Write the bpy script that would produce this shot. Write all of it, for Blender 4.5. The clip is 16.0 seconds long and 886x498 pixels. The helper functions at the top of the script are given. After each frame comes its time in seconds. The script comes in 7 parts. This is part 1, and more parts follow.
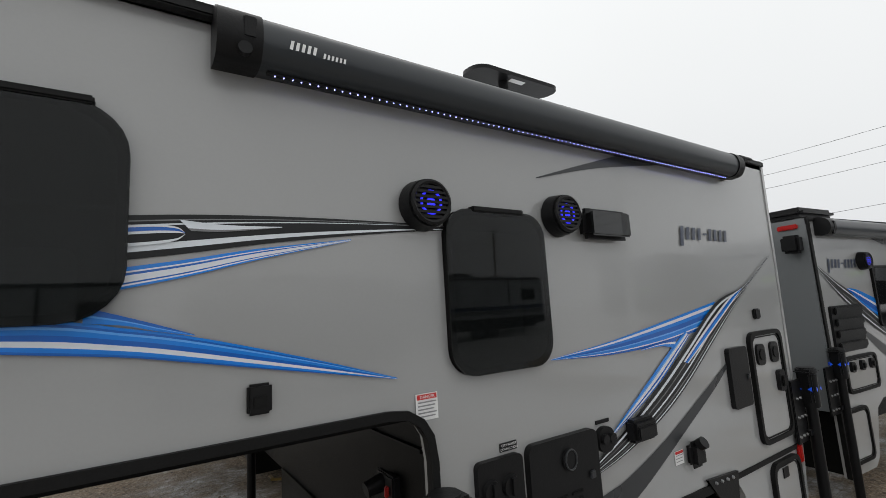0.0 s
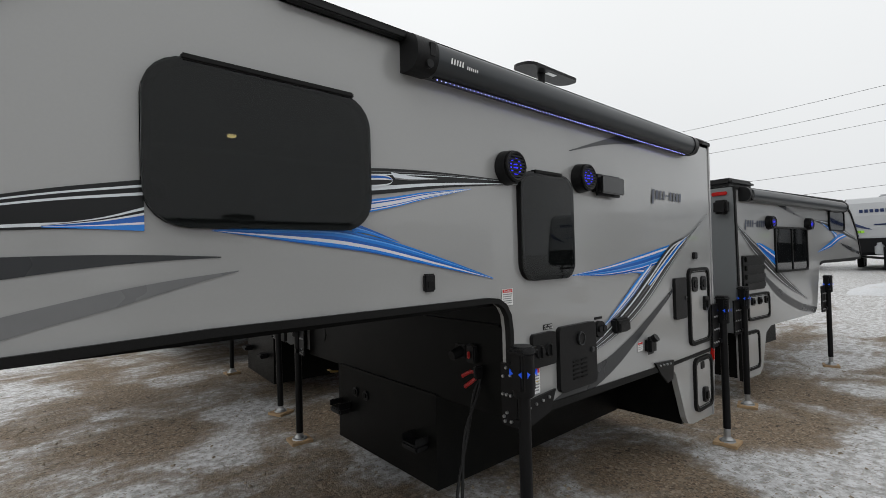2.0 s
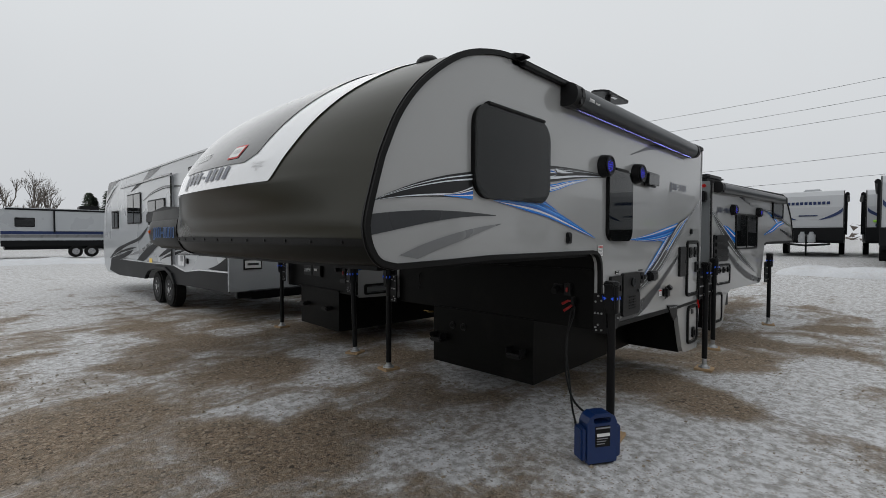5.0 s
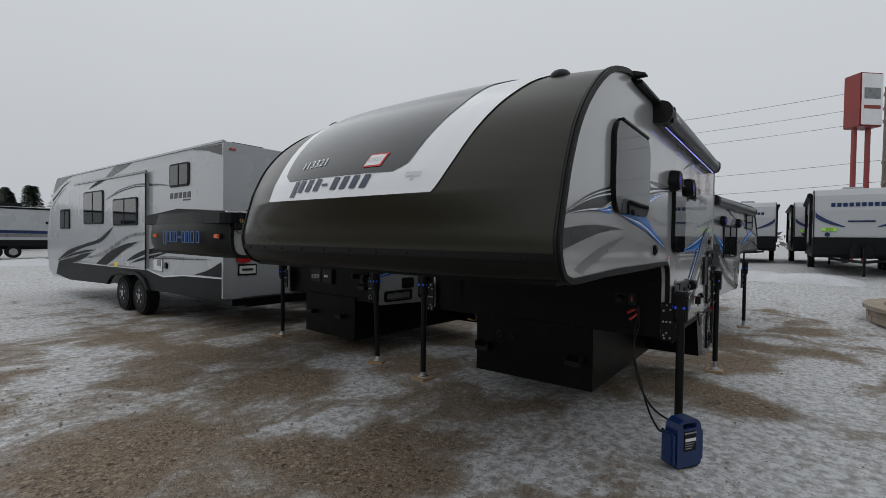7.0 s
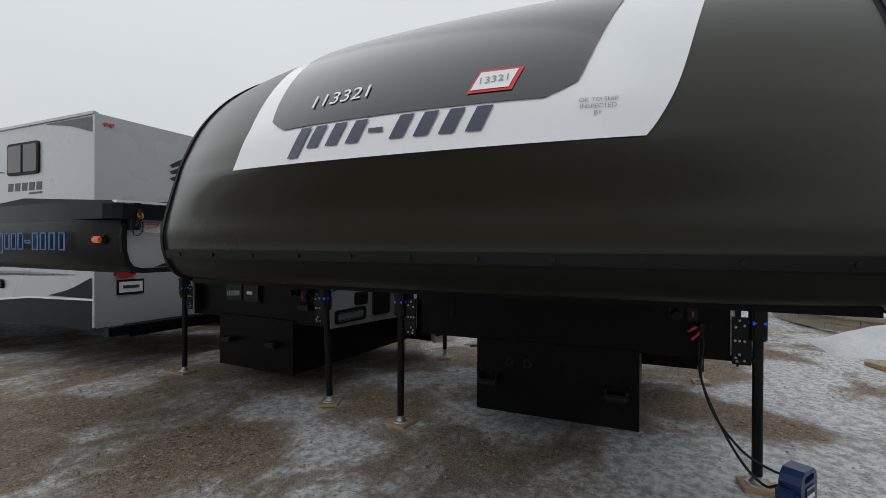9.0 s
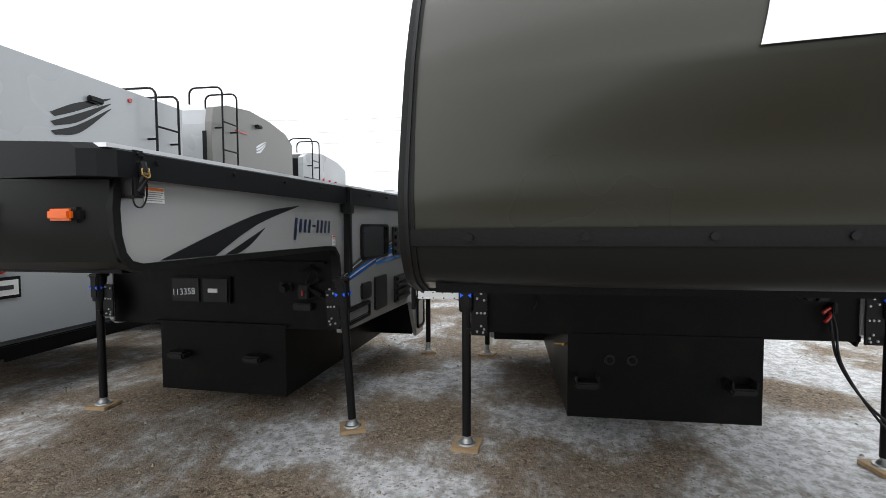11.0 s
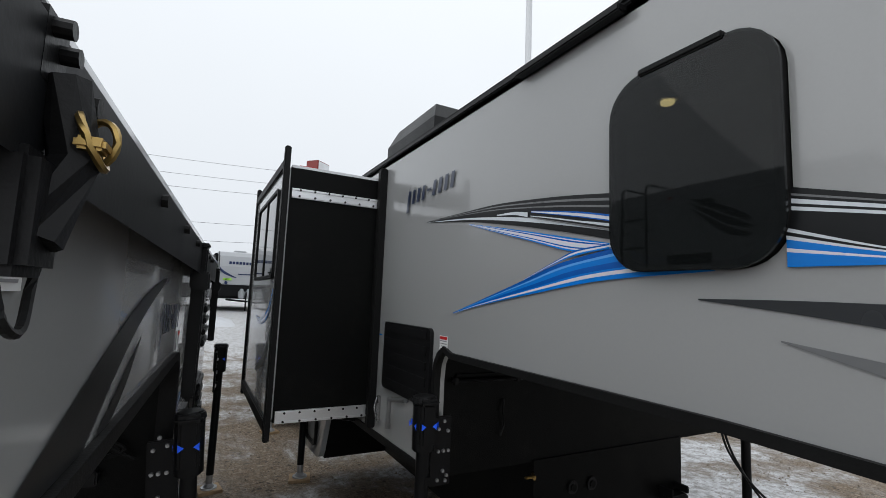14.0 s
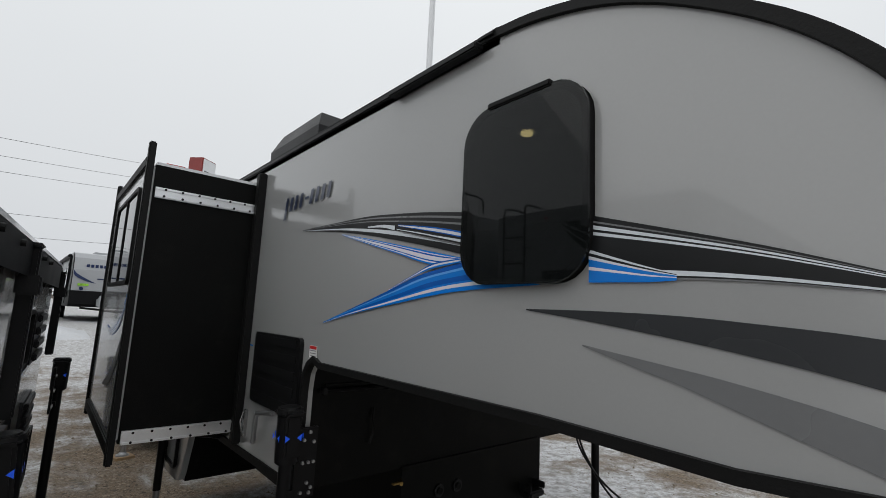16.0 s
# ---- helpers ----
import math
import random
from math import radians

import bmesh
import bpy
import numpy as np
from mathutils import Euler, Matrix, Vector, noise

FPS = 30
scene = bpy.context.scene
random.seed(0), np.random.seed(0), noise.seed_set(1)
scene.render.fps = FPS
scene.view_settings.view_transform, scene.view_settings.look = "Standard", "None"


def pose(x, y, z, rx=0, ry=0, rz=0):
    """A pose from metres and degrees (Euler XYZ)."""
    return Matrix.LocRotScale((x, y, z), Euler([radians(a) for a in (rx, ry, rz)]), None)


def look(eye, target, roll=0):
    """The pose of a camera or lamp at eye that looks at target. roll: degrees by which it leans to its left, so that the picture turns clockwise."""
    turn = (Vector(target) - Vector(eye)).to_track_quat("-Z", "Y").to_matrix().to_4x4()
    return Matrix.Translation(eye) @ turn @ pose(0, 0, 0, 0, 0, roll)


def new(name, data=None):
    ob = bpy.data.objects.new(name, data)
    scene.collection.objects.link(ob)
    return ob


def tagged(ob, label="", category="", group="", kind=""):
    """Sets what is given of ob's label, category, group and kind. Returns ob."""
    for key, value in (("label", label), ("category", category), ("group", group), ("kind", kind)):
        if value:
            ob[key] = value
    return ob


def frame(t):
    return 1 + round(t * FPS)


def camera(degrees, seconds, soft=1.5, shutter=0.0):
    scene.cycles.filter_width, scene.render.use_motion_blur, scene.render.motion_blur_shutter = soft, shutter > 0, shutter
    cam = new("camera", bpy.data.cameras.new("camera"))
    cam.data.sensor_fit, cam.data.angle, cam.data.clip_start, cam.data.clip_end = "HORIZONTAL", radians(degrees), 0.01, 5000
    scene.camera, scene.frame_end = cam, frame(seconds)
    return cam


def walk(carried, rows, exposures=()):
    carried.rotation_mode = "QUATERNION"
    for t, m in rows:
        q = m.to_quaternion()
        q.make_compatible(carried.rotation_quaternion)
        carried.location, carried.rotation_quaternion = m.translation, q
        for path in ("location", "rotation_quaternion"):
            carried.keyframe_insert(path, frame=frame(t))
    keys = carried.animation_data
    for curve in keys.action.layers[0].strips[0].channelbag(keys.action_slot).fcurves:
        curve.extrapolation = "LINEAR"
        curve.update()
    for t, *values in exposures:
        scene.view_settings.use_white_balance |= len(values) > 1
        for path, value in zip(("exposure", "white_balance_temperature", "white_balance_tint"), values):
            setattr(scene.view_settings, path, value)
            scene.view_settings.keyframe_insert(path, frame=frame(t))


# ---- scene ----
cam = camera(87.9, 16.0, 0.65)
PATH = [
    (0, (0.028, 0.055, 1.543), (1.134, 1.7, 1.809), -3.4),
    (0.5, (-0.007, 0.044, 1.515), (1.182, 1.637, 1.739), -3.2),
    (1, (-0.235, 0.012, 1.471), (1.015, 1.566, 1.618), -3.0),
    (1.5, (-0.516, -0.052, 1.439), (0.763, 1.482, 1.541), -2.7),
    (2, (-0.846, -0.172, 1.462), (0.455, 1.347, 1.499), -1.5),
    (2.5, (-1.184, -0.279, 1.429), (0.119, 1.238, 1.461), -1.6),
    (3, (-1.451, -0.403, 1.426), (-0.128, 1.096, 1.431), -1.3),
    (3.5, (-1.722, -0.417, 1.42), (-0.37, 1.057, 1.404), -1.0),
    (4, (-1.985, -0.307, 1.402), (-0.6, 1.136, 1.365), -1.0),
    (4.2, (-2.059, -0.285, 1.375), (-0.66, 1.143, 1.333), -0.6),
    (6.3, (-2.813, 0.209, 1.387), (-1.263, 1.472, 1.335), 0.7),
    (6.5, (-2.873, 0.303, 1.395), (-1.301, 1.539, 1.35), 1.0),
    (7, (-2.928, 0.54, 1.414), (-1.327, 1.738, 1.373), 0.8),
    (7.5, (-2.8, 0.808, 1.374), (-1.142, 1.926, 1.348), 0.9),
    (8, (-2.685, 1.071, 1.376), (-0.913, 1.998, 1.363), 0.9),
    (8.5, (-2.628, 1.378, 1.396), (-0.813, 2.216, 1.385), 0.4),
    (9, (-2.462, 1.727, 1.379), (-0.634, 2.538, 1.373), 0.3),
    (9.2, (-2.419, 1.879, 1.391), (-0.58, 2.665, 1.386), 0.5),
    (11.3, (-2.019, 3.408, 1.366), (-0.027, 3.551, 1.259), 0.4),
    (11.5, (-1.934, 3.52, 1.37), (0.063, 3.561, 1.26), 1.1),
    (12, (-1.721, 3.756, 1.384), (0.267, 3.556, 1.308), 1.5),
    (12.5, (-1.542, 3.971, 1.39), (0.419, 3.575, 1.387), 1.7),
    (13, (-1.33, 4.147, 1.409), (0.587, 3.582, 1.496), 2.5),
    (13.5, (-1.113, 4.255, 1.45), (0.735, 3.509, 1.615), 2.4),
    (14, (-1.071, 4.364, 1.469), (0.684, 3.43, 1.688), 2.3),
    (14.5, (-1.1, 4.392, 1.483), (0.555, 3.295, 1.719), 2.1),
    (15, (-1.147, 4.374, 1.48), (0.43, 3.171, 1.737), 2.2),
    (15.5, (-1.171, 4.345, 1.476), (0.36, 3.086, 1.747), 2.5),
    (16, (-1.179, 4.311, 1.468), (0.322, 3.02, 1.753), 2.7),
]
EXPOSURES = [(0, 0.21, 6580, 10), (2.5, 0.2, 6550, 10), (3.3, 0.06, 6490, 10), (4.2, -0.07, 6450, 10), (6.3, -0.24, 6360, 10), (7.5, -0.4, 6290, 10), (8.6, -0.28, 6290, 10), (9.2, 0.0, 6320, 10), (11.3, 1.17, 6380, 10), (12.0, 1.36, 6260, 10), (12.6, 1.05, 6150, 10), (13.2, 0.6, 6060, 10), (13.8, 0.28, 6200, 10), (14.5, 0.15, 6350, 10), (16, -0.02, 6430, 10)]
walk(cam, [(t, look(eye, target, roll)) for t, eye, target, roll in PATH], EXPOSURES)
SKY = 1.0

# ---- world and light ----
world = bpy.data.worlds.new("overcast_sky")
scene.world = world
world.use_nodes = True
wn = world.node_tree.nodes
wl = world.node_tree.links
wn.clear()
w_out = wn.new("ShaderNodeOutputWorld")
w_bg = wn.new("ShaderNodeBackground")
w_co = wn.new("ShaderNodeTexCoord")
w_sep = wn.new("ShaderNodeSeparateXYZ")
w_ramp = wn.new("ShaderNodeValToRGB")
w_noise = wn.new("ShaderNodeTexNoise")
w_mix = wn.new("ShaderNodeMixRGB")
w_noise.inputs["Scale"].default_value = 1.6
w_noise.inputs["Detail"].default_value = 3.0
w_mix.blend_type = "MULTIPLY"
w_mix.inputs["Fac"].default_value = 0.10
w_ramp.color_ramp.elements[0].position = 0.0
w_ramp.color_ramp.elements[0].color = (0.66, 0.68, 0.70, 1)
w_ramp.color_ramp.elements[1].position = 0.75
w_ramp.color_ramp.elements[1].color = (0.93, 0.955, 0.965, 1)
wl.new(w_co.outputs["Generated"], w_sep.inputs[0])
wl.new(w_co.outputs["Generated"], w_noise.inputs["Vector"])
wl.new(w_sep.outputs["Z"], w_ramp.inputs["Fac"])
wl.new(w_ramp.outputs["Color"], w_mix.inputs["Color1"])
wl.new(w_noise.outputs["Fac"], w_mix.inputs["Color2"])
wl.new(w_mix.outputs["Color"], w_bg.inputs["Color"])
w_bg.inputs["Strength"].default_value = SKY
wl.new(w_bg.outputs[0], w_out.inputs[0])
sun_data = bpy.data.lights.new("sun", "SUN")
sun_data.energy, sun_data.angle, sun_data.color = 0.8, radians(110), (1.0, 0.985, 0.96)
sun = new("sun", sun_data)
sun.matrix_world = look((0, 0, 12), (6, -11, 0))

# ---- materials ----


def mat(name, colour, rough=0.5, metal=0.0, grain=(40.0, 0.06), stain=(1.5, 0.08), bump=0.0, coat=0.0, emit=None, dirt=None, spec=0.5):
    """A surface with fine grain and larger stains in its colour and roughness."""
    m = bpy.data.materials.new(name)
    m.use_nodes = True
    n, l = m.node_tree.nodes, m.node_tree.links
    b = n["Principled BSDF"]
    b.inputs["Roughness"].default_value = rough
    b.inputs["Metallic"].default_value = metal
    b.inputs["Coat Weight"].default_value = coat
    b.inputs["Specular IOR Level"].default_value = spec
    b.inputs["Coat Roughness"].default_value = 0.04
    co = n.new("ShaderNodeTexCoord")
    ng, ns = n.new("ShaderNodeTexNoise"), n.new("ShaderNodeTexNoise")
    ng.inputs["Scale"].default_value, ng.inputs["Detail"].default_value = grain[0], 4
    ns.inputs["Scale"].default_value, ns.inputs["Detail"].default_value = stain[0], 3
    l.new(co.outputs["Object"], ng.inputs["Vector"])
    l.new(co.outputs["Object"], ns.inputs["Vector"])
    last = None
    for node, amount in ((ng, grain[1]), (ns, stain[1])):
        r = n.new("ShaderNodeMapRange")
        r.inputs["To Min"].default_value, r.inputs["To Max"].default_value = 1 - 2 * amount, 1 + 2 * amount
        l.new(node.outputs["Fac"], r.inputs["Value"])
        mx = n.new("ShaderNodeMixRGB")
        mx.blend_type, mx.inputs["Fac"].default_value = "MULTIPLY", 1
        mx.inputs["Color1"].default_value = (*colour, 1)
        if last:
            l.new(last.outputs["Color"], mx.inputs["Color1"])
        l.new(r.outputs["Result"], mx.inputs["Color2"])
        last = mx
    if dirt:
        nd = n.new("ShaderNodeTexNoise")
        nd.inputs["Scale"].default_value, nd.inputs["Detail"].default_value, nd.inputs["Roughness"].default_value = dirt[1], 8, 0.7
        l.new(co.outputs["Object"], nd.inputs["Vector"])
        rd = n.new("ShaderNodeMapRange")
        rd.inputs["From Min"].default_value, rd.inputs["From Max"].default_value = 0.52, 0.75
        rd.inputs["To Max"].default_value = dirt[2]
        l.new(nd.outputs["Fac"], rd.inputs["Value"])
        md = n.new("ShaderNodeMixRGB")
        md.inputs["Color2"].default_value = (*dirt[0], 1)
        l.new(rd.outputs["Result"], md.inputs["Fac"])
        l.new(last.outputs["Color"], md.inputs["Color1"])
        last = md
    l.new(last.outputs["Color"], b.inputs["Base Color"])
    rr = n.new("ShaderNodeMapRange")
    rr.inputs["To Min"].default_value, rr.inputs["To Max"].default_value = max(0.02, rough * 0.8), min(1, rough * 1.2)
    l.new(ns.outputs["Fac"], rr.inputs["Value"])
    l.new(rr.outputs["Result"], b.inputs["Roughness"])
    if bump:
        bp = n.new("ShaderNodeBump")
        bp.inputs["Strength"].default_value, bp.inputs["Distance"].default_value = bump, 0.004
        l.new(ng.outputs["Fac"], bp.inputs["Height"])
        l.new(bp.outputs["Normal"], b.inputs["Normal"])
    if emit:
        b.inputs["Emission Color"].default_value = (*emit[0], 1)
        b.inputs["Emission Strength"].default_value = emit[1]
    return m


def tinted(name, colour, rough=0.02):
    """Dark tinted acrylic glass."""
    m = bpy.data.materials.new(name)
    m.use_nodes = True
    n, l = m.node_tree.nodes, m.node_tree.links
    b = n["Principled BSDF"]
    b.inputs["Base Color"].default_value = (*colour, 1)
    b.inputs["Roughness"].default_value = rough
    b.inputs["Transmission Weight"].default_value = 0.85
    b.inputs["IOR"].default_value = 1.32
    b.inputs["Specular IOR Level"].default_value = 0.5
    no = n.new("ShaderNodeTexNoise")
    no.inputs["Scale"].default_value = 2.0
    co = n.new("ShaderNodeTexCoord")
    bp = n.new("ShaderNodeBump")
    bp.inputs["Strength"].default_value, bp.inputs["Distance"].default_value = 0.05, 0.01
    l.new(co.outputs["Object"], no.inputs["Vector"])
    l.new(no.outputs["Fac"], bp.inputs["Height"])
    l.new(bp.outputs["Normal"], b.inputs["Normal"])
    return m


GEL = mat("grey_gelcoat", (0.325, 0.327, 0.325), 0.22, 0, (120, 0.01), (0.8, 0.02), 0, 0.6)
GEL_REAR = mat("slate_gelcoat", (0.16, 0.17, 0.175), 0.3, 0, (120, 0.02), (0.8, 0.04), 0, 0.3)
WHITE = mat("white_gelcoat", (0.66, 0.67, 0.685), 0.2, 0, (80, 0.01), (1.2, 0.02), 0, 0.5)
OLIVE = mat("olive_grey_cap", (0.0245, 0.0238, 0.0165), 0.29, 0, (60, 0.03), (2.0, 0.05), 0, 0.0, None, None, 0.28)
OLIVE_LOW = mat("charcoal_cap", (0.011, 0.0115, 0.0105), 0.4, 0, (60, 0.04), (2.0, 0.06), 0, 0, None, None, 0.1)
CAPGLASS = mat("black_cap_panel", (0.016, 0.018, 0.021), 0.16, 0, (60, 0.02), (2.0, 0.05), 0, 0.25)
BLACK = mat("black_plastic", (0.009, 0.009, 0.0095), 0.42, 0, (150, 0.08), (4, 0.08), 0.15, 0, None, None, 0.18)
RUBBER = mat("black_rubber", (0.008, 0.008, 0.008), 0.55, 0, (150, 0.1), (4, 0.1), 0.2, 0, None, None, 0.15)
UNDER = mat("black_painted_board", (0.0045, 0.0047, 0.0045), 0.36, 0, (200, 0.12), (2.2, 0.16), 0.25, 0.0, None, ((0.014, 0.013, 0.0115), 5.0, 0.5), 0.07)
AWN = mat("anthracite_aluminium", (0.019, 0.023, 0.027), 0.36, 0.05, (150, 0.03), (2, 0.04))
STEEL = mat("zinc_steel", (0.36, 0.365, 0.37), 0.45, 0.9, (200, 0.06), (6, 0.08), 0.1)
ALU = mat("bare_aluminium", (0.72, 0.73, 0.74), 0.3, 0.85, (200, 0.04), (6, 0.05), 0.05)
JACKP = mat("jack_black_paint", (0.007, 0.007, 0.0075), 0.35, 0.0, (100, 0.06), (5, 0.1), 0.1, 0, None, None, 0.14)
BLUE = mat("blue_vinyl", (0.006, 0.19, 0.66), 0.25, 0, (60, 0.02), (3, 0.08), 0, 0.3)
BLUE_D = mat("deep_blue_vinyl", (0.004, 0.10, 0.44), 0.25, 0, (60, 0.02), (3, 0.08), 0, 0.3)
BLUE_L = mat("light_blue_vinyl", (0.10, 0.36, 0.80), 0.25, 0, (60, 0.02), (3, 0.08), 0, 0.3)
SILVER = mat("pale_silver_vinyl", (0.66, 0.70, 0.74), 0.25, 0, (60, 0.02), (3, 0.05), 0, 0.3)
INK = mat("black_vinyl", (0.011, 0.0115, 0.0125), 0.3, 0, (60, 0.03), (3, 0.08), 0, 0.0, None, None, 0.3)
GREY_D = mat("dark_grey_vinyl", (0.036, 0.038, 0.041), 0.28, 0, (60, 0.02), (3, 0.05), 0, 0.0, None, None, 0.35)
GREY_M = mat("mid_grey_vinyl", (0.16, 0.163, 0.167), 0.28, 0, (60, 0.02), (3, 0.05), 0, 0.3)
NAVY = mat("navy_vinyl", (0.012, 0.022, 0.055), 0.3, 0, (60, 0.03), (3, 0.05), 0, 0.2)
NEON = mat("blue_outline_vinyl", (0.008, 0.075, 0.24), 0.4)
PANE = tinted("smoked_acrylic", (0.035, 0.04, 0.04))
PANE_D = mat("dark_glass", (0.006, 0.007, 0.0075), 0.035, 0, (8, 0.02), (1, 0.05))
DARKROOM = mat("dark_interior", (0.035, 0.033, 0.03), 0.8, 0, (10, 0.1), (1, 0.15))
LAMPGLOW = mat("warm_lamp", (0.9, 0.7, 0.4), 0.5, emit=((1.0, 0.72, 0.30), 10.0))
LED = mat("blue_white_led", (0.5, 0.5, 1.0), 0.4, emit=((0.32, 0.34, 1.0), 4.0))
LED_BLUE = mat("blue_led", (0.05, 0.05, 0.8), 0.4, emit=((0.03, 0.03, 1.0), 0.9))
# reflective film, no lamp: a faint emission is added for its shine
JACK_GLOW = mat("blue_glowing_film", (0.01, 0.10, 0.75), 0.3, emit=((0.01, 0.10, 1.0), 0.12))
PAPER = mat("label_paper", (0.74, 0.74, 0.73), 0.55, 0, (80, 0.02), (8, 0.04))
REDINK = mat("red_print", (0.55, 0.02, 0.02), 0.5)
ORANGEINK = mat("orange_print", (0.75, 0.20, 0.03), 0.5)
YELLOWINK = mat("yellow_print", (0.75, 0.50, 0.03), 0.5)
GREYINK = mat("grey_print", (0.25, 0.25, 0.26), 0.5)
CHALK = mat("white_marker", (0.7, 0.72, 0.72), 0.6)
AMBER = mat("amber_lens", (0.62, 0.10, 0.005), 0.25, 0, (20, 0.03), (4, 0.05), 0, 0.1, None, None, 0.3)
REDLENS = mat("red_lens", (0.42, 0.01, 0.008), 0.15, 0, (20, 0.03), (4, 0.05), 0, 0.6)
REDCLAMP = mat("red_handle", (0.30, 0.012, 0.010), 0.4)
BRASS = mat("brass", (0.38, 0.26, 0.09), 0.3, 0.9)
WOOD = mat("pine_board", (0.33, 0.225, 0.125), 0.75, 0, (30, 0.1), (5, 0.15), 0.4)
PACK = mat("blue_plastic_case", (0.005, 0.022, 0.092), 0.35, 0, (120, 0.06), (6, 0.08), 0.15)
TYRE = mat("tyre_rubber", (0.008, 0.008, 0.008), 0.7, 0, (80, 0.12), (5, 0.12), 0.3, 0, None, None, 0.12)
T_WHITE = mat("trailer_white_fibreglass", (0.38, 0.395, 0.41), 0.28, 0, (60, 0.015), (0.7, 0.03), 0, 0.3)
T_BEIGE = mat("trailer_taupe_cap", (0.15, 0.147, 0.135), 0.35, 0, (60, 0.02), (0.7, 0.04), 0, 0.2)
T_DARK = mat("trailer_charcoal", (0.009, 0.0095, 0.0105), 0.45, 0, (60, 0.04), (0.7, 0.06), 0, 0, None, None, 0.1)
T_BLUE = mat("trailer_navy_graphic", (0.012, 0.026, 0.09), 0.35, spec=0.3)
T_CORR = mat("corrugated_white_metal", (0.36, 0.37, 0.385), 0.35, 0, (60, 0.02), (0.7, 0.04))
LIME = mat("lime_sticker", (0.35, 0.75, 0.05), 0.5)
SIGNRED = mat("sign_red_paint", (0.22, 0.02, 0.016), 0.4, 0, (20, 0.05), (0.6, 0.08))
SIGNFACE = mat("sign_white_face", (0.72, 0.73, 0.74), 0.35)
POLE = mat("white_pole_paint", (0.66, 0.67, 0.68), 0.4, 0, (20, 0.03), (1, 0.05))
POLEWOOD = mat("weathered_pole_wood", (0.16, 0.13, 0.105), 0.85, 0, (20, 0.15), (2, 0.15), 0.4)
STONE = mat("sandstone_block", (0.29, 0.24, 0.185), 0.85, 0, (30, 0.14), (3, 0.15), 0.5)
BARK = mat("winter_bark", (0.13, 0.11, 0.095), 0.9, 0, (30, 0.15), (3, 0.15), 0.3)
NEEDLE = mat("conifer_needles", (0.028, 0.04, 0.024), 0.85, 0, (20, 0.2), (1, 0.25))
SNOW = mat("packed_snow", (0.52, 0.53, 0.55), 0.65, 0, (25, 0.10), (2, 0.10), 0.8, 0, None, ((0.36, 0.33, 0.30), 4.0, 0.7))
STONES = mat("gravel_stone", (0.22, 0.18, 0.135), 0.85, 0, (60, 0.2), (9, 0.3), 0.3)
WIRE = mat("wire_black", (0.009, 0.009, 0.009), 0.5, spec=0.2)
CHROME = mat("polished_alloy", (0.38, 0.385, 0.39), 0.25, 0.95)
LID = mat("black_roof_skin", (0.008, 0.0085, 0.0095), 0.5, 0, (120, 0.05), (2, 0.06), 0.05, 0, None, None, 0.12)


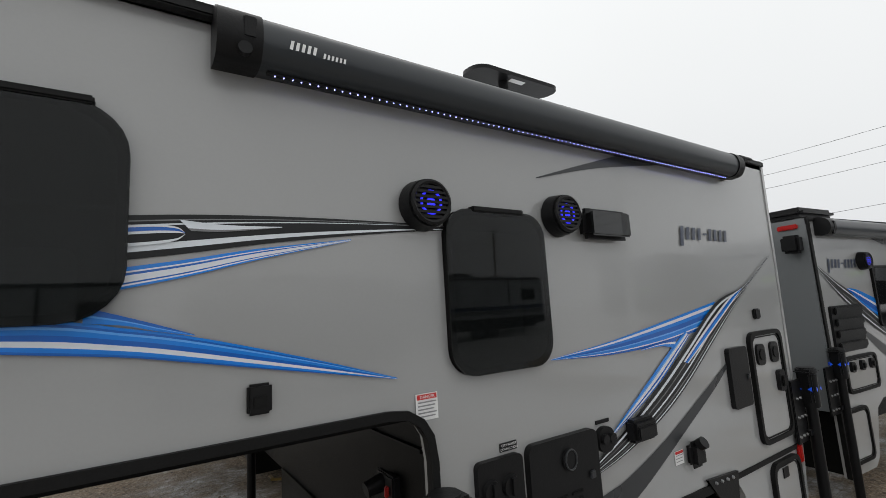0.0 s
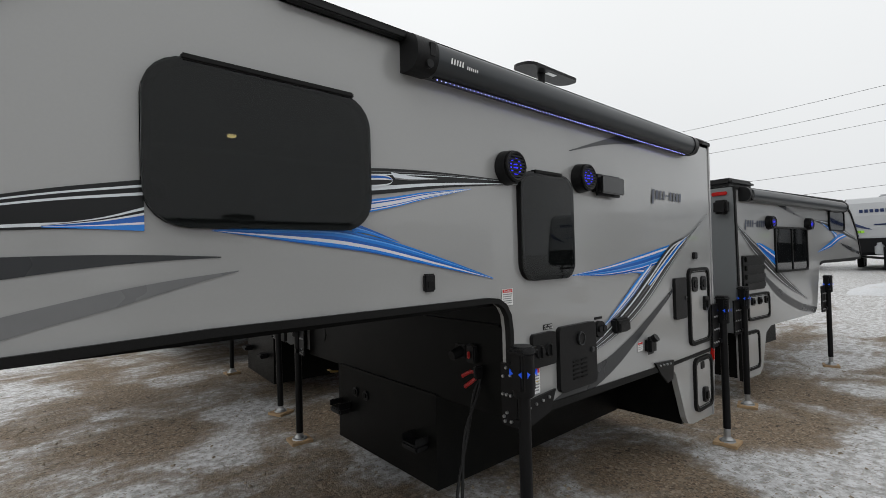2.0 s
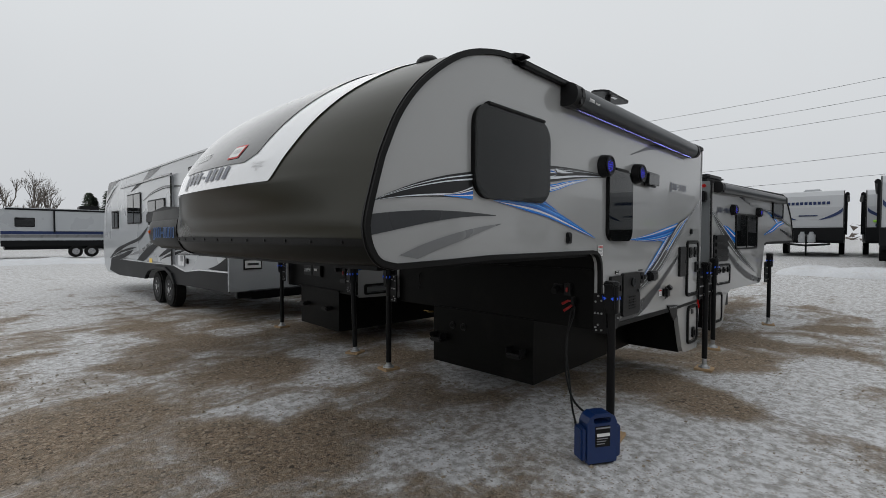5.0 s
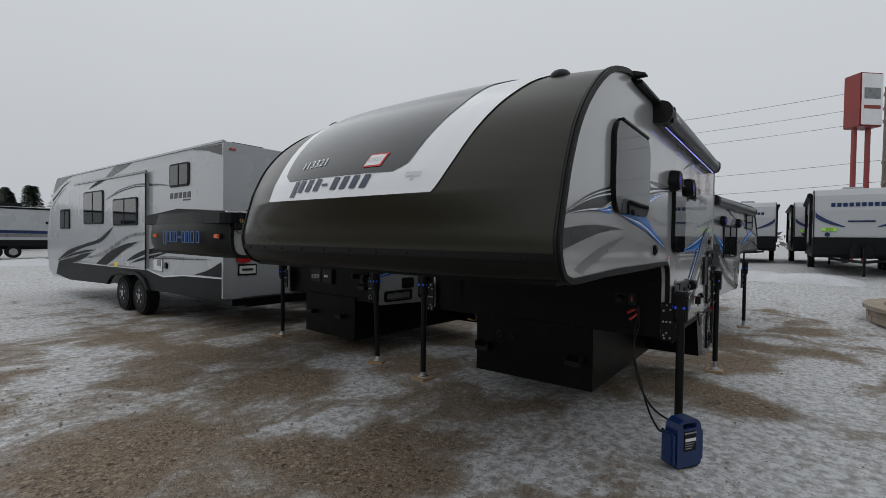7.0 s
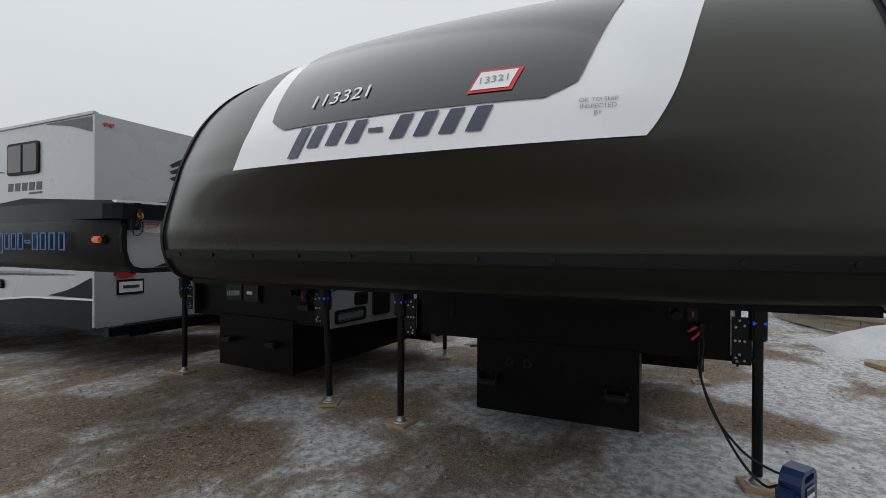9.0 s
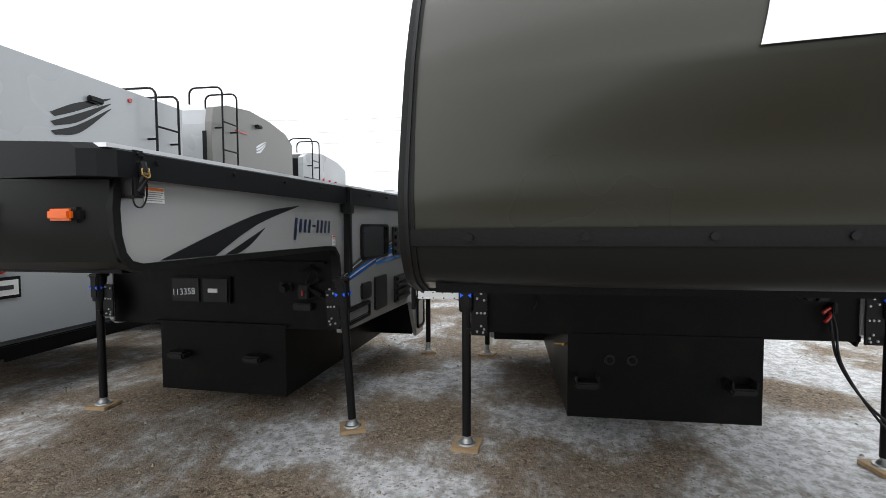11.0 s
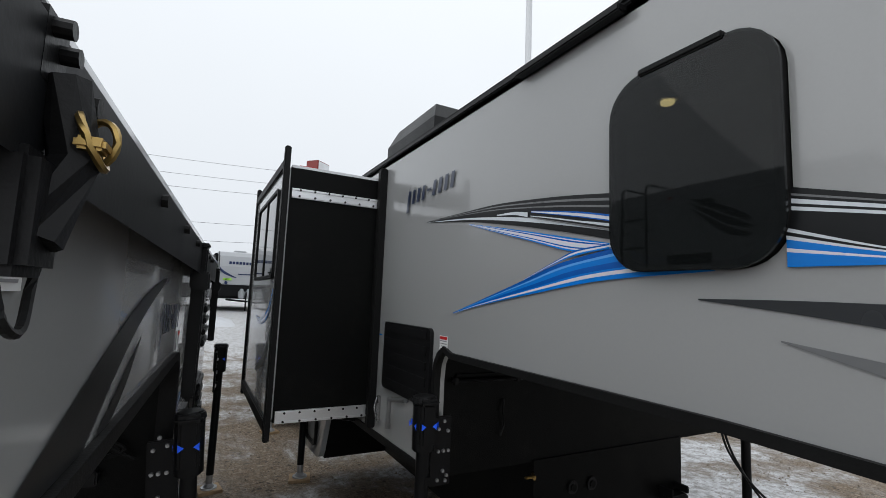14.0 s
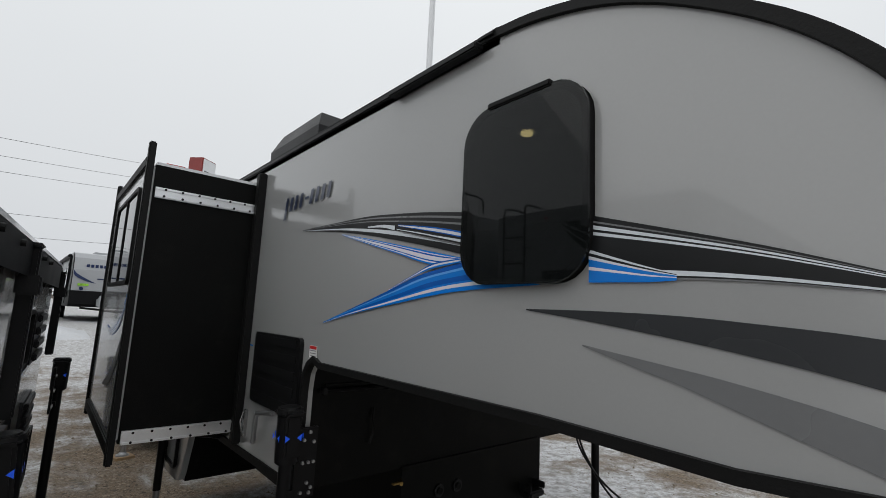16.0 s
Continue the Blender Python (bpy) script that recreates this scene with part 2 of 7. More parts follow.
def ground_material():
    m = bpy.data.materials.new("gravel_with_snow")
    m.use_nodes = True
    n, l = m.node_tree.nodes, m.node_tree.links
    b = n["Principled BSDF"]
    co = n.new("ShaderNodeTexCoord")

    def noise_node(scale, detail, rough=0.55, distort=0.0):
        x = n.new("ShaderNodeTexNoise")
        x.inputs["Scale"].default_value, x.inputs["Detail"].default_value = scale, detail
        x.inputs["Roughness"].default_value, x.inputs["Distortion"].default_value = rough, distort
        l.new(co.outputs["Object"], x.inputs["Vector"])
        return x

    def math_node(op, a, c):
        x = n.new("ShaderNodeMath")
        x.operation = op
        for k, v in ((0, a), (1, c)):
            if isinstance(v, (int, float)):
                x.inputs[k].default_value = v
            else:
                l.new(v, x.inputs[k])
        return x.outputs[0]

    def span(v, a, c, lo=0.0, hi=1.0):
        x = n.new("ShaderNodeMapRange")
        x.interpolation_type = "SMOOTHSTEP"
        l.new(v, x.inputs["Value"])
        for key, val in (("From Min", a), ("From Max", c), ("To Min", lo), ("To Max", hi)):
            x.inputs[key].default_value = val
        return x.outputs["Result"]

    def mixed(f, c1, c2, mode="MIX"):
        x = n.new("ShaderNodeMixRGB")
        x.blend_type = mode
        for key, v in (("Fac", f), ("Color1", c1), ("Color2", c2)):
            if isinstance(v, tuple):
                x.inputs[key].default_value = (*v, 1)
            elif isinstance(v, (int, float)):
                x.inputs[key].default_value = v
            else:
                l.new(v, x.inputs[key])
        return x.outputs["Color"]

    def cells(scale, randomness=1.0):
        x = n.new("ShaderNodeTexVoronoi")
        x.inputs["Scale"].default_value, x.inputs["Randomness"].default_value = scale, randomness
        l.new(warped, x.inputs["Vector"])
        sp = n.new("ShaderNodeSeparateColor")
        l.new(x.outputs["Color"], sp.inputs[0])
        return x.outputs["Distance"], sp.outputs[0], sp.outputs[1]

    mid, fine, grit = noise_node(1.25, 10, 0.62, 0.6), noise_node(13, 8, 0.72), noise_node(75, 5, 0.75)
    wob = n.new("ShaderNodeVectorMath")
    wob.operation = "MULTIPLY_ADD"
    l.new(grit.outputs["Color"], wob.inputs[0])
    wob.inputs[1].default_value = (0.008, 0.008, 0.008)
    l.new(co.outputs["Object"], wob.inputs[2])
    warped = wob.outputs[0]
    d1, a1, c1 = cells(85)
    d2, a2, c2 = cells(38)
    drift = n.new("ShaderNodeAttribute")
    drift.attribute_name = "drift"
    turn = n.new("ShaderNodeMapping")
    turn.inputs["Rotation"].default_value, turn.inputs["Scale"].default_value = (0, 0, radians(-28)), (0.55, 3.4, 1)
    l.new(co.outputs["Object"], turn.inputs["Vector"])
    streak = noise_node(2.2, 6, 0.65, 0.3)
    l.new(turn.outputs[0], streak.inputs["Vector"])
    clot = noise_node(34, 6, 0.75)
    cover = math_node("ADD", math_node("MULTIPLY", mid.outputs["Fac"], 1.30), math_node("ADD", drift.outputs["Fac"], math_node("MULTIPLY", fine.outputs["Fac"], 0.26)))
    cover = math_node("ADD", cover, math_node("MULTIPLY", math_node("SUBTRACT", streak.outputs["Fac"], 0.5), 0.34))
    cover = math_node("ADD", cover, math_node("MULTIPLY", math_node("SUBTRACT", clot.outputs["Fac"], 0.5), 0.14))
    cover = math_node("ADD", cover, math_node("MULTIPLY", a1, 0.04))
    snow = span(cover, 0.74, 0.98)
    slush = span(cover, 0.58, 0.84)
    # sand and crushed stone: two sizes of grain, each grain with a tone of its own
    sand = mixed(span(grit.outputs["Fac"], 0.3, 0.7), (0.075, 0.052, 0.033), (0.29, 0.215, 0.148))
    small = mixed(a1, (0.055, 0.040, 0.028), (0.34, 0.27, 0.20))
    large = mixed(a2, (0.05, 0.038, 0.027), (0.34, 0.275, 0.205))
    gravel = mixed(span(c1, 0.52, 0.68), sand, small)
    gravel = mixed(span(c2, 0.72, 0.82), gravel, large)
    gravel = mixed(math_node("MULTIPLY", span(d2, 0.5, 0.8), 0.25), gravel, (0.09, 0.075, 0.06))
    gravel = mixed(math_node("MULTIPLY", slush, 0.45), gravel, (0.23, 0.205, 0.175))
    white = mixed(span(fine.outputs["Fac"], 0.36, 0.62), (0.27, 0.262, 0.252), (0.60, 0.605, 0.62))
    white = mixed(math_node("MULTIPLY", span(clot.outputs["Fac"], 0.46, 0.34), 0.28), white, (0.20, 0.185, 0.165))
    specks = math_node("MULTIPLY", span(c1, 0.90, 0.93), span(mid.outputs["Fac"], 0.30, 0.55))
    white = mixed(math_node("MULTIPLY", specks, 0.75), white, small)
    col = mixed(snow, gravel, white)
    l.new(col, b.inputs["Base Color"])
    l.new(span(slush, 0, 1, 0.85, 0.55), b.inputs["Roughness"])
    b.inputs["Specular IOR Level"].default_value = 0.3
    stones_h = math_node("SUBTRACT", 1.0, d2)
    grains = math_node("ADD", math_node("MULTIPLY", math_node("SUBTRACT", 1.0, d1), 0.55), math_node("MULTIPLY", stones_h, 0.22))
    grains = math_node("MULTIPLY", grains, span(snow, 0, 1, 1.0, 0.25))
    h = math_node("ADD", math_node("ADD", math_node("MULTIPLY", fine.outputs["Fac"], 0.9), math_node("MULTIPLY", clot.outputs["Fac"], 0.55)), math_node("ADD", math_node("MULTIPLY", snow, 0.55), grains))
    bp = n.new("ShaderNodeBump")
    bp.inputs["Strength"].default_value, bp.inputs["Distance"].default_value = 0.55, 0.016
    l.new(h, bp.inputs["Height"])
    l.new(bp.outputs["Normal"], b.inputs["Normal"])
    return m


GROUND = ground_material()

# ---- building helpers ----
BASE = {}


def thing(name, label, category, base=(0, 0, 0), turn=0.0, group="", kind=""):
    """An Empty at the base of a thing; its parts are built in its own axes if it is turned, else in the world's."""
    ob = new(name)
    ob.empty_display_size = 0.2
    ob.matrix_world = pose(*base, 0, 0, turn)
    BASE[ob.name] = Vector((0, 0, 0)) if turn or kind == "local" else Vector(base)
    return tagged(ob, label, category, group, "" if kind == "local" else kind)


def part(name, bm, material, parent=None, label="", smooth=False, category="", group="", kind=""):
    """One mesh object from bm, under a thing or a part."""
    off = BASE.get(parent.name, Vector((0, 0, 0))) if parent else Vector((0, 0, 0))
    if off.length:
        bmesh.ops.translate(bm, verts=bm.verts, vec=-off)
    me = bpy.data.meshes.new(name)
    bm.to_mesh(me)
    bm.free()
    me.materials.append(material)
    if smooth:
        me.shade_smooth()
        me.set_sharp_from_angle(angle=radians(38))
    ob = new(name, me)
    if parent:
        ob.parent = parent
        BASE[ob.name] = off
    return tagged(ob, label, category, group, kind)


def box(x0, x1, y0, y1, z0, z1, bevel=0.0, seg=2, bm=None):
    b = bmesh.new()
    bmesh.ops.create_cube(b, size=1, matrix=Matrix.LocRotScale(((x0 + x1) / 2, (y0 + y1) / 2, (z0 + z1) / 2), None, (abs(x1 - x0), abs(y1 - y0), abs(z1 - z0))))
    if bevel:
        bmesh.ops.bevel(b, geom=b.edges[:], offset=bevel, segments=seg, affect="EDGES", clamp_overlap=True)
    return join(bm, b)


def join(bm, b):
    if bm is None:
        return b
    me = bpy.data.meshes.new("tmp")
    b.to_mesh(me)
    b.free()
    bm.from_mesh(me)
    bpy.data.meshes.remove(me)
    return bm


def cyl(p0, p1, r0, r1=None, n=16, bm=None, bevel=0.0):
    p0, p1 = Vector(p0), Vector(p1)
    d = p1 - p0
    b = bmesh.new()
    bmesh.ops.create_cone(b, cap_ends=True, segments=n, radius1=r0, radius2=r0 if r1 is None else r1, depth=d.length,
                          matrix=Matrix.Translation((p0 + p1) / 2) @ d.to_track_quat("Z", "Y").to_matrix().to_4x4())
    if bevel:
        bmesh.ops.bevel(b, geom=[e for e in b.edges if len(e.link_faces) == 2 and any(len(f.verts) > 4 for f in e.link_faces)], offset=bevel, segments=2, affect="EDGES")
    return join(bm, b)


def tube(points, r, n=8, bm=None, closed=False):
    """A round tube along points."""
    b = bmesh.new()
    pts = [Vector(p) for p in points]
    rings = []
    for i, p in enumerate(pts):
        a = pts[i - 1] if i or closed else p
        c = pts[(i + 1) % len(pts)] if i < len(pts) - 1 or closed else p
        q = (c - a).to_track_quat("Z", "Y")
        rings.append([b.verts.new(p + q @ Vector((r * math.cos(k * math.tau / n), r * math.sin(k * math.tau / n), 0))) for k in range(n)])
    for a, c in zip(rings, rings[1:] + ([rings[0]] if closed else [])):
        # matched by the nearest vertex, so that the tube does not twist
        s = min(range(n), key=lambda k: (a[0].co - c[k].co).length)
        for k in range(n):
            b.faces.new((a[k], a[(k + 1) % n], c[(k + 1 + s) % n], c[(k + s) % n]))
    if not closed:
        b.faces.new(rings[0][::-1])
        b.faces.new(rings[-1])
    bmesh.ops.recalc_face_normals(b, faces=b.faces[:])
    return join(bm, b)


def smooth_line(points, n=10):
    """Catmull-Rom through 2D or 3D points."""
    P = [Vector(p).to_3d() for p in points]
    if len(P) == 2:
        return [P[0].lerp(P[1], k / n) for k in range(n + 1)]
    P = [2 * P[0] - P[1]] + P + [2 * P[-1] - P[-2]]
    out = []
    for i in range(1, len(P) - 2):
        a, b, c, d = P[i - 1:i + 3]
        for k in range(n):
            t = k / n
            out.append(0.5 * (2 * b + (c - a) * t + (2 * a - 5 * b + 4 * c - d) * t * t + (3 * b - a - 3 * c + d) * t ** 3))
    return out + [P[-2]]


def resample(line, n):
    d = [0.0]
    for a, b in zip(line, line[1:]):
        d.append(d[-1] + (b - a).length)
    out = []
    for k in range(n + 1):
        s = d[-1] * k / n
        i = max(j for j in range(len(d)) if d[j] <= s + 1e-9)
        i = min(i, len(line) - 2)
        f = (s - d[i]) / max(1e-9, d[i + 1] - d[i])
        out.append(line[i].lerp(line[i + 1], min(1, f)))
    return out


def rrect(x0, x1, z0, z1, r, n=6, slant=0.0):
    """A rounded rectangle as (x, z) points."""
    pts = []
    for cx, cz, a0 in ((x1 - r, z1 - r, 0), (x0 + r, z1 - r, 90), (x0 + r, z0 + r, 180), (x1 - r, z0 + r, 270)):
        for k in range(n + 1):
            a = radians(a0 + 90 * k / n)
            x, z = cx + r * math.cos(a), cz + r * math.sin(a)
            pts.append((x + slant * (z - z0), z))
    return pts


def plate(loops, y0, y1, bm=None):
    """A plate in the xz plane from y0 to y1: the first loop is its outline, the others are holes."""
    b = bmesh.new()
    for loop in loops:
        vs = [b.verts.new((p[0], y0, p[1])) for p in loop]
        for v, w in zip(vs, vs[1:] + vs[:1]):
            b.edges.new((v, w))
    bmesh.ops.triangle_fill(b, use_beauty=True, use_dissolve=False, edges=b.edges[:])
    if y1 != y0:
        g = bmesh.ops.extrude_face_region(b, geom=b.faces[:])
        bmesh.ops.translate(b, vec=(0, y1 - y0, 0), verts=[v for v in g["geom"] if isinstance(v, bmesh.types.BMVert)])
    bmesh.ops.recalc_face_normals(b, faces=b.faces[:])
    return join(bm, b)


def frame_ring(loop, width, y0, y1, bm=None):
    """A frame of that width inside a convex loop."""
    cx, cz = sum(p[0] for p in loop) / len(loop), sum(p[1] for p in loop) / len(loop)
    hx, hz = max(abs(p[0] - cx) for p in loop), max(abs(p[1] - cz) for p in loop)
    inner = [(cx + (p[0] - cx) * (hx - width) / hx, cz + (p[1] - cz) * (hz - width) / hz) for p in loop]
    b = bmesh.new()
    n = len(loop)
    rings = [[b.verts.new((p[0], y, p[1])) for p in l] for l, y in ((loop, y0), (loop, y1), (inner, y1), (inner, y0))]
    for a, c in zip(rings, rings[1:] + rings[:1]):
        for k in range(n):
            b.faces.new((a[k], a[(k + 1) % n], c[(k + 1) % n], c[k]))
    bmesh.ops.recalc_face_normals(b, faces=b.faces[:])
    return join(bm, b)


def ribbon(line, width, y0, y1, closed=False, bm=None, over=0.007):
    """A strip of that width along an xz line, on its left side, from y0 to y1."""
    P = [Vector((p[0], p[1])) for p in line]
    b = bmesh.new()
    rings = []
    for i, p in enumerate(P):
        a = P[i - 1] if i or closed else p
        c = P[(i + 1) % len(P)] if i < len(P) - 1 or closed else p
        t = (c - a).normalized()
        nv = Vector((-t.y, t.x))
        q = p + nv * width
        p = p - nv * over * (1 if width > 0 else -1)
        rings.append([b.verts.new(v) for v in ((p.x, y0, p.y), (p.x, y1, p.y), (q.x, y1, q.y), (q.x, y0, q.y))])
    for a, c in zip(rings, rings[1:] + ([rings[0]] if closed else [])):
        for k in range(4):
            b.faces.new((a[k], a[(k + 1) % 4], c[(k + 1) % 4], c[k]))
    if not closed:
        b.faces.new(rings[0])
        b.faces.new(rings[-1][::-1])
    bmesh.ops.recalc_face_normals(b, faces=b.faces[:])
    return join(bm, b)


def sweep(parent, top, bottom, bands, y, n=28, name="stripe"):
    """A vinyl stripe between two curves on a side wall at y, in bands given as (from, to, material)."""
    A, B = resample(smooth_line(top), n), resample(smooth_line(bottom), n)
    for f0, f1, m in bands:
        b = bmesh.new()
        rows = []
        for a, c in zip(A, B):
            p, q = a.lerp(c, f0), a.lerp(c, f1)
            rows.append((b.verts.new((p.x, y, p.y)), b.verts.new((q.x, y, q.y))))
        for r, s in zip(rows, rows[1:]):
            b.faces.new((r[0], r[1], s[1], s[0]))
        bmesh.ops.remove_doubles(b, verts=b.verts[:], dist=1e-5)
        part(name, b, m, parent)


def lettering(body, size, m, material, parent, name="lettering"):
    """Flat built-in-font letters at the pose m."""
    cu = bpy.data.curves.new(name, "FONT")
    cu.body, cu.size, cu.align_x, cu.align_y = body, size, "CENTER", "CENTER"
    ob = bpy.data.objects.new(name, cu)
    scene.collection.objects.link(ob)
    me = bpy.data.meshes.new_from_object(ob.evaluated_get(bpy.context.evaluated_depsgraph_get()))
    bpy.data.objects.remove(ob)
    b = bmesh.new()
    b.from_mesh(me)
    bpy.data.meshes.remove(me)
    bmesh.ops.transform(b, matrix=m, verts=b.verts[:])
    return part(name, b, material, parent)


def wordmark(o, u, v, width, height, material, parent, first=1.5, count=9):
    """A maker's mark as plain slanted bars: origin, the way along and the way up."""
    o, u, v = Vector(o), Vector(u).normalized(), Vector(v).normalized()
    w = width / count
    for k in range(count):
        low, high = (0.42, 0.58) if k == 4 and count == 9 else (0.0 if k else 1 - first, 1.0 if k == 0 else 0.94)
        side = (0.06, 0.84) if k == 4 and count == 9 else (0.12, 0.66)
        b = bmesh.new()
        b.faces.new([b.verts.new(o + u * (w * (k + a) + 0.2 * c * height) + v * (c * height)) for a, c in ((side[0], low), (side[1], low), (side[1], high), (side[0], high))])
        part("mark_bar", b, material, parent)


def label_bars(x0, x1, z0, z1, y, parent, head, rows=5, sign=-1):
    """A small printed label on a side wall: paper, coloured head and unreadable lines as bars."""
    p = part("label", plate([[(x0, z0), (x1, z0), (x1, z1), (x0, z1)]], y, y + sign * 0.001), PAPER, parent)
    h = z1 - z0
    part("label_head", plate([[(x0 + 0.004, z1 - 0.22 * h), (x1 - 0.004, z1 - 0.22 * h), (x1 - 0.004, z1 - 0.03 * h), (x0 + 0.004, z1 - 0.03 * h)]], y + sign * 0.002, y + sign * 0.0025), head, p)
    b = None
    for k in range(rows):
        z = z1 - h * (0.30 + 0.66 * k / rows)
        b = plate([[(x0 + 0.006, z - 0.05 * h), (x1 - 0.006 - 0.02 * (k % 3) * (x1 - x0) * 3, z - 0.05 * h), (x1 - 0.006 - 0.02 * (k % 3) * (x1 - x0) * 3, z), (x0 + 0.006, z)]], y + sign * 0.002, y + sign * 0.0025, b)
    part("print", b, GREYINK, p)
    return p

# ---- ground ----


def ground_height(x, y):
    def step(a, b, v):
        t = min(1, max(0, (v - a) / (b - a)))
        return t * t * (3 - 2 * t)
    return -0.075 * step(0.9, 3.6, x) + 0.075 * step(7, 10, x) + 0.5 * step(9, 21, x) - 0.08 * step(7.5, 10.3, y) + 0.08 * step(14, 24, y)


# bare gravel and lying snow: middles of the larger patches
BARE = ((-0.55, 7.8), (-1.9, 3.9), (-0.4, 4.5), (-0.8, 2.5), (1.2, 3.8), (3.6, 1.0), (7, 0.3), (-1.06, 2.9), (-0.1, 6.0), (1.95, 0.84), (2.4, 1.5), (4.3, 0.8), (5.2, 1.24), (5.3, 0.34), (2.55, 4.4), (3.1, 3.6), (4.7, 3.6))
LYING = ((-1.55, 6.1), (-0.77, 3.4), (0.65, 4.5), (-1.1, 9.6), (-0.35, 1.9), (0.54, 1.65), (0.35, 0.75), (0.6, 0.45), (1.15, 0.7), (1.48, 0.48), (0.83, 0.2), (11, -0.1), (13, 1.1), (-1.1, 7.1), (0.26, 3.75), (1.0, 0.96), (2.2, 0.15), (5.7, 0.67), (4.0, 0.2), (1.8, 4.2), (2.2, 3.6), (1.24, 3.0), (2.3, -0.5), (3.3, 0.5), (2.86, 0.88), (4.4, 0.34), (0.95, 1.4), (7.3, 0.95), (2.7, 0.25))


def drift_at(x, y):
    """How readily snow lies here: patches near the campers, thicker cover away from them."""
    d = math.hypot(x - 1.6, y - 3.2)
    t = min(1, max(0, (d - 4.5) / 9))
    v = -0.02 + 0.30 * t * t * (3 - 2 * t)
    for px, py in LYING:
        v += 0.26 * math.exp(-((x - px) ** 2 + (y - py) ** 2) / 0.12 / (1 + 0.12 * d))
    for px, py in BARE:
        v -= 0.30 * math.exp(-((x - px) ** 2 + (y - py) ** 2) / 0.14 / (1 + 0.12 * d))
    if y < 0.4 and x > 3.5:
        v += 0.10 * min(1, (0.4 - y) / 0.6) * min(1, (x - 3.5) / 1.5)
    return v


def build_ground():
    def axis(lo, hi, c0, c1, fine):
        v = list(np.arange(c0, c1 + 1e-6, fine))
        s, g = c1, fine
        while s < hi:
            g *= 1.22
            s += g
            v.append(s)
        s, g = c0, fine
        while s > lo:
            g *= 1.22
            s -= g
            v.insert(0, s)
        return v
    xs, ys = axis(-900, 900, -4.5, 8.5, 0.13), axis(-900, 900, -2.5, 8.0, 0.13)
    me = bpy.data.meshes.new("ground")
    verts = []
    for y in ys:
        for x in xs:
            near = 1 / (1 + (max(0, math.hypot(x - 2, y - 3) - 9) / 6) ** 2)
            z = ground_height(x, y) + near * (0.010 * noise.noise((x * 1.3, y * 1.3, 3)) + 0.007 * noise.noise((x * 5, y * 5, 7)))
            verts.append((x, y, z - 0.008))
    w = len(xs)
    me.from_pydata(verts, [], [(j * w + i, j * w + i + 1, j * w + i + 1 + w, j * w + i + w) for j in range(len(ys) - 1) for i in range(w - 1)])
    drift = me.attributes.new("drift", "FLOAT", "POINT")
    drift.data.foreach_set("value", [drift_at(v[0], v[1]) for v in verts])
    me.materials.append(GROUND)
    me.shade_smooth()
    return tagged(new("ground", me), "brown gravel yard with patches of trodden snow and ice", "ground", "", "structure")


build_ground()


def build_gravel():
    rnd = random.Random(4)
    verts, faces = [], []
    for k in range(15000):
        x, y = rnd.uniform(-3.6, 7), rnd.uniform(-2.2, 7.2)
        r = 0.004 + 0.013 * rnd.random() ** 4
        if drift_at(x, y) > 0.08 and rnd.random() < 0.8:
            continue
        z = ground_height(x, y) - 0.006
        o = len(verts)
        for a, b, c in ((1, 0, 0.2), (0.3, 0.9, 0.1), (-0.8, 0.6, 0.2), (-0.8, -0.6, 0.1), (0.3, -0.9, 0.2), (0.1, 0.1, 0.9)):
            verts.append((x + r * (a + rnd.uniform(-0.3, 0.3)), y + r * (b + rnd.uniform(-0.3, 0.3)), z + r * (c + rnd.uniform(-0.2, 0.2))))
        faces += [(o + i, o + (i + 1) % 5, o + 5) for i in range(5)]
    me = bpy.data.meshes.new("gravel")
    me.from_pydata(verts, [], faces)
    me.materials.append(STONES)
    tagged(new("gravel", me), "loose brown gravel stones scattered over the yard", "gravel", "", "stuff")


build_gravel()


# ---- parts that the campers share ----
BOLT = None


def bolt_mesh():
    global BOLT
    if BOLT is None:
        b = cyl((0, 0, 0), (0, 0, 0.008), 0.008, 0.0065, 8)
        BOLT = bpy.data.meshes.new("bolt")
        b.to_mesh(BOLT)
        b.free()
        BOLT.materials.append(STEEL)
    return BOLT


def bolt(parent, p, way):
    ob = new("bolt", bolt_mesh())
    ob.parent = parent
    q = Vector(way).to_track_quat("Z", "Y").to_matrix().to_4x4()
    ob.matrix_local = Matrix.Translation(Vector(p) - BASE[parent.name]) @ q
    return ob


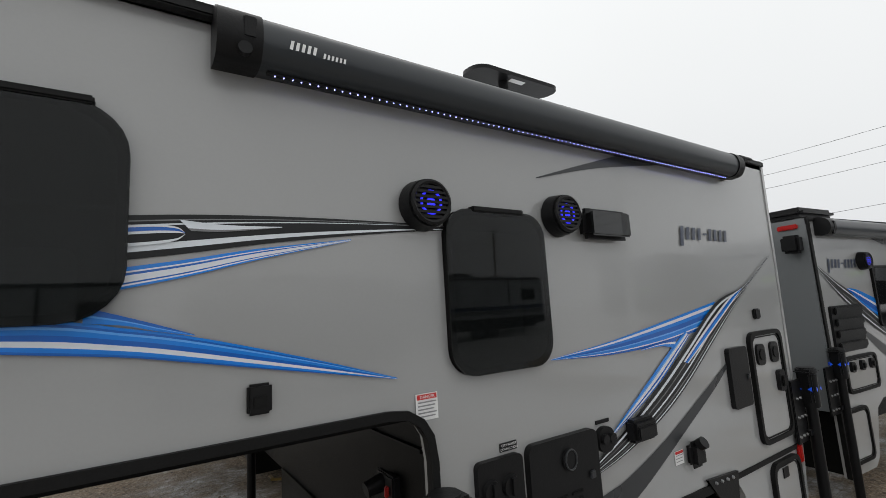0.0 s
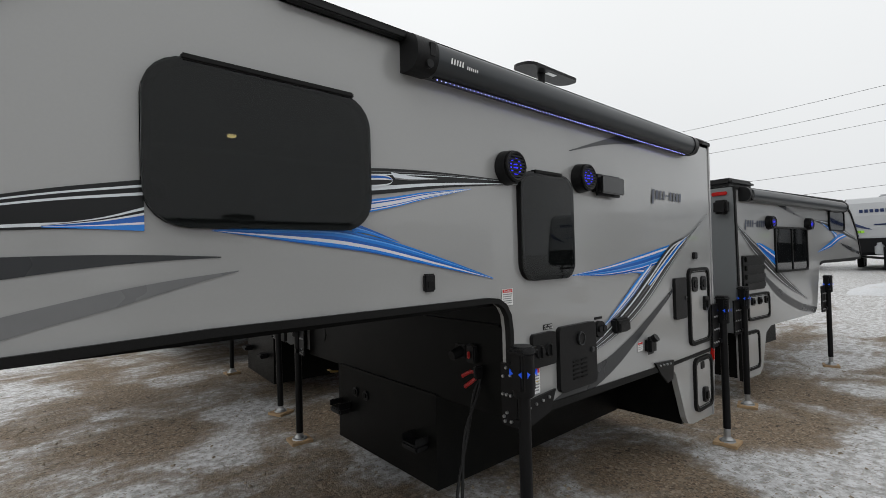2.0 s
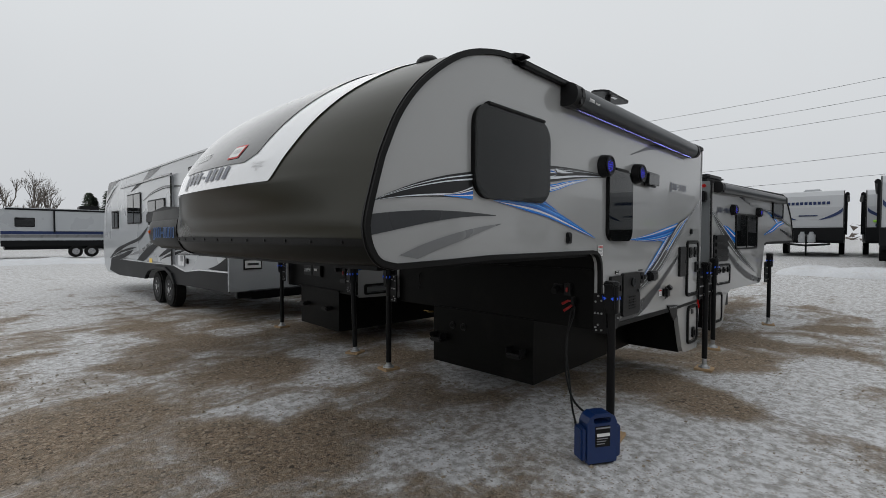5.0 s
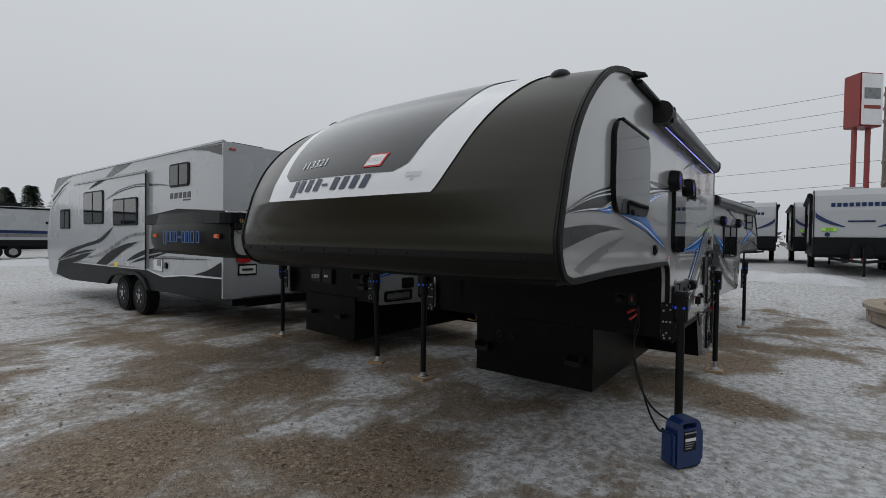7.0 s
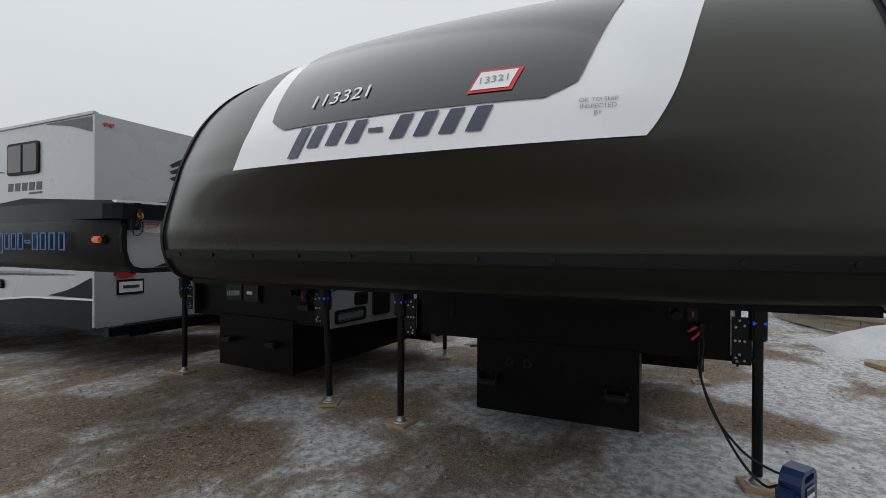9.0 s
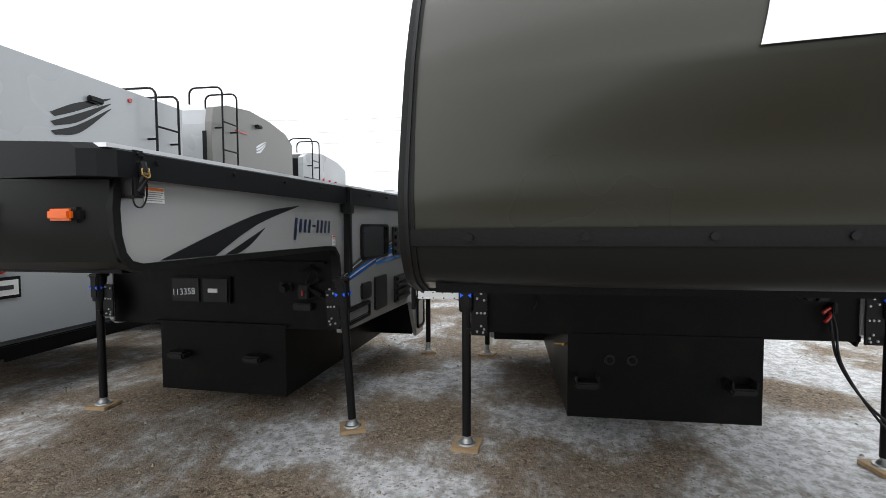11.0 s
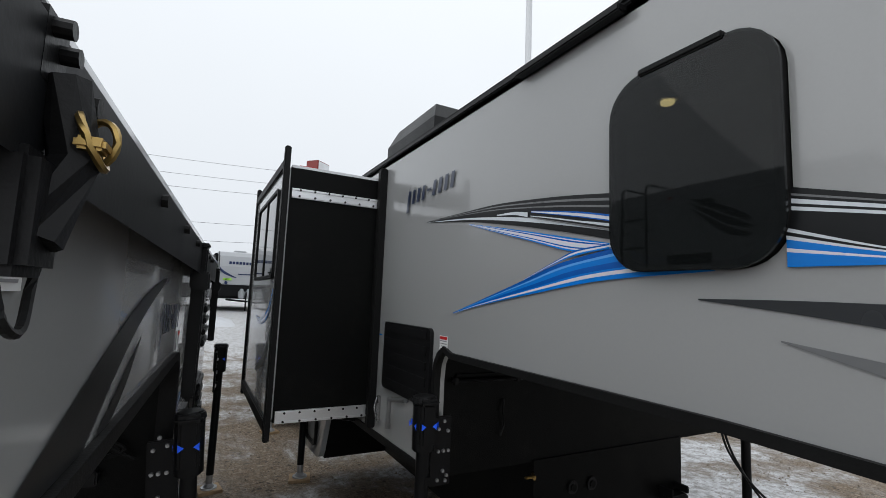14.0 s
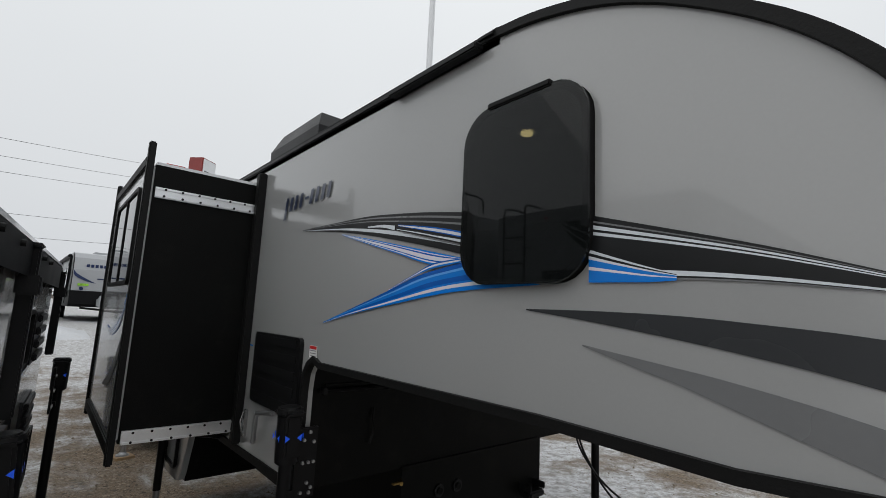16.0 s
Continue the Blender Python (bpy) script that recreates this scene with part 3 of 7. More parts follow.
def jack(parent, x, y, top, foot, side, front=True, lamp=True):
    """A corner jack of a camper: tube, motor head, bracket with bolts, steel leg and foot. side: the way to the body in y."""
    r = 0.028
    j = part("jack", cyl((x, y, foot + (0.05 if front else 0.10)), (x, y, top - 0.13), r, n=20), JACKP, parent, "black steel corner jack", True)
    head = cyl((x, y, top - 0.22), (x, y, top - 0.03), 0.047, 0.049, 20, bevel=0.006)
    head = box(x - 0.05, x + 0.05, y - 0.035, y + 0.035, top - 0.20, top - 0.02, 0.012, bm=head)
    part("motor_head", head, JACKP, j, "", True)
    cap = cyl((x, y, top - 0.032), (x, y, top), 0.056, 0.048, 20, bevel=0.006)
    cap = box(x - 0.062, x + 0.066, y - 0.045, y + 0.045, top - 0.036, top - 0.008, 0.012, bm=cap)
    part("cap", cap, BLACK, j, "", True)
    # film arrows round the motor head, with their shine put in as glow
    if lamp:
        for s in (-1, 1):
            for sx in (-1, 1):
                b = bmesh.new()
                vs = [b.verts.new((x + sx * a, y + s * 0.0, top - 0.115 + c)) for a, c in ((0.014, 0.0), (0.034, 0.014), (0.034, -0.014))]
                for v in vs:
                    v.co = Vector((x + s * 0.0515, y + (v.co.x - x), v.co.z))
                b.faces.new(vs)
                part("reflector", b, JACK_GLOW, j, "blue arrow-shaped reflector with a faint added glow")
        for sy in (-1, 1):
            for sx in (-1, 1):
                b = bmesh.new()
                b.faces.new([b.verts.new((x + sx * a, y + sy * 0.0505, top - 0.115 + c)) for a, c in ((0.014, 0.0), (0.034, 0.014), (0.034, -0.014))])
                part("reflector", b, JACK_GLOW, j)
    # leg and foot
    part("leg", cyl((x, y, foot + 0.02), (x, y, foot + 0.12), 0.024, n=16), STEEL, j, "bare zinc inner leg", True)
    ft = cyl((x, y, foot), (x, y, foot + 0.010), 0.060, 0.057, 24)
    ft = cyl((x, y, foot + 0.012), (x, y, foot + 0.034), 0.042, 0.027, 20, ft)
    part("foot", ft, STEEL, j, "", True)
    # bracket
    bz0, bz1 = 0.70, min(top - 0.09, 1.0)
    if front:
        yb = y + side * 0.03
        br = box(x - 0.006, x + 0.006, min(yb, yb + side * 0.10), max(yb, yb + side * 0.10), bz0, bz1, 0.004)
        br = box(x - 0.03, x + 0.03, min(y, yb), max(y, yb), bz0 + 0.02, bz0 + 0.05, 0, bm=br)
        br = box(x - 0.03, x + 0.03, min(y, yb), max(y, yb), bz1 - 0.06, bz1 - 0.03, 0, bm=br)
        bkt = part("bracket", br, JACKP, j)
        for zz, dd in ((0.96, 0.10), (0.93, 0.06), (0.92, 0.13), (0.84, 0.06), (0.84, 0.10), (0.84, 0.135), (0.76, 0.10), (0.74, 0.13), (0.725, 0.06), (0.72, 0.12)):
            bolt(bkt, (x - 0.006, y + side * (0.03 + dd * 0.62), zz), (-1, 0, 0))
    else:
        br = box(x - 0.17, x - 0.03, y + side * 0.02, y + side * 0.034, bz0, bz1 + 0.04, 0.004)
        br = box(x - 0.06, x, y, y + side * 0.03, bz0 + 0.03, bz0 + 0.06, 0, bm=br)
        bkt = part("bracket", br, JACKP, j)
        for k in range(9):
            bolt(bkt, (x - 0.06 - 0.045 * (k % 3) + 0.012 * (k // 3), y + side * 0.019, 0.74 + 0.10 * (k // 3)), (0, -side, 0))
    return j


def pad(x, y, turn, w=0.17, d=0.17):
    g = ground_height(x, y)
    b = box(-w / 2, w / 2, -d / 2, d / 2, 0, 0.026, 0.003)
    ob = part("wooden_pad", b, WOOD, None, "weathered pine board on the ground under a jack foot", False, "wooden pad", "pads under the jacks")
    ob.matrix_world = pose(x, y, g - 0.008, 0, 0, turn)
    return g + 0.018


def hatch(parent, x0, x1, z0, z1, y, r=0.03, out=-1, name="hatch", trim=0.022, mat_in=None, label="grey compartment door with a black rubber rim"):
    """A compartment door with a rubber rim on a side wall."""
    d = part(name, plate([rrect(x0 + trim * 0.6, x1 - trim * 0.6, z0 + trim * 0.6, z1 - trim * 0.6, r)], y, y + out * 0.012), mat_in or GEL, parent, label)
    part("rim", frame_ring(rrect(x0, x1, z0, z1, r + 0.01), trim, y, y + out * 0.022), RUBBER, d)
    part("rim_groove", frame_ring(rrect(x0 + trim * 1.25, x1 - trim * 1.25, z0 + trim * 1.25, z1 - trim * 1.25, r), 0.006, y + out * 0.010, y + out * 0.016), RUBBER, d)
    return d


def latch(parent, x, z, y, out=-1, w=0.07, h=0.11):
    l = part("latch", plate([rrect(x - w / 2, x + w / 2, z - h / 2, z + h / 2, 0.02)], y, y + out * 0.02), BLACK, parent, "black paddle latch")
    part("paddle", box(x - w * 0.3, x + w * 0.3, y + out * 0.02, y + out * 0.032, z - h * 0.3, z + h * 0.25, 0.005), RUBBER, l)
    return l


def louvre(parent, x0, x1, z0, z1, y, out=-1, slats=4, deep=0.022):
    v = part("vent", plate([rrect(x0, x1, z0, z1, 0.025)], y, y + out * 0.018), BLACK, parent, "black louvred refrigerator vent")
    h = (z1 - z0) / slats
    for k in range(slats):
        z = z0 + h * k
        b = box(x0 + 0.03, x1 - 0.03, y + out * 0.018, y + out * (0.018 + deep), z + 0.25 * h, z + 0.85 * h, min(0.006, deep * 0.4))
        part("slat", b, BLACK, v)
    return v


def window(parent, loop, y, out, pane, hinge=None):
    """An acrylic window that stands proud of the wall, with its rim and hinge bar."""
    cx, cz = (max(q[0] for q in loop) + min(q[0] for q in loop)) / 2, (max(q[1] for q in loop) + min(q[1] for q in loop)) / 2
    w = part("window", frame_ring([(cx + (a - cx) * 0.985, cz + (c - cz) * 0.985) for a, c in loop], 0.016, y - out * 0.012, y + out * 0.020), RUBBER, parent, "smoked acrylic window with rounded corners", True)
    inner = [(p[0], p[1]) for p in loop]
    p = part("pane", plate([inner], y + out * 0.020, y + out * 0.028), pane, w)
    if hinge:
        part("hinge", box(hinge[0], hinge[1], y, y + out * 0.035, hinge[2] - 0.008, hinge[2] + 0.010, 0.004), RUBBER, w)
    return w


def speaker(parent, x, z, y):
    s = part("speaker", cyl((x, y, z), (x, y - 0.06, z), 0.080, 0.072, 28, bevel=0.006), BLACK, parent, "round black outdoor speaker with a blue glow", True)
    part("grille_ring", tube([(x + 0.062 * math.cos(a), y - 0.063, z + 0.062 * math.sin(a)) for a in [k * math.tau / 24 for k in range(24)]], 0.008, 6, None, True), BLACK, s, "", True)
    for k in range(7):
        h = -0.045 + 0.015 * k
        w = math.sqrt(max(0, 0.058 ** 2 - h * h))
        part("grille_bar", box(x - w, x + w, y - 0.068, y - 0.061, z + h - 0.004, z + h + 0.004), BLACK, s)
    part("glow_ring", tube([(x + 0.034 * math.cos(a), y - 0.0615, z + 0.034 * math.sin(a)) for a in [k * math.tau / 20 for k in range(20)]], 0.004, 5, None, True), LED_BLUE, s)
    part("cone", cyl((x, y - 0.0605, z), (x, y - 0.067, z), 0.016, 0.006, 12), LED_BLUE, s)
    return s


def awning(parent, x0, x1, y, z0, z1, led=True, out=-1):
    """A cassette awning along a side wall, seen as a rounded case with end caps and a strip of lamps."""
    h = z1 - z0
    sec = [(0.0, z0 + 0.008)] + [(p.x, p.y) for p in smooth_line([(0.042, z0), (0.082, z0 + 0.008), (0.104, z0 + 0.3 * h), (0.106, z0 + 0.58 * h), (0.090, z0 + 0.84 * h), (0.056, z1 - 0.003), (0.026, z1)], 4)] + [(0.0, z1)]

    def case(a, b, grow):
        bm = bmesh.new()
        cz = (z0 + z1) / 2
        rings = [[bm.verts.new((x, y + out * d * (1 + grow), cz + (z - cz) * (1 + grow))) for d, z in sec] for x in (a, b)]
        k = len(sec)
        for i in range(k):
            bm.faces.new((rings[0][i], rings[0][(i + 1) % k], rings[1][(i + 1) % k], rings[1][i]))
        bm.faces.new(rings[0][::-1])
        bm.faces.new(rings[1])
        bmesh.ops.recalc_face_normals(bm, faces=bm.faces[:])
        return bm
    a = part("awning", case(x0 + 0.09, x1 - 0.05, 0), AWN, parent, "anthracite cassette awning with a strip of blue lamps", True)
    part("end_cap", case(x0, x0 + 0.10, 0.06), BLACK, a, "", True)
    part("end_cap", case(x1 - 0.06, x1, 0.05), BLACK, a, "", True)
    part("cap_knob", cyl((x0 + 0.06, y + out * 0.092, z0 + 0.02), (x0 + 0.06, y + out * 0.110, z0 + 0.02), 0.016, n=16), BLACK, a)
    part("cap_clip", box(x0 + 0.055, x0 + 0.085, y + out * 0.085, y + out * 0.1155, z0 + 0.045, z1 - 0.035, 0.003), BLACK, a)
    if led:
        part("led_strip", box(x0 + 0.12, x1 - 0.08, y + out * 0.043, y + out * 0.057, z0 - 0.004, z0 + 0.004), BLACK, a)
        n = 104
        b = None
        for k in range(n):
            x = x0 + 0.14 + (x1 - x0 - 0.24) * k / (n - 1)
            b = box(x - 0.0012, x + 0.0012, y + out * 0.0485, y + out * 0.0515, z0 - 0.0065, z0 - 0.0035, bm=b)
        part("led_lamps", b, LED, a, kind="stuff")
    return a


# ---- the main camper ----
NY, FY = 1.23, 3.41
YC, HALF = (NY + FY) / 2, (FY - NY) / 2
camper = thing("truck_camper", "grey truck camper with blue and black graphics on four jacks", "truck camper", (1.0, YC, 0.0))

SIDE_FRONT = [(-1.14, 1.245), (-1.225, 1.268), (-1.27, 1.32), (-1.29, 1.39), (-1.285, 1.46), (-1.237, 1.63), (-1.205, 1.72), (-1.125, 1.88), (-1.0, 2.03), (-0.82, 2.17), (-0.66, 2.25), (-0.48, 2.30), (-0.34, 2.318)]
MID_FRONT = [(-1.17, 1.245), (-1.28, 1.262), (-1.338, 1.32), (-1.352, 1.395), (-1.40, 1.482), (-1.490, 1.605), (-1.445, 1.735), (-1.322, 1.900), (-1.155, 2.050), (-0.935, 2.185), (-0.74, 2.268), (-0.555, 2.334), (-0.39, 2.345)]
REAR_X = 3.17
outline = [(p.x, p.y) for p in smooth_line(SIDE_FRONT, 5)]
outline += [(0.3, 2.318), (REAR_X + 0.03, 2.318), (REAR_X, 0.70), (REAR_X - 0.07, 0.18), (2.72, 0.20), (2.64, 0.22), (2.60, 0.27), (2.46, 0.60), (2.40, 0.675), (0.80, 0.71), (0.735, 0.75), (0.735, 1.12), (0.725, 1.19), (0.70, 1.23), (0.66, 1.255), (0.60, 1.262), (0.3, 1.262), (-0.5, 1.262), (-0.9, 1.25)]


def sag(z):
    """The far roof edge sits a little lower than the near one."""
    return z - 0.032 * min(1, max(0, (z - 1.7) / 0.5))


def far_edge(x, z):
    """The far wall reaches a little lower under the bed, and its roof edge sags."""
    return (x, sag(z) - 0.028 * (z < 1.30 and x < 0.62) * min(1, max(0, (x + 1.2) / 0.2)))


def side_wall(y_out, y_in, holes):
    edge = outline if y_out < YC else [far_edge(x, z) for x, z in outline]
    return plate([edge] + holes, y_out, y_in)


WIN_N1 = rrect(-0.668, 0.010, 1.560, 2.020, 0.11)
WIN_N2 = rrect(0.815, 1.238, 1.340, 1.862, 0.085)
WIN_F = rrect(-0.642, -0.238, 1.552, 2.045, 0.10)
part("side_wall", side_wall(NY, NY + 0.04, [WIN_N1, WIN_N2]), GEL, camper, "glossy grey side wall")
part("side_wall", side_wall(FY, FY - 0.04, [WIN_F]), GEL, camper, "glossy grey side wall")

# black edge trim round the side walls
trim_line = [(0.735, 0.76), (0.735, 1.12), (0.725, 1.19), (0.70, 1.23), (0.66, 1.255), (0.60, 1.262), (0.3, 1.262), (-0.5, 1.262), (-0.9, 1.25)] + [(p.x, p.y) for p in smooth_line(SIDE_FRONT, 5)] + [(0.3, 2.318), (REAR_X + 0.03, 2.318)]
for y, o in ((NY, -1), (FY, 1)):
    part("edge_trim", ribbon(trim_line if o < 0 else [far_edge(x, z) for x, z in trim_line], -0.019, y + o * 0.014, y - o * 0.016, over=0.006), RUBBER, camper, "black rubber edge trim", True)
    part("trim_bead", ribbon([(p.x, p.y) if o < 0 else far_edge(p.x, p.y) for p in smooth_line(SIDE_FRONT, 5)], -0.010, y + o * 0.001, y - o * 0.006, over=0.011), BLACK, camper, "", True)
    part("corner_trim", ribbon([(REAR_X + 0.03, 2.32), (REAR_X, 0.70), (REAR_X - 0.07, 0.18)], -0.018, y + o * 0.006, y - o * 0.02), GEL, camper)
    part("skirt_trim", ribbon([(0.80, 0.71), (2.40, 0.675)], 0.03, y + o * 0.008, y - o * 0.02), RUBBER, camper)
    part("rub_rail", box(2.40, 3.16, y, y + o * 0.008, 0.675, 0.70, 0.002), RUBBER, camper)

# roof, rear wall, floor and inner lining
b = bmesh.new()
rows = []
for x in (-0.34, 0.3, 1.5, REAR_X + 0.02):
    rows.append([b.verts.new((x, YC + HALF * u, 2.318 + 0.027 * (1 - u * u) - 0.032 * max(0, u) ** 3)) for u in [k / 8 - 1 for k in range(17)]])
for r, s in zip(rows, rows[1:]):
    for k in range(16):
        b.faces.new((r[k], s[k], s[k + 1], r[k + 1]))
g = bmesh.ops.extrude_face_region(b, geom=b.faces[:])
bmesh.ops.translate(b, vec=(0, 0, -0.04), verts=[v for v in g["geom"] if isinstance(v, bmesh.types.BMVert)])
bmesh.ops.recalc_face_normals(b, faces=b.faces[:])
part("roof", b, WHITE, camper, "white membrane roof")
part("rear_wall", box(REAR_X - 0.03, REAR_X + 0.005, NY + 0.04, FY - 0.04, 0.25, 2.31), GEL_REAR, camper, "slate rear wall")
part("cabover_floor", box(-1.2, 0.74, NY + 0.04, FY - 0.04, 1.235, 1.275), UNDER, camper)
for y, o in ((NY, 1), (FY, -1)):
    dr = 0.0 if o > 0 else 0.032
    part("drip_rail", box(-0.30, REAR_X, y - o * 0.016, y + o * 0.004, 2.296 - dr, 2.318 - dr, 0.004), BLACK, camper)
    b = bmesh.new()
    prong = [[b.verts.new((x, y - o * d * (1 if o > 0 else 0.35), z - dr)) for d, z in ((-0.02, 2.338), (-0.02, 2.306), (0.066, 2.308), (0.068, 2.315), (0.012, 2.335))] for x in (-0.33, -0.27)]
    b.faces.new(prong[0])
    b.faces.new(prong[1][::-1])
    for k in range(5):
        b.faces.new((prong[0][k], prong[1][k], prong[1][(k + 1) % 5], prong[0][(k + 1) % 5]))
    bmesh.ops.recalc_face_normals(b, faces=b.faces[:])
    part("rail_end", b, BLACK, camper, "pointed black rail end")
    part("awning_rail", box(-0.28, 0.17, y - o * 0.042, y - o * 0.005, 2.278 - dr, 2.300 - dr, 0.004), BLACK, camper)

# the moulded front cap
CAP_ROWS = 94


def cap_point(s, y):
    """A point on the front cap: s from 0 (bottom) to 12 (roof), y across."""
    u = (y - YC) / HALF
    w = max(0.0, 1 - abs(u) ** (4 - 1.75 * min(1, max(0, s - 3.3) / 1.7)))
    i = min(11, int(s))
    f = s - i

    def on(P):
        a, b_, c, d = P[max(0, i - 1)], P[i], P[i + 1], P[min(12, i + 2)]
        # the middle breaks at the crease under the white panel
        if P is MID_FRONT and i == 4:
            d = (2 * c[0] - b_[0], 2 * c[1] - b_[1])
        if P is MID_FRONT and i == 5:
            a = (2 * b_[0] - c[0], 2 * b_[1] - c[1])
        return [0.5 * (2 * b_[k] + (c[k] - a[k]) * f + (2 * a[k] - 5 * b_[k] + 4 * c[k] - d[k]) * f * f + (3 * b_[k] - a[k] - 3 * c[k] + d[k]) * f ** 3) for k in (0, 1)]
    A, B = on(SIDE_FRONT), on(MID_FRONT)
    # pressed dish under the crease
    dish = 0.014 * math.exp(-((s - 4.1) / 0.5) ** 2) * (1 - min(1, abs(u) / 0.93) ** 6)
    z = A[1] + (B[1] - A[1]) * w
    return Vector((A[0] + (B[0] - A[0]) * w + dish, y, z + (sag(z) - z) * max(0, u) ** 3))


def cap_normal(s, y):
    e = 0.02
    a = cap_point(min(11.99, s + e), y) - cap_point(max(0, s - e), y)
    c = cap_point(s, y + 0.01) - cap_point(s, y - 0.01)
    n = a.cross(c).normalized()
    return n if n.x < 0 or n.z > 0.3 else -n


def cap_sheet(s0, s1, y_of, rows, cols, lift):
    """A sheet that follows the cap; y_of(s) gives its two edges."""
    b = bmesh.new()
    grid = []
    for i in range(rows + 1):
        s = s0 + (s1 - s0) * i / rows
        ya, yb = y_of(s)
        grid.append([])
        for k in range(cols + 1):
            y = ya + (yb - ya) * k / cols
            grid[-1].append(b.verts.new(cap_point(s, y) + cap_normal(s, y) * lift))
    for r, q in zip(grid, grid[1:]):
        for k in range(cols):
            b.faces.new((r[k], r[k + 1], q[k + 1], q[k]))
    bmesh.ops.recalc_face_normals(b, faces=b.faces[:])
    return b


full = lambda s: (NY + 0.005, FY - 0.005)
cap = part("front_cap", cap_sheet(2.6, 12, full, CAP_ROWS, 52, 0), OLIVE, camper, "olive-grey moulded front cap with a white nose panel", True)
part("lower_cap", cap_sheet(0, 2.6, full, 16, 44, 0), OLIVE_LOW, cap, "charcoal lower cap", True)
part("cap_strip", cap_sheet(2.24, 2.66, full, 4, 44, 0.007), RUBBER, cap, "black rub strip with screws")
for k in range(11):
    y = NY + 0.12 + k * 0.194
    p, nrm = cap_point(2.46, y), cap_normal(2.46, y)
    part("screw", cyl(p + nrm * 0.006, p + nrm * 0.012, 0.007, n=8), BLACK, cap)


def white_edges(s):
    f = max(0, (s - 5.0) / 7)
    return (YC - 0.589 - 0.27 * f ** 0.75, YC + 0.565 - 0.05 * min(1, f / 0.15) + 0.25 * f ** 1.3)


def black_edges(s):
    f = max(0, (s - 5.82) / 6.18)
    h = 0.42 + 0.10 * min(1, f / 0.35) ** 0.8 - 0.05 * max(0, 1 - f / 0.04)
    return (YC - 0.012 - h, YC - 0.012 + h)


nose = part("nose_panel", cap_sheet(5.0, 12, white_edges, 52, 28, 0.006), WHITE, cap, "white nose panel", True)
part("nose_window", cap_sheet(5.82, 12, black_edges, 48, 22, 0.010), CAPGLASS, nose, "black glossy nose panel", True)


def on_cap(y, z, lift):
    lo, hi = 5.0, 12.0
    for k in range(30):
        mid = (lo + hi) / 2
        if cap_point(mid, y).z < z:
            lo = mid
        else:
            hi = mid
    return cap_point(lo, y) + cap_normal(lo, y) * lift


def cap_card(y0, y1, z0, z1, lift, material, parent, name, rows=3, skew=0.0):
    b = bmesh.new()
    g = [[b.verts.new(on_cap(y0 + (y1 - y0) * k / 3 + skew * (z0 + (z1 - z0) * i / rows - z0), z0 + (z1 - z0) * i / rows, lift)) for k in range(4)] for i in range(rows + 1)]
    for r, q in zip(g, g[1:]):
        for k in range(3):
            b.faces.new((r[k], r[k + 1], q[k + 1], q[k]))
    return part(name, b, material, parent)


# maker's mark on the nose as plain slanted bars
for k in range(9):
    y = 2.640 - 0.0655 * k
    if k == 4:
        cap_card(y - 0.008, y - 0.050, 1.664, 1.676, 0.010, NAVY, nose, "mark_bar")
    else:
        cap_card(y - 0.006, y - 0.044, 1.642 if k else 1.618, 1.702, 0.010, NAVY, nose, "mark_bar", 3, -0.4)
st = cap_card(2.118, 2.012, 1.735, 1.80, 0.0125, REDINK, nose, "stock_label", 3, -0.3)
cap_card(2.110, 2.020, 1.742, 1.793, 0.014, PAPER, st, "label_face", 3, -0.3)


def cap_text(body, y, z, size, material, parent, lift, tilt=0.0):
    p = on_cap(y, z, lift)
    up = (on_cap(y, z + 0.02, lift) - on_cap(y, z - 0.02, lift)).normalized()
    right = (on_cap(y - 0.02, z, lift) - on_cap(y + 0.02, z, lift)).normalized()
    m = Matrix((( *right, 0), (*up, 0), (*right.cross(up), 0), (0, 0, 0, 1))).transposed()
    m.translation = p
    return lettering(body, size, m @ pose(0, 0, 0, 0, 0, tilt), material, parent)


cap_text("13321", 2.058, 1.767, 0.032, GREYINK, st, 0.0155, 4)
cap_text("113321", 2.50, 1.785, 0.072, CHALK, nose, 0.0125, 3)
for k, w in enumerate(("OK TO SHIP", "INSPECTED", "BY")):
    cap_text(w, 1.825, 1.695 - 0.015 * k, 0.015, GREYINK, nose, 0.009)

# lower body: front bulkhead, side boxes, bed box
xf = 0.745
under = part("lower_body", box(xf, REAR_X - 0.03, NY + 0.03, FY - 0.03, 0.71, 1.26), UNDER, camper, "black painted lower body")
part("bed_box", box(xf - 0.012, REAR_X - 0.02, 1.765, 2.865, 0.205, 0.72), UNDER, camper, "black box that rides in a truck bed")
for y0, y1 in ((NY + 0.04, 1.77), (2.865, FY - 0.04)):
    part("rear_compartment", box(2.62, REAR_X - 0.06, y0, y1, 0.21, 0.715), UNDER, camper)
part("bulkhead_batten", box(xf - 0.012, xf, NY + 0.06, FY - 0.1, 1.130, 1.142), UNDER, camper)
tbar = part("tie_bar", tube([(xf - 0.022, 3.34, 1.115), (xf - 0.022, 2.93, 1.115)], 0.009, 8), JACKP, camper, "black steel bar on the bulkhead", True)
for yy in (3.32, 2.98):
    part("bar_clip", box(xf - 0.034, xf, yy - 0.012, yy + 0.012, 1.10, 1.13, 0.004), JACKP, tbar)
part("cabover_batten", box(-0.9, 0.72, 1.72, 1.74, 1.222, 1.237), UNDER, camper)
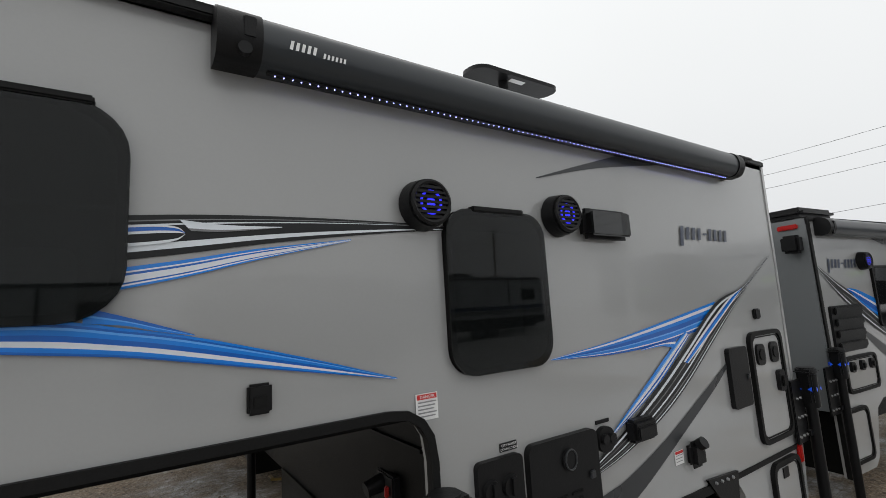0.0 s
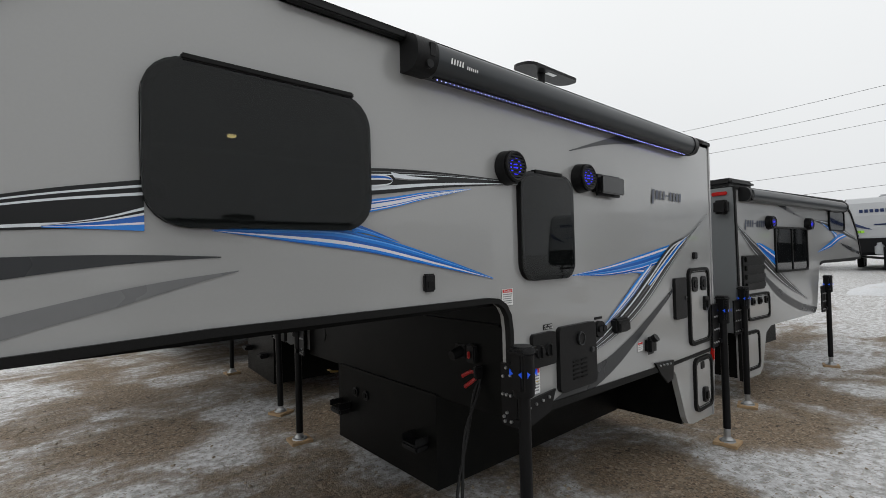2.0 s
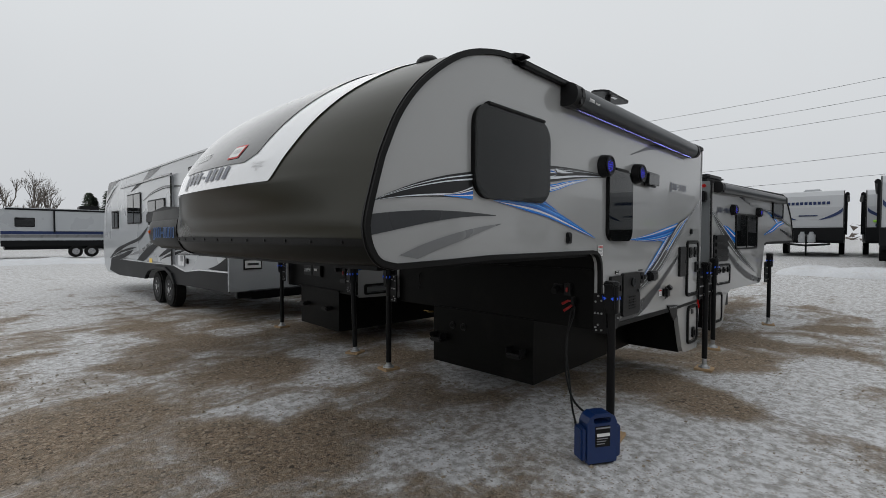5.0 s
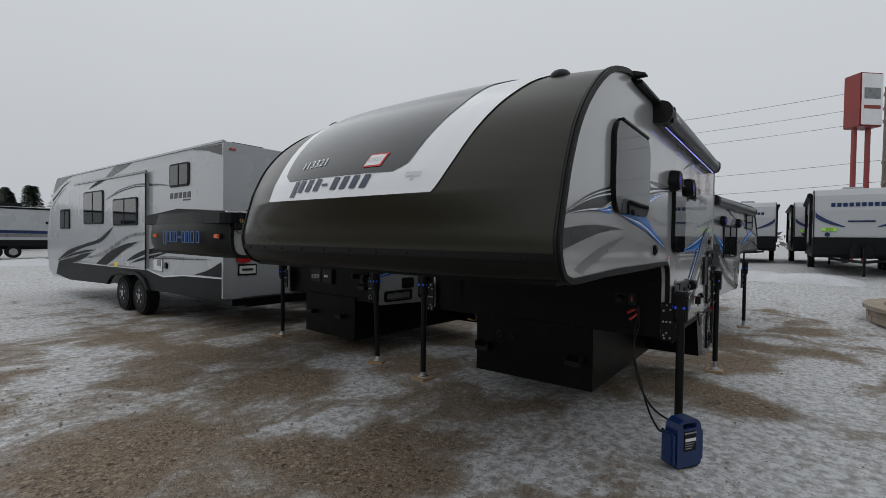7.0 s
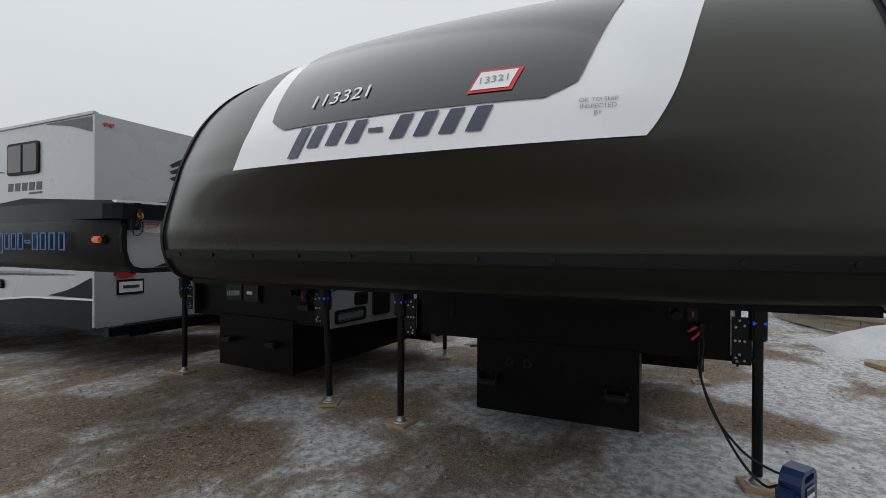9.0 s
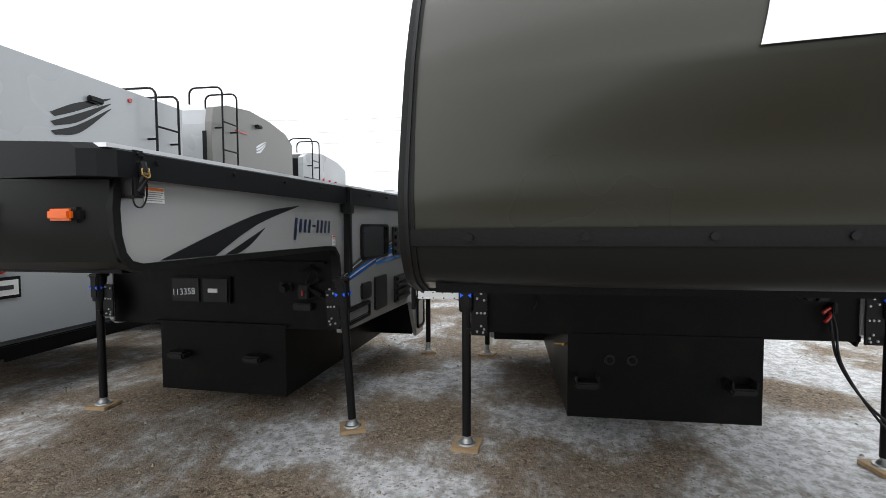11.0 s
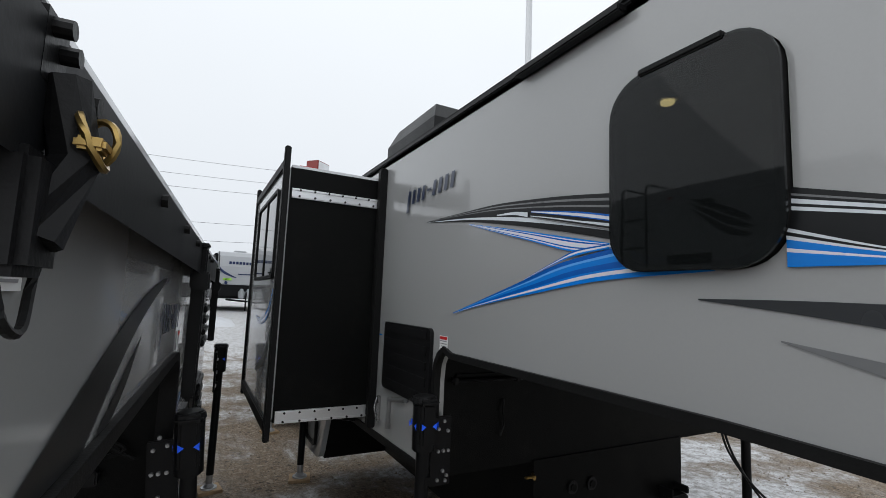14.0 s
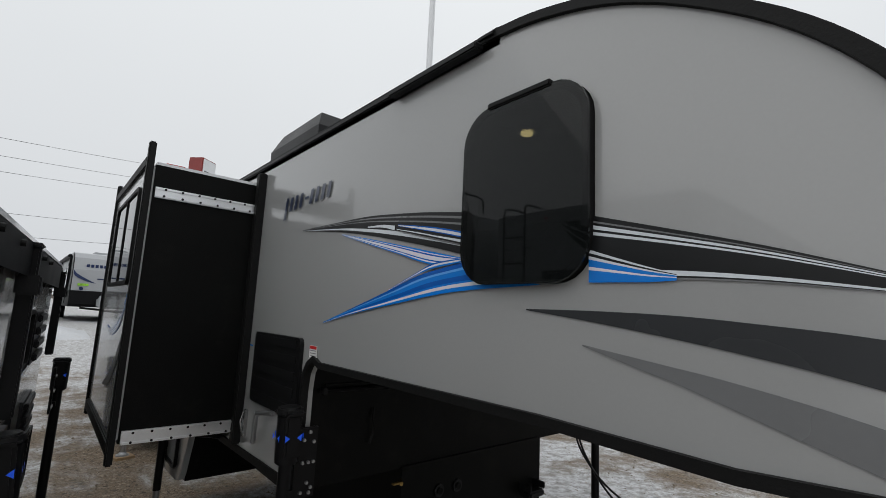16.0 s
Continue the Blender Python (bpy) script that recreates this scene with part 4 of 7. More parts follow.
for yy in (1.90, 2.76):
    g_ = box(xf - 0.105, xf - 0.012, yy - 0.07, yy + 0.07, 0.405, 0.445, 0.01)
    g_ = box(xf - 0.105, xf - 0.012, yy - 0.07, yy - 0.058, 0.445, 0.485, 0.004, bm=g_)
    g_ = box(xf - 0.105, xf - 0.012, yy + 0.058, yy + 0.07, 0.445, 0.485, 0.004, bm=g_)
    part("bumper_block", g_, BLACK, camper, "black plastic bed bumper")
for yy in (2.49, 2.62):
    part("round_port", cyl((xf - 0.012, yy, 0.565), (xf - 0.022, yy, 0.565), 0.032, n=20), BLACK, camper, "", True)
    part("port_plug", cyl((xf - 0.022, yy, 0.565), (xf - 0.028, yy, 0.565), 0.018, n=16), UNDER, camper)
tap = part("drain_tap", cyl((xf - 0.012, 2.87, 0.66), (xf - 0.06, 2.90, 0.66), 0.008, n=8), BRASS, camper, "brass drain tap")
part("tap_lever", box(xf - 0.065, xf - 0.045, 2.89, 2.95, 0.663, 0.671, 0.003), BRASS, tap)

# charging lead, clamps and socket on the bulkhead
def red_clamp(p, parent):
    x, y, z = p
    c = part("battery_clamp", box(x - 0.05, x, y - 0.012, y + 0.012, z - 0.012, z + 0.05, 0.006), BLACK, parent, "red-handled battery clamp")
    part("clamp_handle", tube([(x - 0.02, y + 0.01, z + 0.02), (x - 0.045, y + 0.035, z + 0.02), (x - 0.06, y + 0.075, z - 0.005)], 0.010, 8), REDCLAMP, c, "", True)
    part("clamp_handle", tube([(x - 0.02, y + 0.01, z - 0.005), (x - 0.045, y + 0.03, z - 0.03), (x - 0.06, y + 0.06, z - 0.055)], 0.010, 8), REDCLAMP, c, "", True)


red_clamp((xf, 1.42, 0.885), camper)
sock = part("socket", cyl((xf, 1.56, 0.985), (xf - 0.07, 1.56, 0.97), 0.03, 0.025, 16), BLACK, camper, "black trailer socket", True)
part("flange", box(xf - 0.012, xf, 1.52, 1.60, 0.95, 1.02, 0.004), BLACK, sock)
sw = part("battery_switch", box(xf - 0.03, xf, 1.44, 1.50, 0.94, 1.03, 0.006), BLACK, camper, "battery switch with a red key")
part("red_key", box(xf - 0.045, xf - 0.03, 1.463, 1.477, 0.965, 1.0, 0.004), REDCLAMP, sw)
part("breather_hose", tube([(xf - 0.01, 3.05, 1.02), (xf - 0.02, 3.06, 0.97), (xf - 0.015, 3.05, 0.90), (xf - 0.015, 3.07, 0.86)], 0.006, 6), RUBBER, camper)

# jacks of the main camper
G_F = pad(0.714, 1.135, 8) + 0.0
jack(camper, 0.714, 1.135, 1.07, G_F, 1)
G_F2 = pad(0.693, 3.482, -6)
jack(camper, 0.693, 3.482, 1.07, G_F2, -1)
G_R = pad(3.24, 1.18, 4)
jack(camper, 3.24, 1.18, 1.10, G_R, 1, False)
G_R2 = pad(3.02, 3.46, -12)
jack(camper, 3.02, 3.46, 1.10, G_R2, -1, False)

# windows of the main camper
window(camper, WIN_N1, NY, -1, PANE, hinge=(-0.575, -0.055, 2.020))
window(camper, WIN_N2, NY, -1, PANE, hinge=(0.92, 1.14, 1.862))
window(camper, WIN_F, FY, 1, PANE, hinge=(-0.54, -0.33, 2.045))
# dim interior seen through the smoked panes
part("bed", box(-0.9, 0.5, NY + 0.05, FY - 0.05, 1.28, 1.42, 0.03), DARKROOM, camper)
part("headliner", box(-0.6, 2.9, NY + 0.05, FY - 0.05, 2.262, 2.274), DARKROOM, camper)
lamp = part("dome_lamp", cyl((0.02, 2.835, 2.245), (0.02, 2.835, 2.262), 0.024, 0.028, 20), LAMPGLOW, camper, "warm glowing ceiling lamp", True)
part("lamp_ring", cyl((0.02, 2.835, 2.256), (0.02, 2.835, 2.2625), 0.042, n=20), WHITE, lamp)

# ---- graphics on the main camper ----
dn, df = NY - 0.003, FY + 0.003
# near side, front half
sweep(camper, [(-1.250, 1.515), (-1.153, 1.555), (-1.011, 1.604), (-0.851, 1.646), (-0.66, 1.684)], [(-1.250, 1.512), (-1.153, 1.527), (-1.012, 1.541), (-0.828, 1.552), (-0.66, 1.552)],
      [(0, 0.10, INK), (0.10, 0.15, SILVER), (0.15, 0.25, INK), (0.25, 0.31, SILVER), (0.31, 0.84, INK), (0.84, 0.93, SILVER), (0.93, 1, INK)], dn)
sweep(camper, [(-0.86, 1.560), (-0.75, 1.582), (-0.66, 1.612)], [(-0.86, 1.555), (-0.75, 1.553), (-0.66, 1.550)], [(0, 0.12, SILVER), (0.12, 0.24, INK), (0.24, 0.34, SILVER), (0.34, 0.62, BLUE_D), (0.62, 0.72, SILVER), (0.72, 1, BLUE)], dn - 0.003)
sweep(camper, [(0.0, 1.785), (0.128, 1.795), (0.281, 1.802), (0.461, 1.806), (0.675, 1.807), (0.824, 1.806)], [(0.0, 1.688), (0.126, 1.706), (0.279, 1.731), (0.458, 1.755), (0.673, 1.779), (0.823, 1.791)],
      [(0, 0.12, INK), (0.12, 0.15, GREY_M), (0.15, 0.22, INK), (0.22, 0.26, SILVER), (0.26, 0.68, INK), (0.68, 0.84, SILVER), (0.84, 1, INK)], dn)
sweep(camper, [(0.0, 1.763), (0.06, 1.768), (0.10, 1.764), (0.116, 1.752)], [(0.0, 1.716), (0.06, 1.724), (0.10, 1.734), (0.116, 1.748)], [(0, 0.12, SILVER), (0.12, 0.32, BLUE_D), (0.32, 0.45, SILVER), (0.45, 0.85, INK), (0.85, 1, SILVER)], dn - 0.003)
sweep(camper, [(0.105, 1.781), (0.2, 1.774), (0.33, 1.776)], [(0.128, 1.756), (0.2, 1.758), (0.33, 1.774)], [(0, 0.75, SILVER), (0.75, 1, GREY_M)], dn - 0.003)
sweep(camper, [(0.0, 1.672), (0.126, 1.692), (0.278, 1.720), (0.512, 1.751)], [(0.0, 1.626), (0.125, 1.653), (0.277, 1.693), (0.512, 1.747)],
      [(0, 0.20, BLUE), (0.20, 0.28, SILVER), (0.28, 0.40, BLUE_D), (0.40, 0.72, SILVER), (0.72, 0.80, BLUE_D), (0.80, 0.88, SILVER), (0.88, 1, BLUE)], dn - 0.003)
sweep(camper, [(-0.50, 1.557), (-0.15, 1.570), (0.012, 1.545), (0.122, 1.522), (0.271, 1.481), (0.444, 1.429), (0.636, 1.367)], [(-0.50, 1.553), (-0.15, 1.507), (0.012, 1.486), (0.121, 1.465), (0.269, 1.435), (0.442, 1.401), (0.636, 1.363)],
      [(0, 0.10, BLUE), (0.10, 0.18, BLUE_D), (0.18, 0.26, BLUE_L), (0.26, 0.42, BLUE), (0.42, 0.60, BLUE_D), (0.60, 0.78, SILVER), (0.78, 0.92, BLUE), (0.92, 1, BLUE_D)], dn - 0.003)
sweep(camper, [(-0.06, 1.592), (0.013, 1.568), (0.068, 1.549), (0.138, 1.523)], [(-0.06, 1.560), (0.013, 1.550), (0.068, 1.535), (0.138, 1.521)], [(0, 0.45, BLUE_D), (0.45, 0.6, BLUE_L), (0.6, 1, BLUE)], dn - 0.006)
sweep(camper, [(-1.262, 1.460), (-1.135, 1.474), (-0.970, 1.486), (-0.780, 1.490), (-0.617, 1.487), (-0.476, 1.481)], [(-1.266, 1.378), (-1.137, 1.401), (-0.971, 1.431), (-0.780, 1.458), (-0.618, 1.472), (-0.476, 1.478)], [(0, 1, GREY_D)], dn)
sweep(camper, [(-1.119, 1.297), (-0.973, 1.344), (-0.782, 1.388), (-0.619, 1.417), (-0.429, 1.440)], [(-1.018, 1.278), (-0.882, 1.318), (-0.730, 1.356), (-0.561, 1.404), (-0.429, 1.437)], [(0, 1, GREY_M)], dn)
# near side, rear half
sweep(camper, [(1.245, 1.352), (1.604, 1.389), (2.013, 1.448), (2.428, 1.510)], [(1.245, 1.348), (1.597, 1.334), (1.941, 1.346), (2.207, 1.378)],
      [(0, 0.12, BLUE), (0.12, 0.26, SILVER), (0.26, 0.42, BLUE), (0.42, 0.62, BLUE_D), (0.62, 0.68, BLUE_L), (0.68, 0.84, BLUE), (0.84, 0.89, SILVER), (0.89, 1, BLUE_D)], dn)
sweep(camper, [(1.535, 1.052), (1.659, 1.126), (1.817, 1.221), (1.968, 1.310), (2.12, 1.388)], [(1.545, 1.046), (1.70, 1.108), (1.88, 1.194), (2.05, 1.30), (2.14, 1.360)],
      [(0, 0.22, BLUE), (0.22, 0.34, BLUE_L), (0.34, 0.60, SILVER), (0.60, 0.75, BLUE_D), (0.75, 0.88, SILVER), (0.88, 1, BLUE_D)], dn - 0.003)
sweep(camper, [(1.76, 1.337), (1.90, 1.352), (2.03, 1.362)], [(1.76, 1.333), (1.90, 1.338), (2.0, 1.322)], [(0, 0.35, BLUE_D), (0.35, 0.6, SILVER), (0.6, 1, BLUE)], dn - 0.009)
sweep(camper, [(1.40, 0.957), (1.603, 1.048), (1.863, 1.181), (2.107, 1.324), (2.428, 1.508), (2.740, 1.583), (3.098, 1.753)], [(1.40, 0.922), (1.591, 0.961), (1.841, 1.043), (2.079, 1.157), (2.360, 1.329), (2.690, 1.531), (3.098, 1.746)],
      [(0, 0.14, INK), (0.14, 0.24, SILVER), (0.24, 0.40, INK), (0.40, 0.44, GREY_M), (0.44, 0.60, INK), (0.60, 0.66, SILVER), (0.66, 0.78, INK), (0.78, 0.82, GREY_M), (0.82, 0.90, INK), (0.90, 0.94, SILVER), (0.94, 1, INK)], dn - 0.006)
sweep(camper, [(2.06, 1.255), (2.30, 1.395), (2.55, 1.522), (2.70, 1.570)], [(2.10, 1.245), (2.36, 1.380), (2.58, 1.500), (2.70, 1.566)], [(0, 0.3, SILVER), (0.3, 0.55, BLUE_D), (0.55, 0.8, BLUE), (0.8, 1, SILVER)], dn - 0.009)
sweep(camper, [(1.04, 0.735), (1.408, 0.839), (1.578, 0.867), (1.826, 0.944), (2.058, 1.037), (2.326, 1.152), (2.455, 1.211)], [(1.315, 0.700), (1.519, 0.751), (1.640, 0.790), (1.760, 0.839), (2.048, 0.976), (2.318, 1.107), (2.455, 1.186)], [(0, 1, GREY_D)], dn)
sweep(camper, [(1.25, 2.012), (1.5, 2.09), (1.75, 2.165)], [(1.25, 2.008), (1.6, 2.09), (2.07, 2.165)], [(0, 1, GREY_D)], dn)
wordmark((2.17, dn - 0.003, 1.815), (1, 0, 0), (0, 0, 1), 0.47, 0.065, NAVY, camper)
# far side
sweep(camper, [(0.893, 1.836), (0.538, 1.831), (0.316, 1.826), (0.129, 1.811), (-0.060, 1.791), (-0.24, 1.766)], [(0.893, 1.832), (0.532, 1.790), (0.307, 1.753), (0.119, 1.718), (-0.069, 1.679), (-0.24, 1.640)],
      [(0, 0.10, INK), (0.10, 0.16, GREY_M), (0.16, 0.26, INK), (0.26, 0.31, GREY_M), (0.31, 0.66, INK), (0.66, 0.82, SILVER), (0.82, 1, INK)], df)
sweep(camper, [(0.30, 1.785), (0.20, 1.780), (0.124, 1.768)], [(0.30, 1.781), (0.20, 1.770), (0.124, 1.752)], [(0, 1, SILVER)], df + 0.003)
sweep(camper, [(0.105, 1.770), (0.0, 1.754), (-0.120, 1.733), (-0.24, 1.706)], [(0.105, 1.764), (0.0, 1.742), (-0.120, 1.716), (-0.24, 1.688)], [(0, 0.3, BLUE_D), (0.3, 0.8, SILVER), (0.8, 1, BLUE_D)], df + 0.003)
sweep(camper, [(0.112, 1.755), (0.0, 1.733), (-0.120, 1.706), (-0.24, 1.678)], [(0.112, 1.748), (0.0, 1.720), (-0.120, 1.692), (-0.24, 1.664)], [(0, 0.3, SILVER), (0.3, 0.7, INK), (0.7, 1, GREY_M)], df + 0.003)
sweep(camper, [(0.496, 1.776), (0.305, 1.740), (0.117, 1.703), (-0.070, 1.665), (-0.24, 1.630)], [(0.496, 1.772), (0.302, 1.720), (0.114, 1.672), (-0.088, 1.621), (-0.24, 1.618)],
      [(0, 0.14, BLUE), (0.14, 0.22, SILVER), (0.22, 0.34, BLUE_D), (0.34, 0.66, SILVER), (0.66, 0.76, BLUE_D), (0.76, 0.86, SILVER), (0.86, 1, BLUE)], df + 0.003)
sweep(camper, [(0.601, 1.417), (0.392, 1.474), (0.134, 1.544), (-0.020, 1.588), (-0.24, 1.622)], [(0.601, 1.413), (0.389, 1.454), (0.096, 1.498), (-0.184, 1.535), (-0.50, 1.551)],
      [(0, 0.14, BLUE_D), (0.14, 0.22, BLUE_L), (0.22, 0.40, BLUE), (0.40, 0.60, BLUE_D), (0.60, 0.68, BLUE), (0.68, 0.82, SILVER), (0.82, 1, BLUE)], df + 0.003)
sweep(camper, [(0.134, 1.546), (-0.019, 1.599), (-0.10, 1.624), (-0.22, 1.632)], [(0.134, 1.542), (-0.01, 1.588), (-0.10, 1.608), (-0.22, 1.620)], [(0, 0.3, BLUE_D), (0.3, 0.65, SILVER), (0.65, 1, BLUE)], df + 0.006)
sweep(camper, [(-0.63, 1.704), (-0.779, 1.661), (-0.945, 1.612), (-1.081, 1.566), (-1.177, 1.531), (-1.229, 1.512)], [(-0.63, 1.556), (-0.805, 1.555), (-0.951, 1.546), (-1.083, 1.531), (-1.178, 1.518), (-1.229, 1.508)],
      [(0, 0.08, INK), (0.08, 0.11, GREY_M), (0.11, 0.15, INK), (0.15, 0.21, SILVER), (0.21, 0.25, INK), (0.25, 0.30, SILVER), (0.30, 0.82, INK), (0.82, 0.92, SILVER), (0.92, 0.96, INK), (0.96, 1, GREY_M)], df)
sweep(camper, [(-0.63, 1.626), (-0.705, 1.600), (-0.763, 1.581), (-0.815, 1.566)], [(-0.63, 1.553), (-0.704, 1.552), (-0.763, 1.551), (-0.815, 1.553)], [(0, 0.10, SILVER), (0.10, 0.20, INK), (0.20, 0.30, SILVER), (0.30, 0.52, BLUE), (0.52, 0.62, SILVER), (0.62, 1, BLUE)], df + 0.003)
sweep(camper, [(-0.457, 1.493), (-0.639, 1.492), (-0.814, 1.487), (-0.958, 1.476), (-1.073, 1.465), (-1.267, 1.438)], [(-0.457, 1.490), (-0.639, 1.468), (-0.813, 1.443), (-0.945, 1.421), (-1.044, 1.402), (-1.275, 1.348)], [(0, 1, GREY_D)], df)
sweep(camper, [(-0.613, 1.419), (-0.760, 1.398), (-0.894, 1.379), (-1.048, 1.349), (-1.194, 1.310), (-1.249, 1.285)], [(-0.613, 1.416), (-0.760, 1.375), (-0.808, 1.363), (-0.973, 1.309), (-1.116, 1.264), (-1.13, 1.262)], [(0, 1, GREY_M)], df)
wordmark((1.14, df + 0.003, 1.95), (-1, 0, 0.02), (0, 0, 1), 0.52, 0.075, NAVY, camper)

# ---- fixtures on the main camper ----
awning(camper, 0.165, 2.71, NY, 2.158, 2.292)
wordmark((0.325, NY - 0.1085, 2.202), (1, 0, 0), (0, 0, 1), 0.072, 0.024, PAPER, camper, 1.0, 5)
wordmark((0.41, NY - 0.1085, 2.200), (1, 0, 0), (0, 0, 1), 0.065, 0.014, PAPER, camper, 1.0, 6)
part("awning_rail_tip", box(2.70, 2.84, NY - 0.10, NY - 0.03, 2.262, 2.276, 0.003), BLACK, camper)
speaker(camper, 0.745, 1.862, NY)
speaker(camper, 1.335, 1.868, NY)
pl = part("porch_lamp", box(1.445, 1.725, NY - 0.058, NY, 1.785, 1.905, 0.022), BLACK, camper, "black porch lamp", True)
part("lamp_lens", box(1.465, 1.705, NY - 0.066, NY - 0.053, 1.795, 1.893, 0.006), PANE_D, pl)
lt = part("jack_plug_cover", box(0.245, 0.300, NY - 0.018, NY, 1.33, 1.40, 0.006), BLACK, camper, "small black plug cover")
part("plug_slot", box(0.258, 0.288, NY - 0.022, NY - 0.016, 1.345, 1.372, 0.002), RUBBER, lt)
label_bars(0.692, 0.765, 1.238, 1.312, dn, camper, REDINK)
lettering("DANGER", 0.012, pose(0.7285, dn - 0.0045, 1.3025, 90, 0, 0), PAPER, camper)
# water inlet, heater door and small fittings
wi = part("water_inlet", plate([rrect(0.880, 1.060, 0.925, 1.085, 0.02)], NY, NY - 0.022), BLACK, camper, "black city water inlet with two caps")
for xx in (0.925, 1.0):
    part("inlet_cap", cyl((xx, NY - 0.02, 1.0), (xx, NY - 0.035, 1.0), 0.034, 0.030, 20), BLACK, wi, "", True)
    part("cap_grip", box(xx - 0.005, xx + 0.005, NY - 0.045, NY - 0.034, 0.975, 1.025), BLACK, wi)
tag = part("inlet_sign", box(0.985, 1.055, NY - 0.004, NY, 1.094, 1.120), BLACK, camper)
lettering("CITY WATER", 0.0105, pose(1.020, NY - 0.006, 1.113, 90, 0, 0), PAPER, tag)
lettering("CONNECTION", 0.0105, pose(1.020, NY - 0.006, 1.101, 90, 0, 0), PAPER, tag)
label_bars(0.885, 0.945, 0.80, 0.925, dn, camper, REDINK, 6)
label_bars(0.89, 0.94, 0.85, 0.86, dn - 0.003, camper, YELLOWINK, 1)
hd = part("heater_door", plate([rrect(1.085, 1.42, 0.765, 1.095, 0.03)], NY, NY - 0.025), BLACK, camper, "black water heater door with louvres")
part("round_badge", cyl((1.265, NY - 0.025, 1.02), (1.265, NY - 0.034, 1.02), 0.035, n=24), BLACK, hd, "", True)
part("badge_ring", tube([(1.265 + 0.027 * math.cos(a), NY - 0.036, 1.02 + 0.033 * math.sin(a)) for a in [k * math.tau / 20 for k in range(20)]], 0.003, 6, None, True), GREY_D, hd)
part("door_catch", box(1.36, 1.385, NY - 0.036, NY - 0.024, 0.935, 0.960, 0.003), GREY_D, hd)
for k in range(10):
    xx, zz = 1.19 + 0.075 * (k % 2), 0.815 + 0.022 * (k // 2)
    part("louvre_slot", box(xx, xx + 0.055, NY - 0.031, NY - 0.022, zz, zz + 0.010, 0.003), RUBBER, hd)
rp = part("satellite_port", plate([rrect(1.435, 1.525, 0.995, 1.085, 0.04)], NY, NY - 0.02), BLACK, camper, "round black cable port")
for xx in (1.46, 1.50):
    part("port_cap", cyl((xx, NY - 0.02, 1.045), (xx, NY - 0.035, 1.045), 0.018, n=14), BLACK, rp)
part("port_sign", box(1.445, 1.52, NY - 0.004, NY, 1.095, 1.108), BLACK, camper)
ou = part("outlet_box", box(1.61, 1.755, NY - 0.05, NY, 1.0, 1.085, 0.012), BLACK, camper, "black weatherproof outlet box", True)
part("outlet_lid", box(1.625, 1.74, NY - 0.058, NY - 0.045, 1.01, 1.06, 0.005), BLACK, ou)
ph = part("fuel_door", box(2.0, 2.105, NY - 0.045, NY, 0.815, 0.925, 0.02), BLACK, camper, "black capped fitting", True)
part("fitting_cap", cyl((2.055, NY - 0.04, 0.91), (2.055, NY - 0.062, 0.925), 0.025, n=16), BLACK, ph, "", True)
label_bars(1.92, 1.985, 0.845, 0.90, dn, camper, REDINK, 3)
bd = part("battery_door", plate([rrect(2.45, 2.635, 0.985, 1.275, 0.02)], NY, NY - 0.022), BLACK, camper, "black flat access door")
part("door_catch", box(2.60, 2.62, NY - 0.03, NY - 0.02, 1.11, 1.14, 0.003), GREY_D, bd)
part("marker_socket", box(2.80, 2.86, NY - 0.02, NY, 1.40, 1.455, 0.006), BLACK, camper)
h1 = hatch(camper, 2.69, 3.07, 0.765, 1.335, NY, 0.045)
for xx in (2.79, 2.95):
    v = part("round_vent", plate([rrect(xx - 0.045, xx + 0.045, 1.16, 1.27, 0.03)], NY - 0.012, NY - 0.024), BLACK, h1)
    part("vent_core", cyl((xx, NY - 0.022, 1.215), (xx, NY - 0.030, 1.215), 0.03, n=16), RUBBER, v)
latch(h1, 2.98, 1.06, NY - 0.012)
h2 = hatch(camper, 2.745, 3.075, 0.27, 0.665, NY, 0.05)
latch(h2, 2.91, 0.38, NY - 0.012)
part("hatch_sign", box(2.86, 2.92, NY - 0.018, NY - 0.012, 0.575, 0.625), BLACK, h2)
part("side_marker", box(3.085, 3.125, NY - 0.022, NY, 0.60, 0.70, 0.008), REDLENS, camper, "red side marker lamp")
tb = part("tie_down", plate([[(2.13, 0.74), (2.40, 0.72), (2.38, 0.60), (2.30, 0.58), (2.20, 0.66)]], NY - 0.004, NY - 0.016), JACKP, camper, "black tie-down bracket")
for k in range(4):
    bolt(tb, (2.19 + 0.05 * k, NY - 0.016, 0.715 - 0.003 * k), (0, -1, 0))
tb = part("tie_down", plate([[(0.79, 0.78), (1.05, 0.80), (1.0, 0.70), (0.84, 0.66)]], NY - 0.008, NY - 0.02), JACKP, camper, "black tie-down bracket")
for k in range(4):
    bolt(tb, (0.84 + 0.05 * k, NY - 0.02, 0.755 + 0.006 * k), (0, -1, 0))
part("rear_speaker", box(REAR_X + 0.005, REAR_X + 0.06, 1.30, 1.38, 2.06, 2.19, 0.012), BLACK, camper)
# far side fittings
louvre(camper, 0.775, 1.335, 0.99, 1.338, FY, 1, 5, 0.006)
label_bars(0.64, 0.71, 1.25, 1.315, df, camper, REDINK, 4, 1)
part("tie_rod", tube([(1.0, FY + 0.02, 0.98), (1.18, FY + 0.03, 0.95), (1.22, FY + 0.02, 0.80)], 0.012, 8), STEEL, camper, "turnbuckle tie rod", True)
hatch(camper, 2.72, 3.05, 0.27, 0.665, FY, 0.05, 1)
